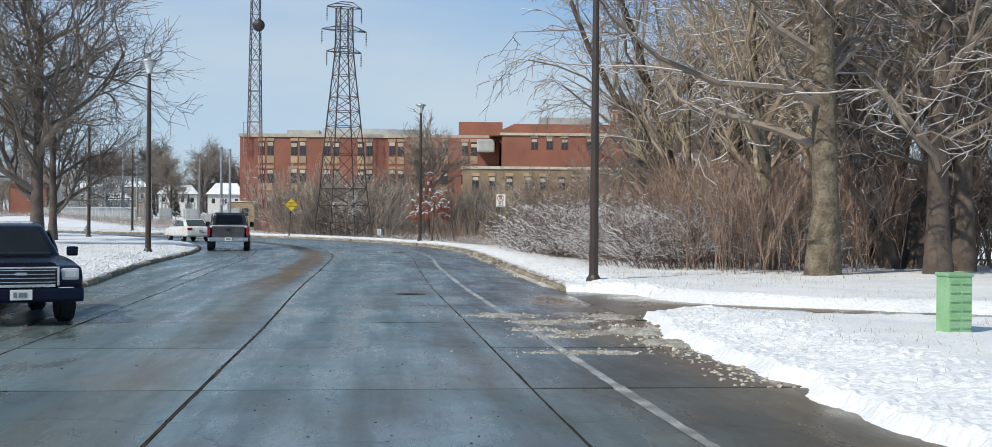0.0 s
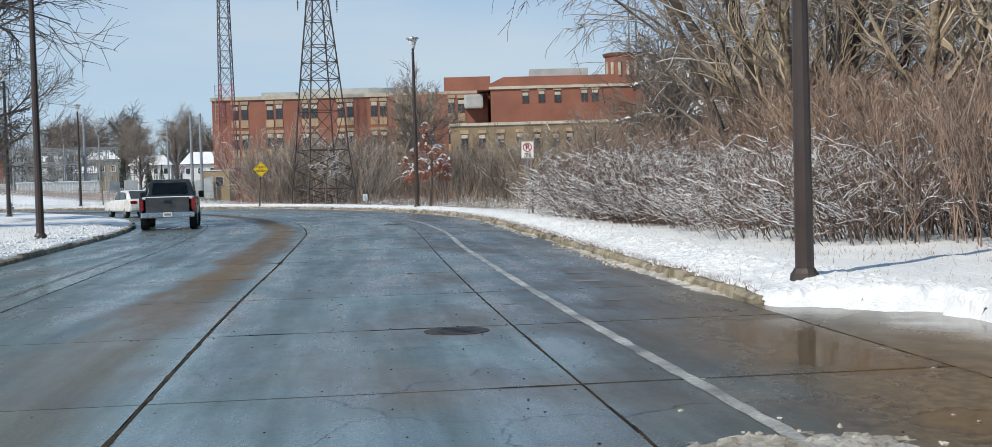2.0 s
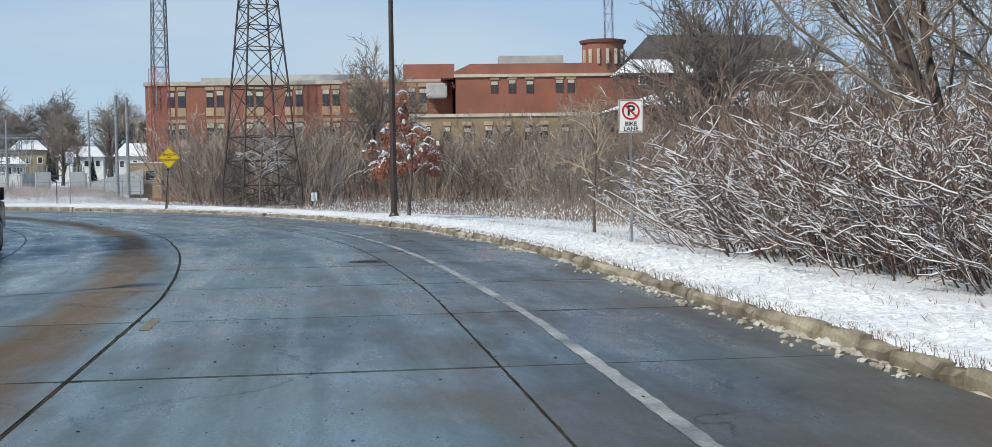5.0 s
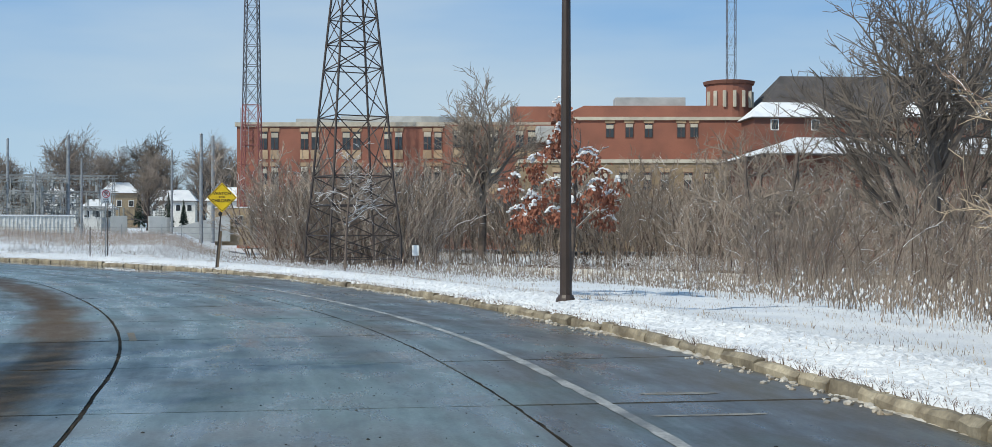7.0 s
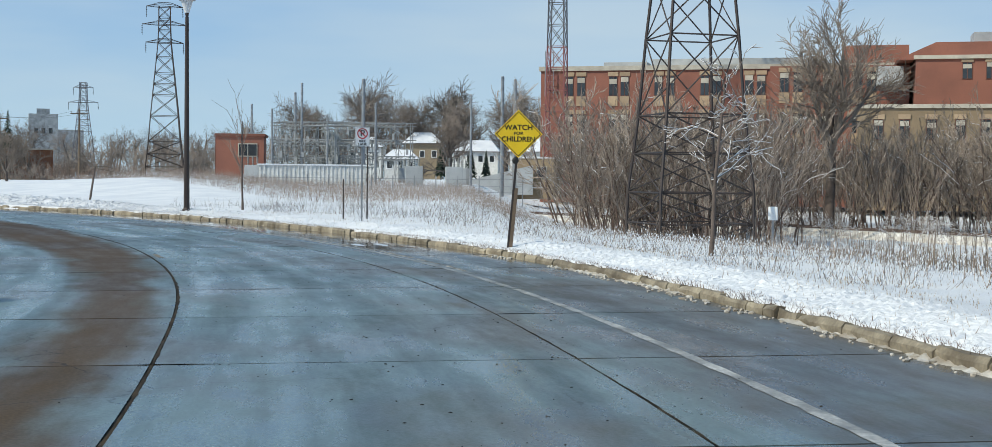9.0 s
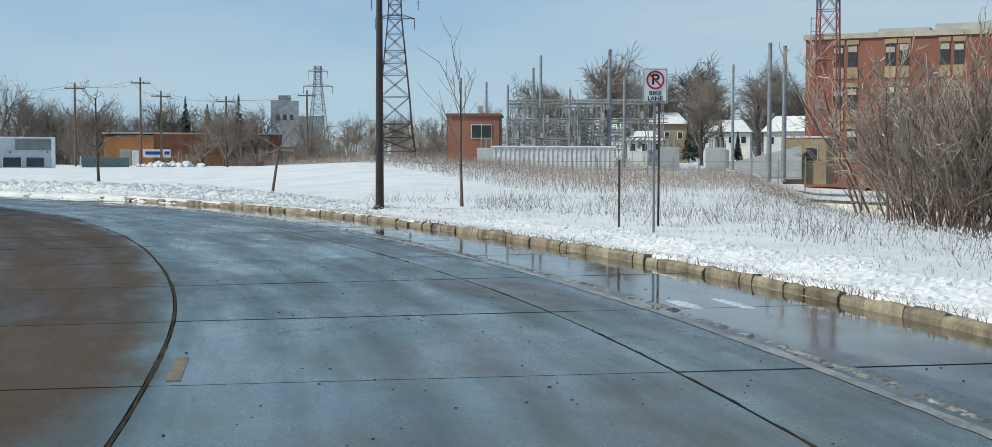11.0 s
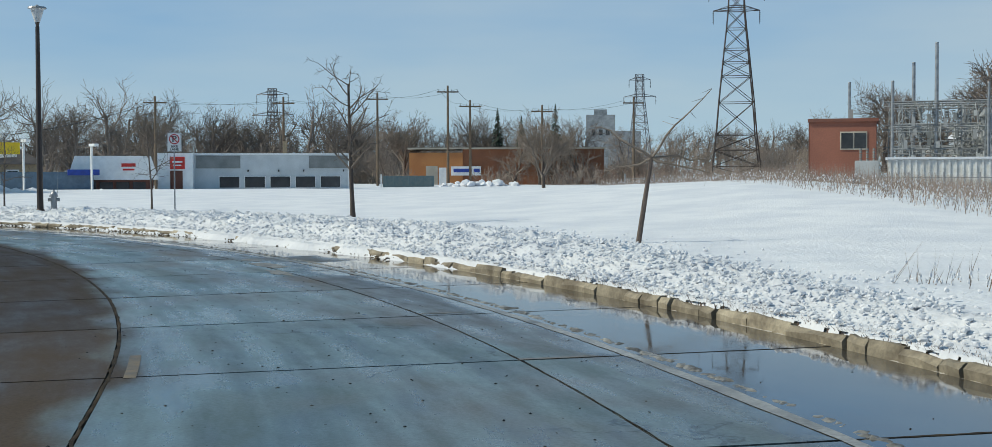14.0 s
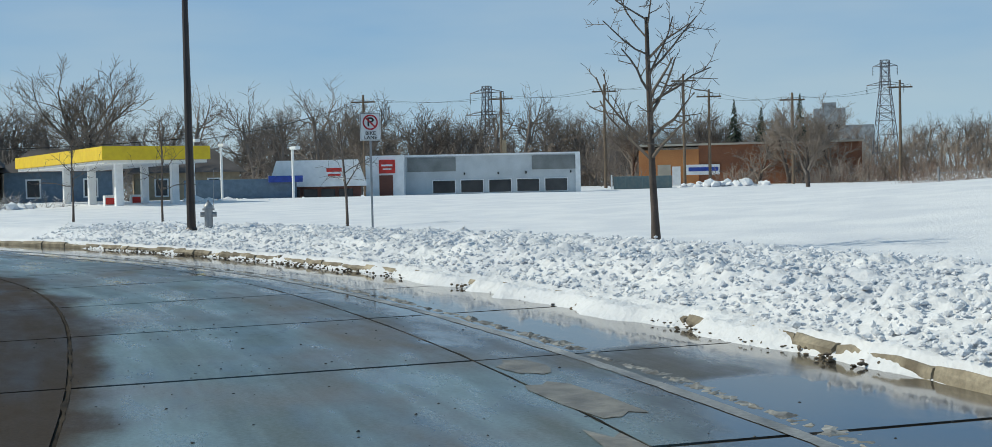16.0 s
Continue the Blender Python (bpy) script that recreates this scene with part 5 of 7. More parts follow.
blades("verge_grass", "dry grass tips showing through the snow", field(9000, 61, -6, 128, 0.25, 7, 0.03, 0.11, -0.1, 0.4), M["straw"], 62, "grass", 0.006, 0.5)
blades("verge_stems", "dark wet weed stems pricking through the snow", field(4000, 59, 31, 128, 0.3, 9, 0.03, 0.12, -0.05, 0.6), M["stem"], 58, "grass", 0.007, 0.6)
blades("kerb_fringe", "dark wet grass fringe behind the kerb", [(x, y, z - 0.02, h) for s, d, h in ((random.Random(i).uniform(30.3, 140), random.Random(i + 7000).uniform(0.1, 0.28), random.Random(i + 77).uniform(0.03, 0.085)) for i in range(13000)) for x, y in (K(s, d),) for z in (height(s, d, x, y),)], M["stem"], 60, "grass", 0.007, 0.9)
blades("park_grass", "dry grass tips showing through park snow", [(x, y, z, h) for s, d, h in ((random.Random(i).uniform(0, 62), random.Random(i + 9000).uniform(0.3, 9), random.Random(i + 99).uniform(0.05, 0.13)) for i in range(5000)) for x, y in (K(s, lane("left_kerb", s) - d),) for z in (height(s, lane("left_kerb", s) - d, x, y),)], M["straw"], 63, "grass", 0.006, 0.5)
blades("roadside_weeds", "dry snow-tipped weed stalks beside the railway", field(6500, 64, 58, 112, 6.0, 24, 0.12, 1.1, 0.05), M["twig_grey"], 65, "weeds", 0.008, 0.2, 0.85)
blades("tall_weeds", "tall brown weed stalks with snow at their feet", field(4200, 68, 60, 104, 8.0, 25, 0.6, 1.7, 0.0, 0.2), M["twig"], 69, "weeds", 0.012, 0.1, 0.4)
blades("weed_stalks", "pale snow-covered weeds on the verge slope", field(10000, 66, 96, 136, 3.0, 30, 0.06, 0.55, 0.0, 0.5), M["twig_grey"], 67, "weeds", 0.008, 0.45, 1.0)


def reed_field():
    rnd = random.Random(71)
    out = []
    while len(out) < 24000:
        u, v = rnd.random(), rnd.random()
        x = -36 - 44 * u + 26 * v * (1 - u * 0.6)
        y = 136 + 44 * u + 40 * v
        s, d = SD(x, y)
        if d < 10 + 10 * u:
            continue
        out.append((x, y, height(s, d, x, y), rnd.uniform(0.35, 1.0)))
    return out


blades("reed_bed", "reddish dry reed bed along the edge of the snowy field", reed_field(), M["reed"], 72, "reeds", 0.009, 0.2, 0.55)


# ---- thickets ----
lib["sumac"] = dict(seed=81, tall=2.1, trunk_r=0.017, stems=11, base=1.2, fan=0.2, lean=(-0.3, -0.1), first=0.25, spread=0.75, levels=3, kids=(4, 3, 2), twig_r=0.0075, up=0.3, shrink=0.46, snow=0.68, sides=(4, 3, 3, 3), curve=0.42, bend=0.45)
lib["sumac2"] = dict(seed=82, tall=1.9, trunk_r=0.016, stems=12, base=1.3, fan=0.3, lean=(-0.2, -0.12), first=0.22, spread=0.85, levels=3, kids=(4, 3, 2), twig_r=0.0075, up=0.25, shrink=0.48, snow=0.66, sides=(4, 3, 3, 3), curve=0.45, bend=0.5)
lib["brush"] = dict(seed=83, tall=3.5, trunk_r=0.024, stems=14, base=1.5, fan=0.13, first=0.1, spread=0.5, levels=3, kids=(6, 4, 3), twig_r=0.009, up=0.4, shrink=0.4, snow=0.05, sides=(4, 3, 3, 3), curve=0.3, bend=0.6)
lib["brush2"] = dict(seed=84, tall=3.9, trunk_r=0.032, stems=10, base=1.3, fan=0.2, first=0.12, spread=0.65, levels=3, kids=(6, 4, 4), twig_r=0.009, up=0.35, shrink=0.45, snow=0.05, sides=(4, 3, 3, 3), curve=0.4, bend=0.6)
rnd = random.Random(90)
spots = {"sumac": [], "sumac2": []}
for i in range(160):
    s = rnd.uniform(37, 67)
    d = 3.2 + smooth(s, 58, 67) * 1.8 + 6.5 * rnd.random() ** 1.2
    x, y = K(s, d)
    spots[rnd.choice(("sumac", "sumac2"))].append((x, y, rnd.uniform(0.65, 0.98) * (1 + 0.3 * smooth(s, 44, 56))))
for key in spots:
    plant(key, spots[key], "snow-laden leafless sumac bush on the verge", M["stem"], M["stem"], "sumac_bush", "bush", "snowy thicket", turn=50)
spots = {"brush": [], "brush2": []}
for i in range(115):
    s = rnd.uniform(29, 78) if i < 70 else rnd.uniform(33, 64)
    d = rnd.uniform(8.5, 22) if i < 70 else rnd.uniform(8.0, 12.5)
    x, y = K(s, d)
    if y < 40 and x > 9.3:
        continue
    spots[rnd.choice(("brush", "brush2"))].append((x, y, rnd.uniform(0.7, 1.2)))
for x, y in ((7.2, 35.6), (6.6, 36.6), (7.6, 36.9), (6.4, 38.6), (7.5, 39.5), (9.6, 37.5), (10.4, 39), (8.2, 38.4)):
    spots["brush"].append((x, y, rnd.uniform(0.65, 0.9)))
for key in spots:
    plant(key, spots[key], "dense reddish leafless brush under the trees", M["twig_red"], M["twig_red"], "brush", "bush", "roadside wood")
spots = {"brush": [], "brush2": []}
for i in range(95):
    u = rnd.random()
    x, y = 34 - 60 * u + rnd.gauss(0, 2), 150 + 49 * u + rnd.uniform(2, 26)
    if rnd.random() < 0.25:
        x, y = -14 - rnd.random() * 12, 158 + rnd.random() * 22
    spots[rnd.choice(("brush", "brush2"))].append((x, y, rnd.uniform(1.6, 2.7), -2.3))
for i in range(40):
    x, y = rnd.uniform(2, 34), rnd.uniform(92, 132)
    spots[rnd.choice(("brush", "brush2"))].append((x, y, rnd.uniform(0.8, 1.3)))
for key in spots:
    plant(key, spots[key], "grey-brown leafless brush along the railway", M["stem"], M["twig_grey"], "brush", "bush", "railway brush")
lib["frost"] = dict(seed=85, tall=1.5, trunk_r=0.012, stems=11, base=0.8, fan=0.5, first=0.15, spread=0.8, levels=2, kids=(5, 4), twig_r=0.008, up=0.1, shrink=0.5, snow=0.95, sides=(3, 3, 3), curve=0.5, bend=0.7)
spots = []
for i in range(70):
    u = rnd.random()
    q_ = Vector((44, 131, 0)).lerp(Vector((-34, 203, 0)), u)
    o_ = rnd.choice((rnd.uniform(3, 8), rnd.uniform(-7, -3)))
    spots.append((q_.x - 0.68 * o_, q_.y - 0.73 * o_, rnd.uniform(0.7, 1.5), -2.3))
plant("frost", spots, "low bush white with snow beside the railway", M["stem"], M["twig_grey"], "snowy_bush", "bush", "snowy bushes by the railway")
plant("far", [(rnd.uniform(-30, 30), rnd.uniform(182, 236), rnd.uniform(0.7, 1.1), -2.2) for i in range(16)], "bare tree in front of the brick building", M["bark"], M["twig"], "bare_tree")
plant("far2", [(rnd.uniform(12, 48), rnd.uniform(130, 200), rnd.uniform(0.8, 1.2), -2.2) for i in range(12)], "slender bare tree by the railway", M["bark"], M["twig"], "bare_tree")

# ---- young street trees ----
lib["young"] = dict(seed=101, tall=4.2, trunk_r=0.05, first=0.35, spread=0.8, levels=3, kids=(12, 5, 3), twig_r=0.006, up=0.25, shrink=0.4, sides=(8, 4, 3, 3))
lib["young_snow"] = dict(seed=102, tall=4.4, trunk_r=0.06, first=0.35, spread=0.95, levels=3, kids=(11, 5, 3), twig_r=0.008, up=0.1, shrink=0.42, snow=0.9, sides=(8, 4, 3, 3), curve=0.5, bend=0.15)
lib["young_thin"] = dict(seed=103, tall=3.9, trunk_r=0.045, first=0.3, spread=0.6, levels=2, kids=(9, 4), twig_r=0.008, up=0.45, shrink=0.5, sides=(8, 4, 3), bend=0.12)
lib["young_wide"] = dict(seed=104, tall=3.6, trunk_r=0.05, first=0.4, spread=1.1, levels=3, kids=(9, 5, 3), twig_r=0.007, up=0.05, shrink=0.5, sides=(8, 4, 3, 3), curve=0.4, bend=0.12)
lib["tall_young"] = dict(seed=105, tall=5.2, trunk_r=0.09, first=0.36, spread=1.05, levels=3, kids=(16, 5, 4), twig_r=0.007, up=0.15, shrink=0.38, sides=(8, 4, 3, 3), bend=0.1)
plant("young_wide", ((0.76, 72.2, 0.9),), "thin young street tree with a few low branches", M["bark"], M["twig_tan"], "young_tree", group="young street trees")
plant("young_snow", ((-12.2, 104.4, 1.0),), "young street tree with snow along every branch", M["bark"], M["twig"], "young_tree", group="young street trees")
plant("young_thin", ((-32.7, 122.4, 1.05),), "young street tree with upright bare shoots", M["bark"], M["twig"], "young_tree", group="young street trees")
plant("tall_young", ((-57.7, 135.5, 0.85),), "bare young maple standing in smooth snow", M["bark"], M["twig_dark"], "young_tree", group="young street trees")
plant("young_wide", ((-75.1, 141.3, 0.95), (-81.1, 138.3, 0.85), (-94, 141, 1.0)), "bare young tree at the edge of the snowy field", M["bark"], M["twig_dark"], "young_tree", group="young street trees")

broken = thing("broken_tree", on_ground(-45.2, 131.1), "snapped young tree with its top hanging from a leaning trunk", "tree")
bm = bmesh.new()
rod(bm, (0, 0, -0.2), (0.1, 0.12, 0.8), 0.06, 0.052, 8)
rod(bm, (0.1, 0.12, 0.8), (0.2, 0.24, 1.75), 0.052, 0.04, 8)
part("trunk", bm, M["bark"], broken)
r2 = random.Random(7)
bm = bmesh.new()
top = Vector((0.2, 0.24, 1.72))
for dx, dy, dz, n in ((0.75, 0.35, 1.2, 7), (-0.95, -0.3, 0.55, 6), (0.9, 0.6, -0.35, 5), (-0.8, 0.3, 0.25, 5), (0.6, 0.5, 0.1, 6), (-0.5, -0.6, -0.2, 4)):
    p, w = top.copy(), Vector((dx, dy, dz)).normalized()
    L = Vector((dx, dy, dz)).length * 1.35
    for i in range(n):
        q = p + (w + Vector((r2.gauss(0, 0.2), r2.gauss(0, 0.2), r2.gauss(0, 0.2) - 0.03 * i))) * L / n
        rod(bm, p, q, 0.024 * (1 - i / n) + 0.007, 0.022 * (1 - (i + 1) / n) + 0.006)
        if i > 0:
            rod(bm, q, q + Vector((r2.gauss(0, 0.25), r2.gauss(0, 0.25), r2.gauss(0, 0.2))), 0.007, 0.003, 3)
        p = q
part("crown", bm, M["twig"], broken, "twisted bare branches")

red_spec = dict(seed=111, tall=4.3, trunk_r=0.075, first=0.42, spread=0.85, levels=2, kids=(15, 5), twig_r=0.01, up=0.2, shrink=0.36, snow=0.75, sides=(8, 4, 3), curve=0.3)
red_tree = tree_thing("oak_sapling", on_ground(-4.4, 88.2), "young oak holding russet leaves under clumps of snow", red_spec, M["bark"], M["twig"])
rr = random.Random(112)
lv, lf, cv = [], [], []
for k in range(56):
    if k < 7:
        c = Vector((rr.gauss(-0.02, 0.16), rr.gauss(0, 0.16), 4.0 + 0.13 * k))
    else:
        a = 2.4 * k
        z = rr.uniform(1.75, 3.7)
        rad = 1.5 * math.sqrt(max(0.08, 1 - ((z - 2.45) / 1.4) ** 2)) * rr.uniform(0.55, 1.0)
        c = Vector((math.cos(a) * rad - 0.12, math.sin(a) * rad, z))
    wide = rr.uniform(0.085, 0.15)
    for j in range(52):
        q = c + Vector((rr.gauss(0, wide), rr.gauss(0, wide), rr.gauss(-0.13, 0.1)))
        u = Vector((rr.gauss(0, 1), rr.gauss(0, 1), rr.gauss(0, 0.5))).normalized() * 0.042
        v = Vector((rr.gauss(0, 0.35), rr.gauss(0, 0.35), -1)).normalized() * 0.11
        o = len(lv)
        lv += [q - u * 0.3, q + u + v * 0.5, q + v, q - u + v * 0.5]
        lf.append((o, o + 1, o + 2, o + 3))
    if rr.random() < 0.85 and k != 5:
        turn_ = rr.uniform(0, 6.3)
        n_ = rr.randint(10, 17)
        for j in range(n_):
            f = j / (n_ - 1) - 0.5
            cv.append((c.x + math.cos(turn_) * f * wide * 4.4, c.y + math.sin(turn_) * f * wide * 4.4, c.z + 0.12 - 0.45 * f * f + rr.gauss(0, 0.012), rr.uniform(0.03, 0.05)))
part("leaves", mesh_of("leaves", lv, lf, M["leaf_dry"]), None, red_tree, "hanging russet dead leaves", "stuff")
clumps = lumps("snow_clumps", "clumps of snow on the leaves", cv, M["snow"], 113, "")
clumps.parent = red_tree

# ---- railway ----
rail_a, rail_b = Vector((52, 124, -2.25)), Vector((-60, 227, -2.25))
way = (rail_b - rail_a).normalized()
side = Vector((-way.y, way.x, 0))
railway = tagged(new("railway"), "railway line with rusty rails on low snowy ballast", "railway", "", "structure")
bm = bmesh.new()
vs = [rail_a + side * -2.2 + Vector((0, 0, -0.5)), rail_a + side * -1.3 + Vector((0, 0, 0.12)), rail_a + side * 1.3 + Vector((0, 0, 0.12)), rail_a + side * 2.2 + Vector((0, 0, -0.5))]
ve = [v + (rail_b - rail_a) for v in vs]
a = [bm.verts.new(v) for v in vs]
b = [bm.verts.new(v) for v in ve]
for i in range(3):
    bm.faces.new((a[i], b[i], b[i + 1], a[i + 1]))
bmesh.ops.recalc_face_normals(bm, faces=bm.faces)
part("ballast", bm, M["snow_dirty"], railway)
for o in (-0.72, 0.72):
    bm = bmesh.new()
    box(bm, 0, 0, 0.08, (rail_b - rail_a).length, 0.1, 0.17)
    bm.transform(Matrix.Translation((rail_a + rail_b) / 2 + side * o + Vector((0, 0, 0.14))) @ way.to_track_quat("X", "Z").to_matrix().to_4x4())
    part("rail", bm, M["rail"], railway)


# ---- vehicles ----
def wheel(parent, x, y, r, w=0.24, out=1):
    t = bmesh.new()
    cyl(t, 0, 0, -w / 2, w / 2, r, r, 24)
    bmesh.ops.bevel(t, geom=[e for e in t.edges if e.calc_face_angle(0) > 0.9], offset=0.03, segments=2, affect="EDGES")
    m = pose(x, y, r, 0, 90, 0)
    t.transform(m)
    tyre = part("wheel", t, M["rubber"], parent, "black tyre")
    rim = bmesh.new()
    cyl(rim, 0, 0, w / 2 - 0.02, w / 2 + 0.012, r * 0.62, r * 0.58, 18)
    for k in range(5):
        box(rim, 0, r * 0.3, w / 2 + 0.016, 0.07, r * 0.5, 0.02, m=pose(0, 0, 0, 0, 0, 72 * k))
    rim.transform(pose(x, y, r, 0, 90 * out, 0))
    part("rim", rim, M["galv"], tyre, "grey wheel rim")


def shell(profile, half, inset=0.0, z_in=9.0, bevel=0.05):
    """A body drawn across the car from its side outline (y, z); above z_in it narrows by the inset."""
    bm = bmesh.new()
    a = [bm.verts.new((-(half - (inset if z > z_in else 0)), y, z)) for y, z in profile]
    b = [bm.verts.new((half - (inset if z > z_in else 0), y, z)) for y, z in profile]
    n = len(a)
    bm.faces.new(a)
    bm.faces.new(b[::-1])
    for i in range(n):
        bm.faces.new((a[i], b[i], b[(i + 1) % n], a[(i + 1) % n]))
    bmesh.ops.recalc_face_normals(bm, faces=bm.faces)
    if bevel:
        bmesh.ops.bevel(bm, geom=[e for e in bm.edges if e.calc_face_angle(0) > 0.4], offset=bevel, segments=3, affect="EDGES", profile=0.6)
        for f in bm.faces:
            f.smooth = True
    return bm


def side_windows(parent, quads, half):
    for sx in (-1, 1):
        for q in quads:
            bm = bmesh.new()
            vs = [bm.verts.new((sx * (half - (z - q[0][1]) * 0.12 + 0.008), y, z)) for y, z in q]
            bm.faces.new(vs)
            bmesh.ops.recalc_face_normals(bm, faces=bm.faces)
            e = bmesh.ops.extrude_face_region(bm, geom=list(bm.faces))
            bmesh.ops.translate(bm, vec=(-sx * 0.03, 0, 0), verts=[v for v in e["geom"] if isinstance(v, bmesh.types.BMVert)])
            bmesh.ops.recalc_face_normals(bm, faces=bm.faces)
            part("side_window", bm, M["glass"], parent)


def slanted(y0, z0, y1, z1, w0, w1, thick=0.03, x=0.0):
    bm = bmesh.new()
    vs = [bm.verts.new(p) for p in ((x - w0, y0, z0), (x + w0, y0, z0), (x + w1, y1, z1), (x - w1, y1, z1))]
    bm.faces.new(vs)
    n = bm.faces[:] and Vector((0, z1 - z0, -(y1 - y0))).normalized()
    e = bmesh.ops.extrude_face_region(bm, geom=list(bm.faces))
    bmesh.ops.translate(bm, vec=n * thick, verts=[v for v in e["geom"] if isinstance(v, bmesh.types.BMVert)])
    bmesh.ops.recalc_face_normals(bm, faces=bm.faces)
    return bm


# the front of each vehicle looks along -y
suv = thing("suv", pose(-7.45, 19.9, 0, 0, 0, 28) @ Matrix.Diagonal((0.97, 0.97, 0.9, 1)), "dark navy sport utility vehicle with chrome grille on wet road", "car")
part("body", shell([(-0.86, 0.42), (-0.97, 0.6), (-0.97, 0.86), (-0.84, 1.0), (-0.2, 1.07), (0.6, 1.12), (3.7, 1.14), (3.85, 0.7), (3.8, 0.42)], 0.93, bevel=0.1), M["navy"], suv)
bm = bmesh.new()
prism(bm, [(-0.62, 1.0), (-0.5, 1.1), (0.5, 1.1), (0.62, 1.0)], -0.8, 0.62)
for v in bm.verts:
    v.co.z += 0.05 * smooth(v.co.y, -0.8, 0.5) - 0.05
bmesh.ops.bevel(bm, geom=list(bm.edges), offset=0.02, segments=2, affect="EDGES")
part("hood", bm, M["navy"], suv, "raised navy hood")
part("cabin", shell([(0.62, 1.08), (1.38, 1.64), (1.75, 1.72), (3.3, 1.7), (3.72, 1.08)], 0.87, 0.2, 1.3, 0.07), M["navy"], suv)
part("windscreen", slanted(0.7, 1.16, 1.33, 1.61, 0.72, 0.58, 0.02), M["tint"], suv)
for sx in (-1, 1):
    part("wiper", boxes((sx * 0.3, 0.66, 1.16, 0.5, 0.03, 0.03)), M["trim"], suv)
part("rear_window", slanted(3.69, 1.2, 3.44, 1.56, -0.7, -0.62, 0.02), M["glass"], suv)
side_windows(suv, ([(1.0, 1.18), (1.75, 1.18), (1.75, 1.56), (1.48, 1.56)], [(1.85, 1.18), (2.7, 1.18), (2.7, 1.54), (1.85, 1.54)], [(2.8, 1.18), (3.5, 1.18), (3.33, 1.54), (2.8, 1.54)]), 0.865)
grille = part("grille", boxes((0, -0.965, 0.83, 1.06, 0.06, 0.28), bevel=0.02), M["trim"], suv, "black grille with chrome bars")
for k in range(4):
    part("grille_bar", boxes((0, -1.0, 0.735 + 0.065 * k, 1.0, 0.03, 0.016), bevel=0.004), M["chrome"], grille)
part("grille_surround", boxes((0, -0.985, 0.975, 1.12, 0.04, 0.025), (0, -0.99, 0.675, 1.0, 0.05, 0.045), (-0.545, -0.985, 0.825, 0.03, 0.04, 0.3), (0.545, -0.985, 0.825, 0.03, 0.04, 0.3)), M["chrome"], suv)
part("emblem", boxes((0, -1.02, 0.87, 0.18, 0.02, 0.06), bevel=0.02), M["chrome"], suv)
for sx in (-1, 1):
    part("headlight", boxes((sx * 0.73, -0.93, 0.86, 0.27, 0.1, 0.2), bevel=0.05), M["lamp_clear"], suv, "clear headlight")
    part("fog_light", boxes((sx * 0.66, -0.985, 0.6, 0.24, 0.04, 0.09), bevel=0.02), M["lamp_clear"], suv)
    mr = part("mirror", boxes((sx * 1.03, 0.62, 1.2, 0.18, 0.12, 0.17), bevel=0.04), M["navy"], suv)
    part("wheel_arch", boxes((sx * 0.925, 0.0, 0.62, 0.05, 0.98, 0.46), (sx * 0.925, 2.85, 0.62, 0.05, 0.98, 0.46), bevel=0.03), M["trim"], suv)
part("bumper", boxes((0, -0.95, 0.52, 1.86, 0.16, 0.24), bevel=0.05), M["navy"], suv)
plate = part("number_plate", boxes((0, -1.04, 0.53, 0.32, 0.02, 0.17), bevel=0.005), M["white"], suv)
part("plate_mark", boxes((-0.09, -1.052, 0.53, 0.05, 0.008, 0.09), (0.02, -1.052, 0.53, 0.12, 0.008, 0.08)), M["block_dark"], plate)
part("roof_snow", boxes((0, 2.4, 1.68, 1.1, 1.6, 0.07), bevel=0.03), M["snow"], suv, "snow left on the roof")
part("dashboard_light", boxes((0.05, 0.45, 1.16, 1.2, 0.14, 0.03), bevel=0.01), M["trim"], suv)
for sx in (-1, 1):
    for y in (0.0, 2.85):
        wheel(suv, sx * 0.8, y, 0.38, 0.25, sx)

truck = thing("pickup_truck", pose(*K(68.5, -11.35), 0, 0, 0, along(68.5) + 180), "grey crew-cab pickup truck on the wet road", "truck")
part("body", shell([(-1.0, 0.5), (-1.02, 0.85), (-0.9, 1.08), (0.5, 1.16), (2.55, 1.16), (2.56, 0.5)], 0.98, bevel=0.06), M["car_grey"], truck)
part("cabin", shell([(0.45, 1.12), (1.15, 1.82), (1.4, 1.84), (2.3, 1.83), (2.55, 1.12)], 0.9, 0.2, 1.3, 0.06), M["car_grey"], truck)
part("bed", boxes((-0.93, 3.55, 0.86, 0.1, 2.0, 0.62), (0.93, 3.55, 0.86, 0.1, 2.0, 0.62), (0, 2.62, 0.86, 1.9, 0.08, 0.62), (0, 3.55, 0.6, 1.9, 2.0, 0.08), bevel=0.015), M["car_grey"], truck)
tail = part("tailgate", boxes((0, 4.53, 0.88, 1.52, 0.08, 0.6), bevel=0.02), M["car_grey"], truck)
part("handle", boxes((0, 4.58, 1.03, 0.26, 0.03, 0.1), bevel=0.01), M["black"], tail)
part("cargo_snow", boxes((0, 3.55, 1.15, 1.75, 1.85, 0.1), bevel=0.04), M["snow"], truck, "snow lying in the truck bed")
part("rear_window", slanted(2.53, 1.3, 2.42, 1.7, -0.66, -0.6, 0.02), M["tint"], truck)
part("windscreen", slanted(0.52, 1.18, 1.13, 1.78, 0.78, 0.68, 0.02), M["glass"], truck)
side_windows(truck, ([(0.85, 1.2), (1.55, 1.2), (1.55, 1.74), (1.25, 1.74)], [(1.65, 1.2), (2.4, 1.2), (2.32, 1.74), (1.65, 1.74)]), 0.905)
part("bumper", boxes((0, 4.62, 0.55, 1.86, 0.14, 0.2), bevel=0.03), M["chrome"], truck, "chrome rear bumper")
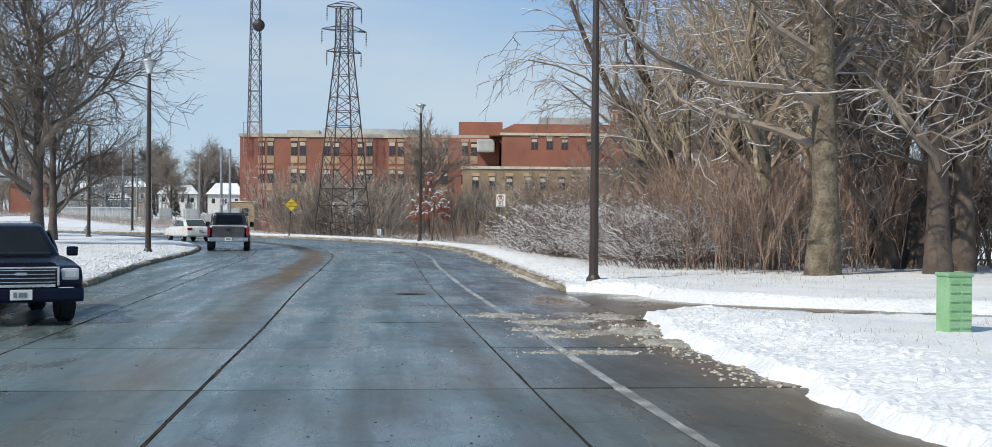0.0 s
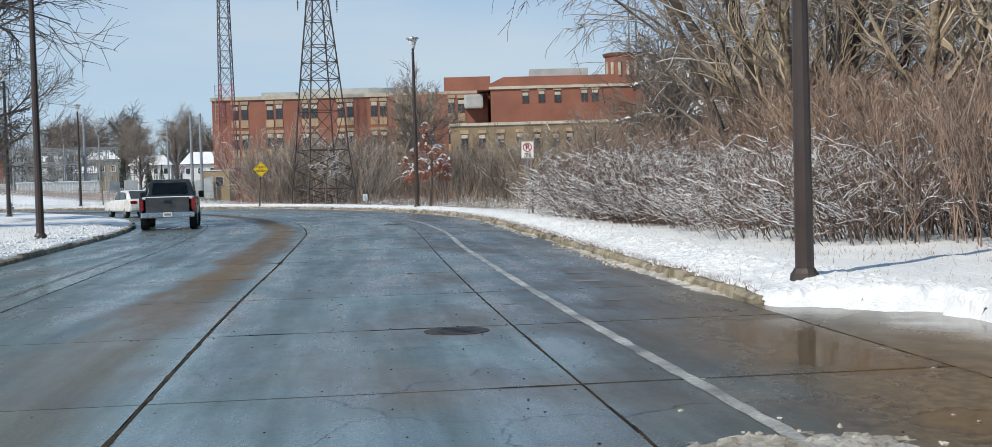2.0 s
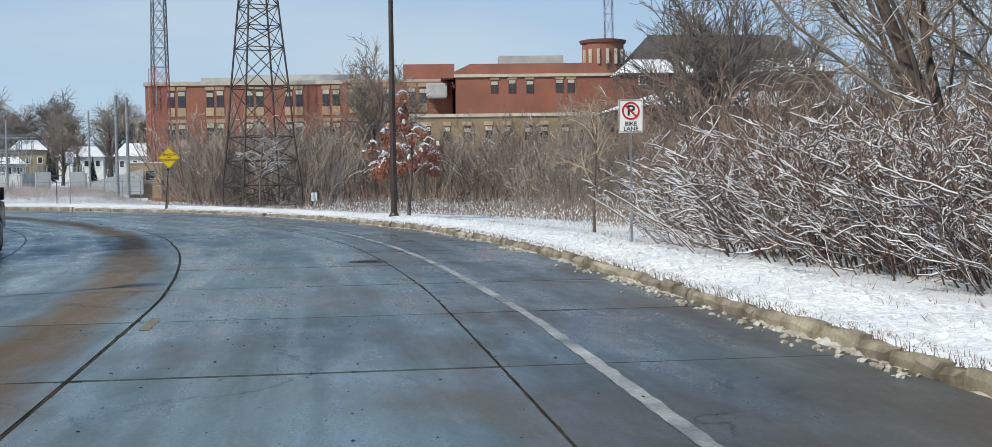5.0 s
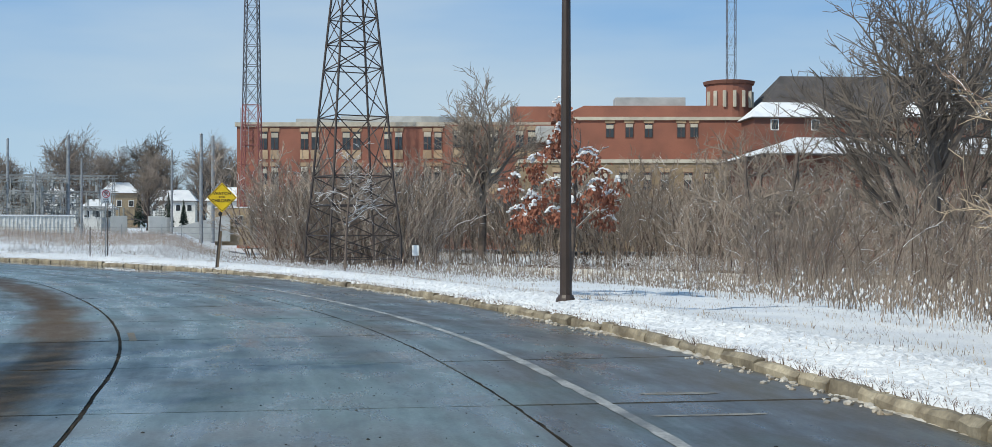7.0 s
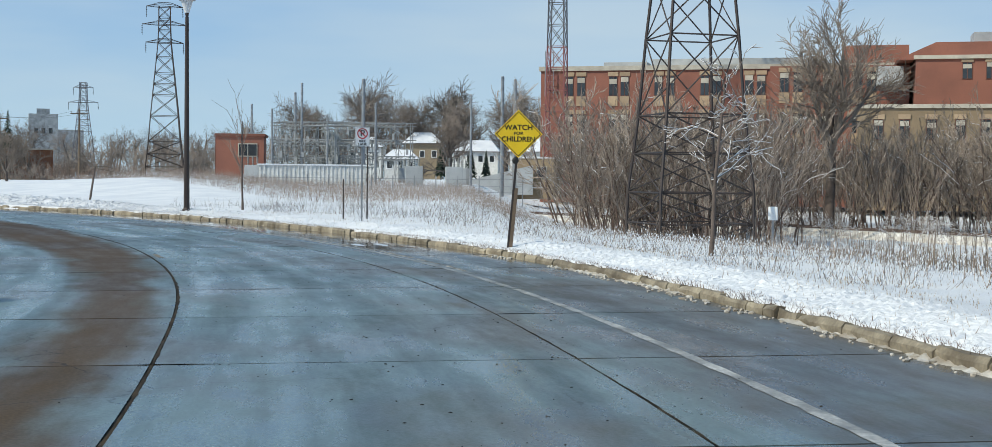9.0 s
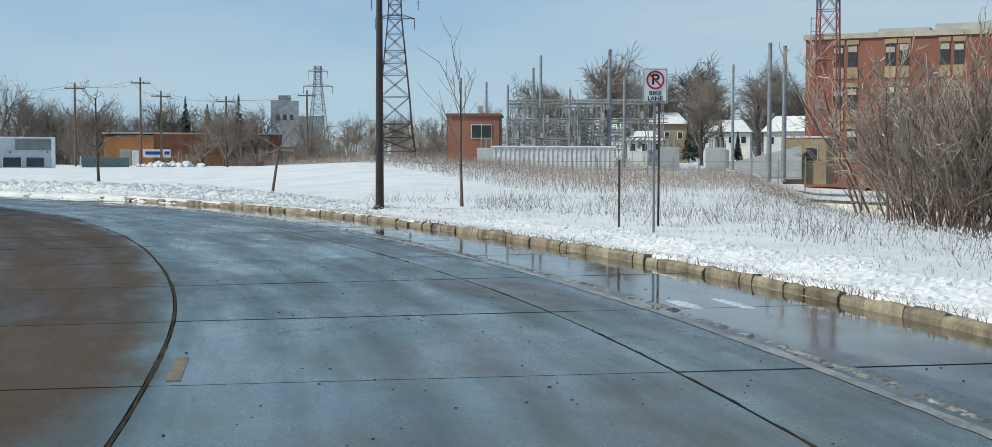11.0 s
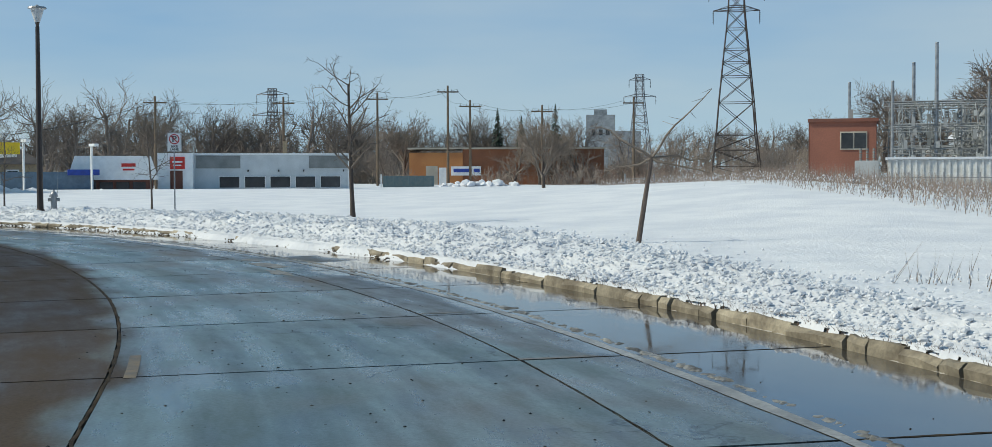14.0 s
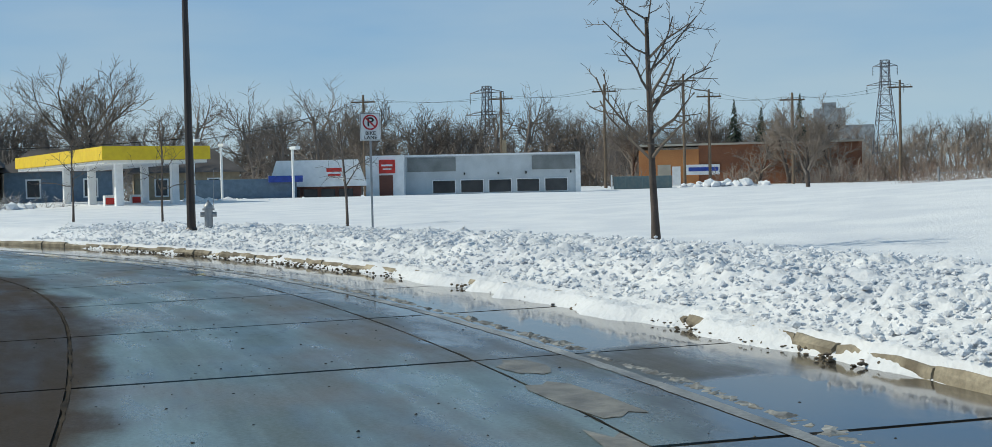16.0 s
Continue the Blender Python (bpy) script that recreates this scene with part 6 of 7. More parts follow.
pl_ = part("number_plate", boxes((0, 4.7, 0.57, 0.32, 0.02, 0.15)), M["white"], truck)
part("plate_mark", boxes((0, 4.714, 0.57, 0.22, 0.008, 0.07)), M["block_dark"], pl_)
for sx in (-1, 1):
    part("tail_light", boxes((sx * 0.9, 4.53, 0.92, 0.13, 0.1, 0.42), bevel=0.02), M["lamp_red"], truck, "red tail light")
    part("mirror", boxes((sx * 1.09, 0.8, 1.25, 0.2, 0.12, 0.26), bevel=0.03), M["trim"], truck)
    for y in (0.0, 3.55):
        wheel(truck, sx * 0.86, y, 0.41, 0.27, sx)

sedan = thing("sedan_car", pose(*K(93.0, -11.4), 0, 0, 0, along(100) + 180), "white saloon car by the kerb of a wet road", "car")
part("body", shell([(-0.9, 0.32), (-0.95, 0.55), (-0.75, 0.78), (0.3, 0.93), (3.1, 0.98), (3.65, 0.95), (3.72, 0.6), (3.65, 0.32)], 0.9, bevel=0.08), M["car_white"], sedan)
part("cabin", shell([(0.25, 0.9), (1.1, 1.38), (1.6, 1.45), (2.4, 1.42), (3.2, 0.95)], 0.8, 0.16, 1.1, 0.06), M["car_white"], sedan)
part("windscreen", slanted(0.34, 0.96, 1.08, 1.36, 0.68, 0.56, 0.02), M["glass"], sedan)
part("rear_window", slanted(3.12, 1.0, 2.45, 1.39, -0.66, -0.56, 0.02), M["glass"], sedan)
side_windows(sedan, ([(0.7, 0.96), (1.6, 0.96), (1.6, 1.36), (1.2, 1.34)], [(1.7, 0.96), (2.75, 0.98), (2.35, 1.34), (1.7, 1.36)]), 0.81)
part("bumper", boxes((0, 3.68, 0.48, 1.7, 0.12, 0.2), bevel=0.04), M["car_white"], sedan)
sp = part("number_plate", boxes((0, 3.75, 0.7, 0.32, 0.02, 0.15)), M["white"], sedan)
part("plate_mark", boxes((0, 3.764, 0.7, 0.22, 0.008, 0.07)), M["block_dark"], sp)
for sx in (-1, 1):
    part("tail_light", boxes((sx * 0.7, 3.66, 0.82, 0.32, 0.1, 0.16), bevel=0.03), M["lamp_red"], sedan, "red tail light")
    part("mirror", boxes((sx * 0.96, 0.75, 1.0, 0.16, 0.1, 0.12), bevel=0.03), M["car_white"], sedan)
    for y in (0.0, 2.7):
        wheel(sedan, sx * 0.78, y, 0.33, 0.21, sx)


# ---- substation ----
hut = thing("brick_hut", pose(-79.5, 219.3, 1.2, 0, 0, 22), "small red brick switch house with a flat roof", "hut")
part("wall", boxes((0, 0, 2.3, 5.6, 6.4, 5.8)), M["brick"], hut)
part("roof", boxes((0, 0, 5.3, 6.0, 6.8, 0.3), bevel=0.03), M["brick_dark"], hut)
for k in (-1.5, -0.5, 0.5, 1.5):
    part("pier", boxes((-2.85, k * 1.7, 2.3, 0.2, 0.35, 5.6)), M["brick_dark"], hut)
w = part("window", boxes((0.9, -3.22, 3.5, 2.3, 0.1, 1.6)), M["stone"], hut)
for k in (-0.55, 0.55):
    part("pane", boxes((0.9 + k, -3.28, 3.5, 0.98, 0.05, 1.35)), M["glass"], w)
part("vent_pipe", boxes((0.6, 0.4, 5.9, 0.35, 0.35, 1.0)), M["unit"], hut)

shed = thing("equipment_shed", pose(-60, 195, 0.6, 0, 0, 22), "low pale ribbed metal equipment shed in a substation", "shed")
part("wall", boxes((0, 0, 1.0, 10.5, 3.0, 2.2)), M["house"], shed)
for k in range(26):
    part("rib", boxes((-5.1 + 0.41 * k, -1.53, 1.0, 0.12, 0.06, 2.1)), M["house"], shed)
part("roof", boxes((0, 0, 2.16, 10.8, 3.3, 0.14), bevel=0.02), M["snow"], shed, "snow-covered flat roof")


def gantry(m, span_, tall, seed):
    t = thing("busbar_gantry", m, "galvanised steel busbar frame with insulators in a substation", "electrical frame", "busbar gantries")
    r = random.Random(seed)
    for x in (-span_ / 2, 0, span_ / 2):
        b = bmesh.new()
        for a, c in ((-0.2, -0.2), (0.2, -0.2), (0.2, 0.2), (-0.2, 0.2)):
            rod(b, (x + a, c, -0.5), (x + a * 0.6, c * 0.6, tall), 0.06)
        for i in range(int(tall / 0.8)):
            rod(b, (x - 0.2, -0.2, 0.8 * i), (x + 0.2, -0.2, 0.8 * i + 0.8), 0.035)
        part("post", b, M["steel"], t)
    for z in (tall, tall * 0.72, tall * 0.45):
        b = bmesh.new()
        for c in (-0.2, 0.2):
            rod(b, (-span_ / 2 - 0.6, c, z), (span_ / 2 + 0.6, c, z), 0.055)
            rod(b, (-span_ / 2 - 0.6, c, z - 0.4), (span_ / 2 + 0.6, c, z - 0.4), 0.045)
        for i in range(int(span_ / 0.6)):
            x = -span_ / 2 + 0.6 * i
            rod(b, (x, 0.2, z - 0.4), (x + 0.6, 0.2, z), 0.04)
        beam = part("beam", b, M["steel"], t)
        for i in range(7):
            x = -span_ / 2 + span_ * (i + r.random()) / 7
            b = bmesh.new()
            rod(b, (x, -0.3, z), (x + r.uniform(-0.4, 0.4), -0.3, max(0.2, z - tall * r.uniform(0.2, 0.5))), 0.035)
            box(b, x + r.uniform(-0.3, 0.3), -0.3, z - r.uniform(0.6, 1.6), 0.28, 0.28, r.uniform(0.4, 0.9))
            part("switch", b, M["block_dark"] if i % 2 else M["unit"], beam)
        for i in range(9):
            x = -span_ / 2 + span_ * (i + 0.5) / 9
            b = bmesh.new()
            for k in range(4):
                cyl(b, x, r.uniform(-0.3, 0.3), z - 0.55 - 0.22 * k, z - 0.42 - 0.22 * k, 0.17, 0.13, 7)
            part("insulator", b, M["block_dark"], beam)
    return t


gantry(pose(-69, 224, 0.8, 0, 0, 20), 15, 7.4, 1)
gantry(pose(-66.8, 212.5, 0.8, 0, 0, 20), 9, 6.6, 2)
gantry(pose(-66, 216, 0.8, 0, 0, 110), 12, 6.0, 4)
gantry(pose(-71, 226, 0.8, 0, 0, 110), 12, 6.6, 5)
gantry(pose(-68, 218.5, 0.8, 0, 0, 20), 11, 5.2, 6)
gantry(pose(-70, 231, 0.8, 0, 0, 20), 16, 7.8, 7)
for x, y, z0, z1, r in ((-68.5, 212, 0.5, 12.2, 0.16), (-62, 214.6, 0.5, 12.8, 0.22), (-46.7, 219.4, 0, 13.3, 0.22), (-45.3, 219.8, 0, 13.0, 0.22), (-50.2, 218.5, 0, 11.2, 0.14), (-71.6, 210.7, 0.5, 9.2, 0.14), (-57, 205, 0.4, 9.4, 0.13), (-60.5, 200, 0.4, 8, 0.1), (-78, 232, 0.5, 12.5, 0.18), (-88, 240, 0.5, 11.5, 0.16)):
    t = thing("substation_pole", pose(x, y, z0), "tall plain grey steel pole in a substation", "pole", "substation poles")
    b = bmesh.new()
    cyl(b, 0, 0, -0.5, z1 - z0, r * 1.2, r * 0.85, 10)
    part("shaft", b, M["galv"], t)
    b = bmesh.new()
    cyl(b, 0, 0, z1 - z0, z1 - z0 + 0.1, r, r * 0.7, 10)
    part("cap", b, M["galv"], t)
rs = random.Random(140)
for i in range(9):
    x, y = rs.uniform(-72, -46), rs.uniform(200, 230)
    t = thing("transformer", pose(x, y, 0.6, 0, 0, 20), "grey transformer tank with bushings in a substation", "transformer", "transformers")
    part("tank", boxes((0, 0, 1.1, 1.8, 1.3, 2.2), bevel=0.05), M["unit"], t)
    for k in range(3):
        b = bmesh.new()
        for j in range(5):
            cyl(b, -0.5 + 0.5 * k, 0, 2.2 + 0.2 * j, 2.36 + 0.2 * j, 0.12, 0.08, 8)
        part("bushing", b, M["block_dark"], t)
fence = thing("chain_fence", pose(-40, 180, 0, 0, 0, 0), "low wire fence with steel posts around the substation", "fence")
for i in range(22):
    x, y = -24 + 1.9 * i - 12, 0.9 * i * 0.4 - 2
    part("post", boxes((x, y, 0.5, 0.08, 0.08, 2.6)), M["galv"], fence)
for z in (0.35, 0.9, 1.5):
    b = bmesh.new()
    rod(b, (-36, -2, z), (3.9, 5.56, z), 0.02)
    part("wire", b, M["galv"], fence)
ramp = thing("concrete_wall", pose(-52.5, 238.5, 0, 0, 0, 14), "low grey concrete ramp wall by the railway", "wall")
b = bmesh.new()
prism(b, [(-5, -0.5), (5, -0.5), (5, 3.4), (-5, 0.9)], -0.3, 0.3)
part("slab_wall", b, M["unit"], ramp)
annex = thing("tan_annex", pose(-47.5, 243, -1, 0, 0, 0), "small tan brick annex with a dark window by the mast", "building")
part("wall", boxes((0, 0, 2.6, 5, 5, 5.4)), M["brick_tan"], annex)
part("roof_edge", boxes((0, 0, 5.36, 5.3, 5.3, 0.14), bevel=0.02), M["snow"], annex, "snow along the flat roof")
wn_ = part("window", boxes((0.8, -2.53, 3.4, 1.5, 0.1, 1.7)), M["stone"], annex)
part("pane", boxes((0.8, -2.59, 3.4, 1.3, 0.05, 1.5)), M["glass"], wn_)

# ---- houses beyond the substation ----
hip_house("house", pose(-100, 355, 3.2, 0, 0, 15), 8, 8, 6.0, 2.6, M["house_tan"], M["shingle"], "old tan house with a snowy hipped roof and cupola", windows=3)
hip_house("house", pose(-86, 350, 3.5, 0, 0, 10), 10, 7, 3.8, 2.6, M["house"], M["shingle"], "pale sided house with a snow-covered roof", windows=4)
hip_house("house", pose(-112, 350, 3.2, 0, 0, 15), 7.5, 7, 5, 2.4, M["house"], M["shingle"], "white house with a snow-covered roof", windows=3)
hip_house("house", pose(-72, 345, 3, 0, 0, 5), 9, 7, 4.2, 3.2, M["house"], M["shingle"], "white gabled house under fresh snow", windows=3)
hip_house("house", pose(-95, 325, 2.4, 0, 0, 15), 6.5, 6, 2.8, 2.0, M["house"], M["shingle"], "small white house with snow on its roof", windows=3)


def spruce(x, y, z, h):
    t = thing("spruce_tree", pose(x, y, z - 1.0), "dark spruce tree dusted with snow", "tree", "spruces")
    b = bmesh.new()
    cyl(b, 0, 0, -0.3, h * 0.9, 0.16, 0.03, 6)
    part("trunk", b, M["bark"], t)
    r = random.Random(int(x * 7 + y))
    vs, fs = [], []
    for i in range(420):
        f = r.random() ** 0.7
        zz = h * (0.08 + 0.92 * f)
        rad = h * 0.24 * (1 - f) + 0.05
        a = r.uniform(0, 6.3)
        o = len(vs)
        dx, dy = math.cos(a), math.sin(a)
        w_ = 0.1 + 0.16 * (1 - f)
        vs += [(dx * 0.05, dy * 0.05, zz), (dx * rad * 0.6 - dy * w_, dy * rad * 0.6 + dx * w_, zz - rad * 0.25), (dx * rad, dy * rad, zz - rad * 0.5), (dx * rad * 0.6 + dy * w_, dy * rad * 0.6 - dx * w_, zz - rad * 0.25)]
        fs.append((o, o + 1, o + 2, o + 3))
    part("crown", mesh_of("crown", vs, fs, M["needle"]), None, t)


for x, y, z, h in ((-88, 330, 2.5, 8), (-82.5, 333, 2.5, 7.5), (-80, 336, 2.5, 6), (-140, 245, 1, 11), (-137.5, 247, 1, 10), (-134, 250, 1, 11.5)):
    spruce(x, y, z, h)

# ---- shops beyond the field ----
garage = thing("garage_building", pose(-122.6, 189.7, -1.0, 0, 0, 48.5), "low grey block garage with five dark window openings", "building")
part("wall", boxes((0, 3, 1.9, 14.4, 6, 5.8)), M["block"], garage)
part("parapet", boxes((0, 3, 4.85, 14.7, 6.3, 0.14)), M["white"], garage, "white roof edging")
for x, w_ in ((-4.9, 4.0), (5.2, 3.6)):
    part("dark_panel", boxes((x, -0.03, 4.1, w_, 0.1, 1.15)), M["block_dark"], garage)
for i in range(5):
    x = -3.9 + 2.32 * i
    o_ = part("door_opening", boxes((x, -0.02, 2.25, 1.95, 0.12, 1.15)), M["white"], garage)
    part("pane", boxes((x, -0.09, 2.25, 1.8, 0.05, 1.0)), M["glass"], o_)
for x in (-2.2, 0.6, 2.9, 6.6):
    part("wall_lamp", boxes((x, -0.1, 3.3, 0.12, 0.16, 0.2), bevel=0.02), M["black"], garage)
part("chimney", boxes((1.2, 2.5, 5.5, 0.35, 0.35, 1.2)), M["house_tan"], garage)
part("pilaster", boxes((7.2, -0.08, 2.2, 0.4, 0.2, 5.4)), M["white"], garage)
front = thing("white_shop_front", pose(-126.9, 182.0, -1.0, 0, 0, 48.5), "white shop front block with a red door sign", "building")
part("wall", boxes((0, 2.2, 1.95, 3.1, 5, 5.9)), M["white"], front)
part("door", boxes((0.1, -0.32, 2.1, 1.1, 0.1, 2.4)), M["brick_dark"], front)
part("sign_board", boxes((0.2, -0.36, 4.0, 1.3, 0.12, 1.1), bevel=0.03), M["red"], front, "red sign board")
part("sign_mark", boxes((0.2, -0.44, 4.1, 0.9, 0.03, 0.14), (0.2, -0.44, 3.8, 0.7, 0.03, 0.1)), M["white"], front)
diner = thing("mansard_shop", pose(-128.6, 176.6, -1.0, 0, 0, 55), "brick shop with a snowy white sloping mansard roof", "building")
part("wall", boxes((0, 3, 1.0, 6.8, 6, 3.2)), M["brick_dark"], diner)
b = bmesh.new()
prism(b, [(-3.9, 2.5), (3.9, 2.5), (3.2, 4.6), (-3.2, 4.6)], -0.5, 6.5)
part("roof", b, M["white"], diner, "white mansard roof")
for k in (-2, -0.6, 0.8, 2.2):
    part("pane", boxes((k, -0.04, 1.8, 1.1, 0.08, 1.0)), M["glass"], diner)
sg = part("sign_board", boxes((1.3, -0.6, 3.7, 1.6, 0.12, 1.2), bevel=0.02), M["white"], diner, "white shop sign with red marks")
part("sign_mark", boxes((1.3, -0.68, 3.8, 1.2, 0.03, 0.3), (1.3, -0.68, 3.4, 1.0, 0.03, 0.16)), M["red"], sg)
orange = thing("orange_building", pose(-127, 231, -0.5, 0, 0, 39), "low orange and rust brick warehouse behind bare trees", "building")
part("wall", boxes((-8.8, 4, 2.2, 6.4, 8, 5.8)), M["orange"], orange, "tan end bay")
part("wall", boxes((2.9, 4.2, 2.4, 17, 8, 6.2)), M["rust_brick"], orange, "rust-coloured brick wall")
part("roof_edge", boxes((-0.3, 4.1, 5.6, 23.8, 8.4, 0.2)), M["stone"], orange)
part("sign_board", boxes((-5.2, -0.06, 2.9, 3.6, 0.12, 1.1)), M["white"], orange, "white company sign")
part("sign_mark", boxes((-5.6, -0.14, 2.95, 2.2, 0.03, 0.42), (-3.9, -0.14, 2.95, 0.7, 0.03, 0.42)), M["blue"], orange)
part("door", boxes((-9.3, -0.05, 2.0, 1.4, 0.1, 3.0)), M["stone"], orange)
part("door", boxes((-8.0, -0.05, 2.0, 0.9, 0.1, 2.6)), M["white"], orange)
skip = thing("skip", pose(-120.4, 206, -0.4, 0, 0, 42), "teal steel rubbish skip at the field's edge", "skip")
part("body", boxes((0, 0, 1.2, 5.2, 2.0, 2.0), bevel=0.05), M["teal"], skip)
for k in range(7):
    part("rib", boxes((-2.3 + 0.76 * k, -1.03, 1.2, 0.1, 0.08, 1.9)), M["teal"], skip)
part("end_frame", boxes((-2.75, -1.02, 1.5, 0.14, 0.1, 1.7)), M["white"], skip)

canopy = thing("fuel_canopy", pose(-113.2, 151.5, -0.6, 0, 0, 79), "yellow and white filling station canopy on square columns", "canopy")
part("fascia", boxes((3.0, 12.5, 4.3, 6.4, 25.4, 0.8), bevel=0.02), M["canopy"], canopy, "yellow canopy fascia")
part("soffit", boxes((3.0, 12.5, 3.8, 6.1, 25, 0.18)), M["white"], canopy)
for x, y in ((1.4, 2.5), (4.8, 2.5), (1.4, 9), (4.8, 9), (1.4, 16), (4.8, 16)):
    part("column", boxes((x, y, 1.7, 0.45, 0.45, 4.4), bevel=0.03), M["white"], canopy, "white square column")
for x, y in ((1.4, 4.5), (4.8, 11)):
    p_ = thing("fuel_pump", canopy.matrix_basis @ pose(x, y, 0.2), "white and red fuel pump under a canopy", "fuel pump", "fuel pumps")
    part("cabinet", boxes((0, 0, 0.8, 0.8, 0.5, 1.7), bevel=0.04), M["white"], p_)
    part("band", boxes((0, -0.26, 1.3, 0.7, 0.04, 0.4)), M["red"], p_)
hip_house("house", pose(-150, 165, -0.4, 0, 0, 65), 9, 8, 3.6, 2.0, M["house_blue"], M["shingle"], "blue-grey gabled house behind the filling station", windows=2, snow_top=False)
hip_house("house", pose(-149, 176, -0.4, 0, 0, 65), 9, 8, 3.4, 2.2, M["house_tan"], M["shingle"], "tan gabled house behind the filling station", windows=2, snow_top=False)
hip_house("house", pose(-152, 156, -0.4, 0, 0, 65), 8, 8, 4.0, 2.6, M["house_tan"], M["shingle"], "tan house half hidden by trees", windows=2, snow_top=False)
stall = thing("blue_stall", pose(-131, 171, -0.6, 0, 0, 60), "dark blue sheeted stall with a bright blue awning", "stall")
part("sheet", boxes((0, 0, 1.4, 8.5, 3, 2.8), bevel=0.05), M["house_blue"], stall)
part("awning", boxes((3.4, -1.7, 2.75, 2.6, 0.8, 0.5), bevel=0.05), M["blue"], stall)
for x, y, h in ((-121.4, 169.6, 4.9), (-126.5, 164.5, 5.6), (-129.5, 168.5, 5.4)):
    t = thing("lot_light", pose(x, y, -0.6), "thin pale lot light on a white pole", "street lamp", "lot lights")
    part("pole", boxes((0, 0, h / 2 - 0.2, 0.14, 0.14, h + 0.4)), M["white"], t)
    part("head", boxes((0.3, 0, h, 0.8, 0.4, 0.22), bevel=0.04), M["white"], t)

# ---- poles and wires ----
utility = []
for x, y, z1 in ((-125.2, 217.7, 11.8), (-131, 212.5, 11.0), (-123.4, 219.4, 10.2), (-117, 224.2, 9.6), (-110, 232, 10.6), (-138, 205, 10.5), (-146, 194, 10.4)):
    t = thing("utility_pole", pose(x, y, -0.5, 0, 0, 45), "weathered wooden utility pole with a crossarm", "utility pole", "utility poles")
    b = bmesh.new()
    cyl(b, 0, 0, -0.3, z1 + 0.5, 0.17, 0.11, 8)
    part("shaft", b, M["wood"], t)
    part("crossarm", boxes((0, 0, z1 - 0.2, 2.4, 0.12, 0.14), bevel=0.01), M["wood"], t)
    for k in (-1.05, -0.4, 0.4, 1.05):
        b = bmesh.new()
        cyl(b, k, 0, z1 - 0.13, z1 + 0.08, 0.05, 0.03, 6)
        part("insulator", b, M["unit"], t)
    utility.append(Vector((x, y, z1 - 0.5)))


def cable(a, b_, sag, r, label):
    a, b_ = Vector(a), Vector(b_)
    pts = [a.lerp(b_, i / 14) - Vector((0, 0, sag * 4 * (i / 14) * (1 - i / 14))) for i in range(15)]
    bm = bmesh.new()
    tube(bm, pts, r, 4)
    me = bpy.data.meshes.new("overhead_wire")
    bm.to_mesh(me)
    bm.free()
    me.materials.append(M["black"])
    tagged(new("overhead_wire", me), label, "wire", "overhead wires")


order = sorted(utility, key=lambda v: v.x)
for a, b_ in zip(order, order[1:]):
    for k in (-0.7, 0.7):
        cable(a + Vector((k, k, 0.1)), b_ + Vector((k, k, 0.1)), 0.5, 0.014, "sagging black overhead wire between wooden poles")
cable((-126.5, 164.5, 5.0), (-146, 194, 9.8), 0.4, 0.035, "grey cable from the lot light to a pole")
cable((-126.5, 164.5, 5.2), (-160, 150, 5.5), 0.4, 0.035, "grey cable across the filling station lot")
mill = thing("grain_mill", pose(-258, 449, 0, 0, 0, 35), "far grey concrete mill above the trees", "building")
part("tower", boxes((-3, 0, 10.5, 9, 9, 21)), M["steel"], mill)
part("wing", boxes((5, 0, 8, 9, 8, 16)), M["steel"], mill)
part("roof_hut", boxes((-3, 0, 21.8, 4, 4, 2)), M["steel"], mill)
for k in range(3):
    part("pane", boxes((-5.2 + 2.2 * k, -4.53, 15.5, 1.2, 0.08, 1.8)), M["glass"], mill)

# ---- far woods ----
rw = random.Random(150)
rows = []
for i in range(70):
    a = i / 69
    rows.append((-60 - 130 * a + rw.gauss(0, 5), 395 - 30 * a + rw.gauss(0, 8), rw.uniform(1.2, 1.7) * (1 - 0.4 * a), 2.6))
for i in range(130):
    a = i / 129
    rows.append((-199 + 30 * a + rw.gauss(0, 6), 140 + 165 * a + rw.gauss(0, 4), rw.uniform(0.9, 1.35), -1))
for i in range(18):
    a = i / 17
    rows.append((-160 + 60 * a + rw.gauss(0, 3), 228 + 40 * a + rw.gauss(0, 4), rw.uniform(0.5, 0.75) - 0.2 * a, 0))
for i in range(12):
    rows.append((-112 - 22 * rw.random(), 265 + 50 * rw.random(), rw.uniform(0.4, 0.6), 0))
half = len(rows) // 2
rw.shuffle(rows)
plant("far", rows[:half], "bare tree in a distant grey wood", M["twig_wood"], M["twig_wood"], "far_tree", group="far wood")
plant("far2", rows[half:], "slender bare tree in a distant grey wood", M["twig_wood"], M["twig_wood"], "far_tree", group="far wood")
plant("round", ((-150, 167.3, 1.25, -0.5), (-152.7, 198.3, 0.95, 0), (-139.5, 226, 0.9, 0), (-98, 199, 0.7, -0.3)), "broad bare tree standing above the shops", M["bark"], M["twig"], "bare_tree")
brush_rows = [(-128 - 30 * rw.random() + 60 * u, 210 + 44 * u + rw.uniform(-2, 12), rw.uniform(0.6, 1.0), -0.4) for u in (rw.random() for _ in range(40))]
brush_rows += [(-190 + 34 * u + rw.gauss(0, 3), 143 + 160 * u + rw.gauss(0, 3), rw.uniform(1.3, 2.2), -1.4) for u in (rw.random() for _ in range(120))]
brush_rows += [(-60 - 130 * u + rw.gauss(0, 5), 388 - 30 * u + rw.gauss(0, 5), rw.uniform(1.6, 2.4), 1.7) for u in (rw.random() for _ in range(40))]


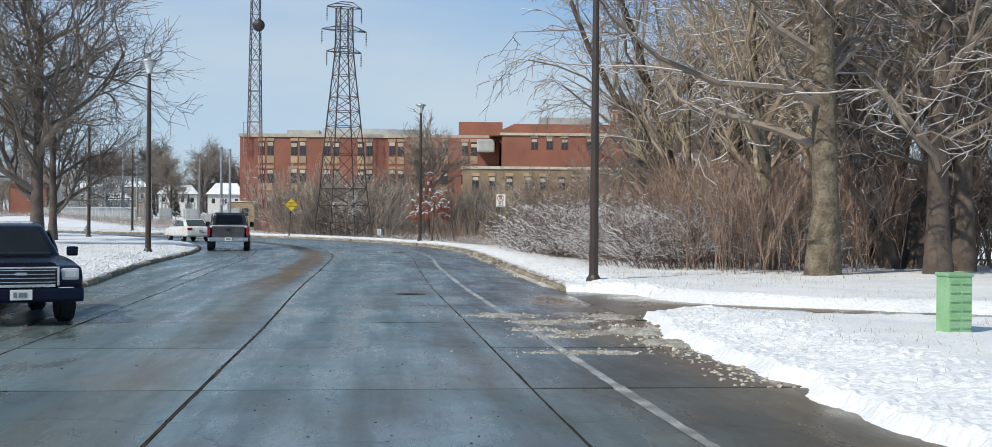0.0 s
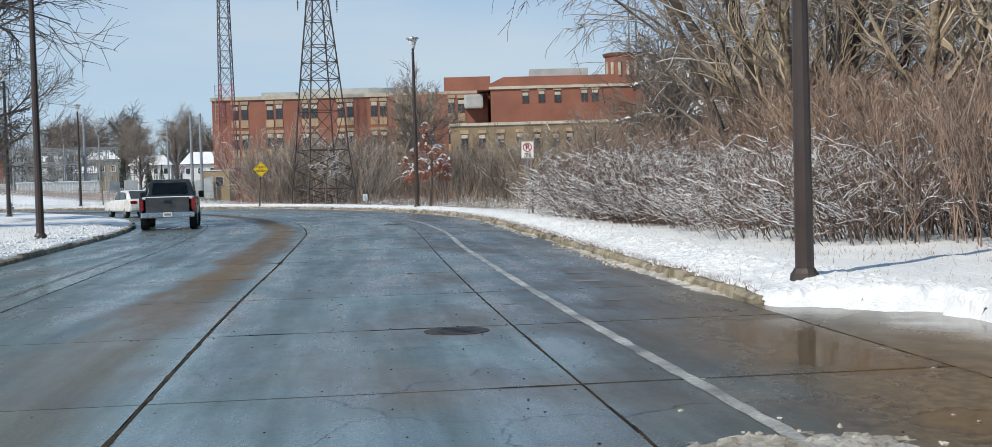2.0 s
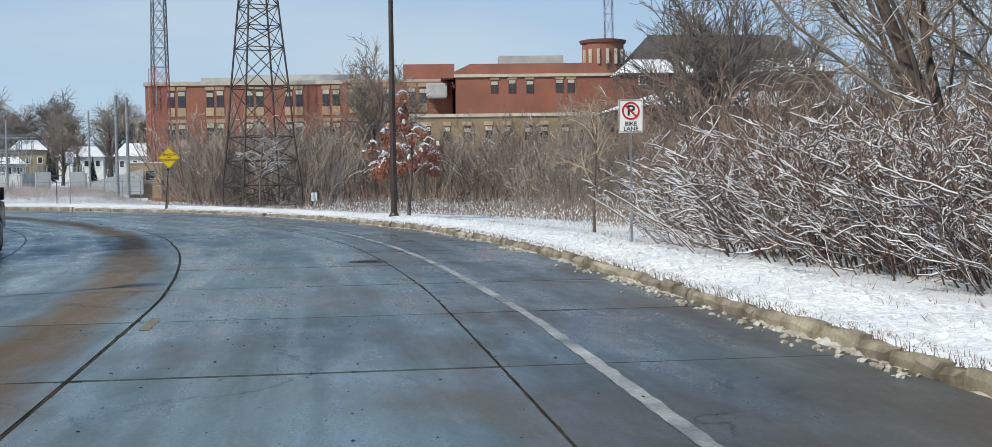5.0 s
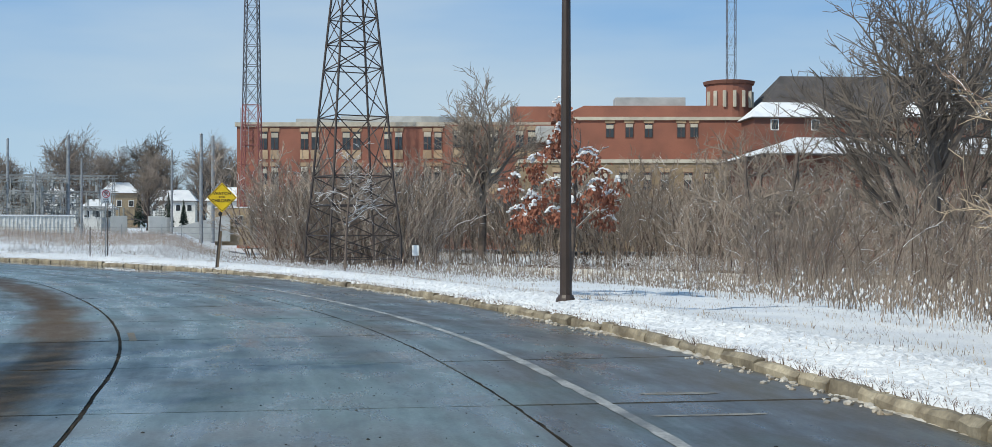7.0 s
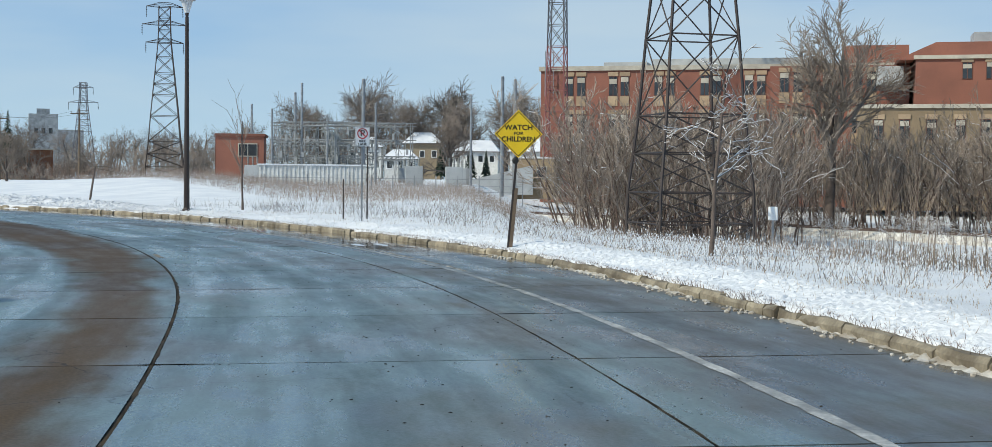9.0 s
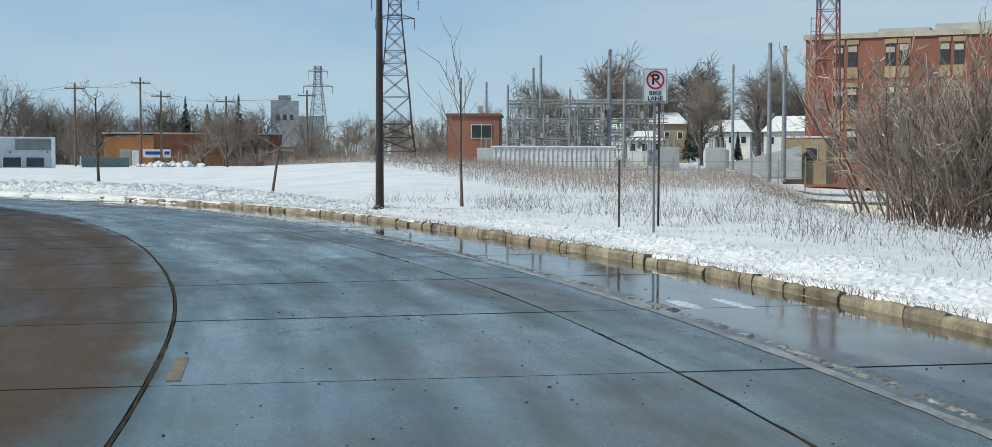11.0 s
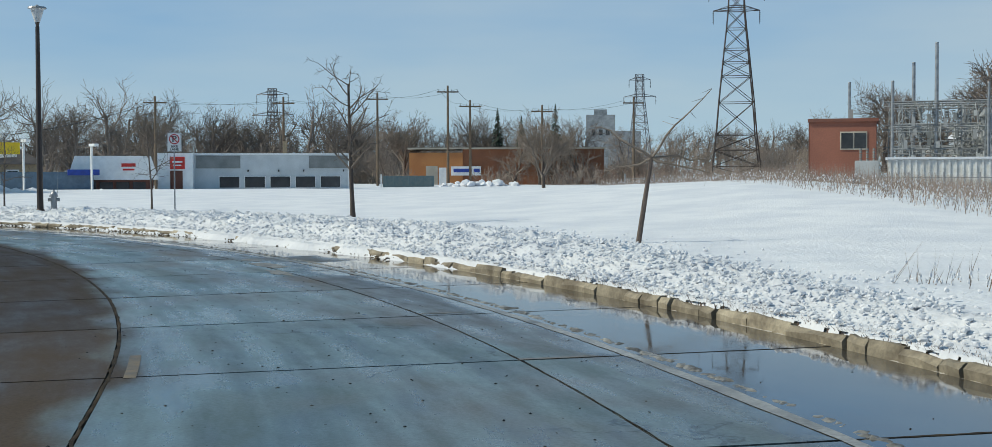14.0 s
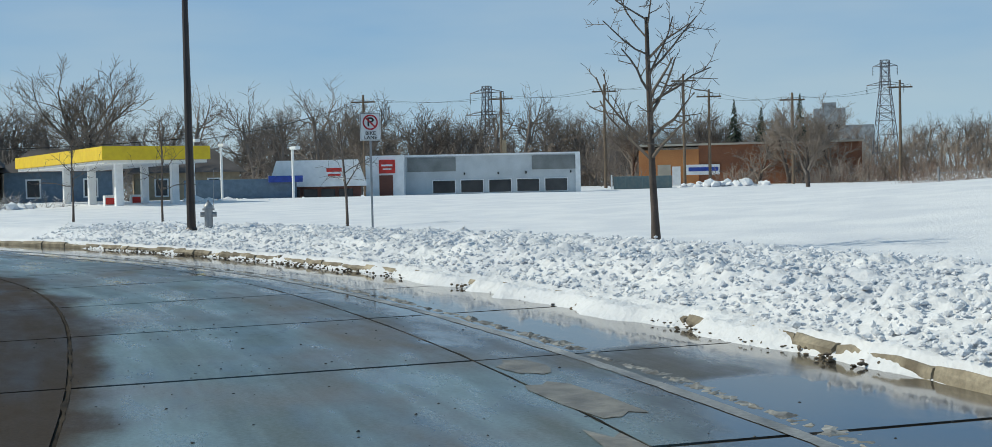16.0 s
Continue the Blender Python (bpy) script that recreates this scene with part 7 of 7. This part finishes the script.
def mass(name, spec, spots, mat, label, category):
    """Far bushes that nobody could count, as one mesh."""
    g = tree_mesh(**spec)
    n0 = len(g["trunk"][0])
    v0 = np.array([tuple(v) for v in g["trunk"][0] + g["crown"][0]])
    f0 = np.array(g["trunk"][1] + [tuple(i + n0 for i in f) for f in g["crown"][1]])
    vs, fs = [], []
    for i, (x, y, k, z) in enumerate(spots):
        a = rw.uniform(0, 6.3)
        turn_ = np.array(((math.cos(a), -math.sin(a), 0), (math.sin(a), math.cos(a), 0), (0, 0, 1)))
        vs.append(v0 @ turn_.T * k + (x, y, z))
        fs.append(f0 + i * len(v0))
    me = mesh_of(name, np.concatenate(vs).tolist(), np.concatenate(fs).tolist(), mat)
    tagged(new(name, me), label, category, "", "stuff")


mass("far_brush", dict(seed=86, tall=3.4, trunk_r=0.04, stems=11, base=1.5, fan=0.2, first=0.12, spread=0.7, levels=2, kids=(5, 4), twig_r=0.022, up=0.35, shrink=0.45, sides=(3, 3, 3), curve=0.4, bend=0.7), brush_rows, M["twig_grey"], "brown leafless brush behind the field", "bush")
row = [(orange.matrix_basis @ Vector((x_, -3.0 - 3 * rw.random(), 0)), rw.uniform(0.7, 0.95) if x_ < 9 else rw.uniform(0.4, 0.6)) for x_ in (0.5, 3.5, 5, 8, 10, 13, 15.5, 19, 23)]
plant("far", [(v_.x, v_.y, k_, -0.7) for v_, k_ in row], "bare tree in front of a brick warehouse", M["bark"], M["twig"], "bare_tree")
row = [orange.matrix_basis @ Vector((1 + 36 * rw.random(), -1.5 - 4 * rw.random(), 0)) for _ in range(26)]
plant("brush2", [(v_.x, v_.y, rw.uniform(0.7, 1.1), -0.8) for v_ in row], "brown leafless brush along a warehouse wall", M["twig_red"], M["twig_red"], "brush", "bush", "field brush")
plant("frost", [(-119 - 4 * rw.random(), 145 + 5 * rw.random(), rw.uniform(0.9, 1.5), -0.5) for _ in range(9)] + [(-118 - 13 * rw.random(), 158 + 11 * rw.random(), rw.uniform(0.6, 1.0), -0.5) for _ in range(14)], "low bush white with snow by the filling station", M["stem"], M["twig_grey"], "snowy_bush", "bush", "snowy bushes by the filling station")
hedge = [(-116 - 14 * rw.random(), 158 + 12 * rw.random(), -0.2 + 0.8 * rw.random(), rw.uniform(0.25, 0.6)) for _ in range(120)] + [(-118 - 5 * rw.random(), 146 + 4 * rw.random(), -0.2 + 0.9 * rw.random(), rw.uniform(0.25, 0.55)) for _ in range(60)] + [(-117 + 6 * rw.random(), 207 + 6 * rw.random(), 0.6 + 0.5 * rw.random(), rw.uniform(0.2, 0.5)) for _ in range(50)]
lumps("snowy_hedge", "low hedge heaped with snow by the shops", hedge, M["snow"], 151, "hedge")

# ---- marks on the road ----
cover = thing("manhole_cover", pose(-4.65, 61.0, 0.0), "round iron manhole cover beside a road joint", "manhole")
b = bmesh.new()
cyl(b, 0, 0, -0.02, 0.006, 0.33, 0.33, 28)
part("frame_ring", b, M["rust"], cover)
for i in range(5):
    part("slot", boxes((0, -0.2 + 0.1 * i, 0.008, 0.42 - abs(i - 2) * 0.06, 0.035, 0.006)), M["black"], cover)
copy_thing(cover, pose(-1.84, 28.05, 0.0))
rp = random.Random(160)
for x, y, w_, l_ in ((-3.95, 68.5, 0.9, 0.22), (-3.9, 67.1, 1.1, 0.12), (-7.9, 77.9, 0.5, 0.14), (-7.3, 75.6, 0.6, 0.12), (-26.2, 108.4, 0.5, 0.12), (-23.7, 105.0, 0.5, 0.14), (-0.05, 35.4, 0.5, 0.3), (-0.1, 33.8, 0.7, 0.35), (-1.5, 56.1, 0.8, 0.16), (-41.0, 120.3, 0.6, 0.12), (-37.7, 118.1, 0.8, 0.14), (-2.7, 60.5, 1.25, 0.07), (-50.4, 125.45, 0.4, 0.9), (-49.0, 124.65, 0.42, 2.2), (-47.4, 123.5, 0.36, 1.6), (-0.28, 39.1, 0.4, 0.35), (0.0, 30.8, 0.45, 0.12), (-1.2, 30.7, 0.35, 0.07)):
    s, d = SD(x, y)
    b = bmesh.new()
    vs = [b.verts.new((*K(s + l_ * v * rp.uniform(0.5, 1.2), d + w_ * u * rp.uniform(0.7, 1.1)), 0.004)) for u, v in ((-0.5, -0.1), (-0.45, -0.35), (-0.2, -0.4), (0, -0.5), (0.25, -0.42), (0.5, -0.3), (0.52, 0.05), (0.4, 0.4), (0.15, 0.42), (-0.1, 0.5), (-0.35, 0.3), (-0.5, 0.2))]
    f = b.faces.new(vs)
    if f.normal.z < 0:
        f.normal_flip()
    ob = part("road_patch", b, M["patch"], None, "pale worn concrete repair patch in the road", "structure")
    tagged(ob, "", "road patch")
for s0, ln in ((52.0, 1.1), (76.5, 1.5), (104.5, 1.2), (132, 1.5)):
    ob = strip("centre_mark", s0, s0 + ln, 0.4, ("middle", 0.22), ("middle", 0.12), 1, 0.004, M["faded_yellow"], None, "faded yellow paint by the middle joint", False, "structure")
    tagged(ob, "", "road marking")


# torn dark tar along some of the cross joints
rt = random.Random(170)
tv, tf = [], []
for k_ in range(1, 44):
    s0 = 56.7 - 21 * 3.967 + 3.967 * (k_ + 4)
    for _ in range(2):
        if rt.random() < 0.55:
            d0, n_ = rt.uniform(-9.5, -1.8), rt.randint(5, 14)
            for i in range(n_ + 1):
                w_ = rt.uniform(0.012, 0.04) * math.sin(math.pi * (i + 0.3) / (n_ + 0.6))
                tv += [(*K(s0 - w_, d0 + 0.09 * i), 0.0032), (*K(s0 + w_ * rt.uniform(0.5, 1.2), d0 + 0.09 * i), 0.0032)]
                if i:
                    j = len(tv)
                    tf.append((j - 4, j - 2, j - 1, j - 3))
tar = tagged(new("tar_seams", mesh_of("tar_seams", tv, tf, M["joint"])), "torn dark tar along cross joints of the road", "road joint", "", "structure")

# ---- side drive ----
def side_drive():
    verts, faces, uvs = [], [], []
    nu, nv = 50, 14
    for i in range(nu + 1):
        u = -3.2 + 17.5 * (i / nu) ** 1.3
        wide = 2.3 + 2.6 * math.exp(-max(0.0, u + 0.6) / 1.1)
        for j in range(nv + 1):
            v = wide * (2 * j / nv - 1)
            x, y = 1.9 + u * 0.906 + v * 0.423, 24.4 - u * 0.423 + v * 0.906
            s, d = SD(x, y)
            if d < -0.07:
                x, y = K(s, -0.07)
            verts.append((x, y, 0.004 + 0.012 * smooth(u, 0, 4)))
            uvs.append((24.0 + 0.3 * v, -0.9 + 0.2 * u - 6 * smooth(u, 3, 9)))
    for i in range(nu):
        for j in range(nv):
            a = i * (nv + 1) + j
            faces.append((a, a + nv + 1, a + nv + 2, a + 1))
    me = mesh_of("side_drive", verts, faces, M["slab"])
    lay = me.uv_layers.new(name="road")
    lay.data.foreach_set("uv", [c for lp in me.loops for c in uvs[lp.vertex_index]])
    tagged(new("side_drive", me), "wet muddy concrete side drive joining the road", "driveway", "", "structure")


side_drive()

# ---- road slabs ----
slabs()
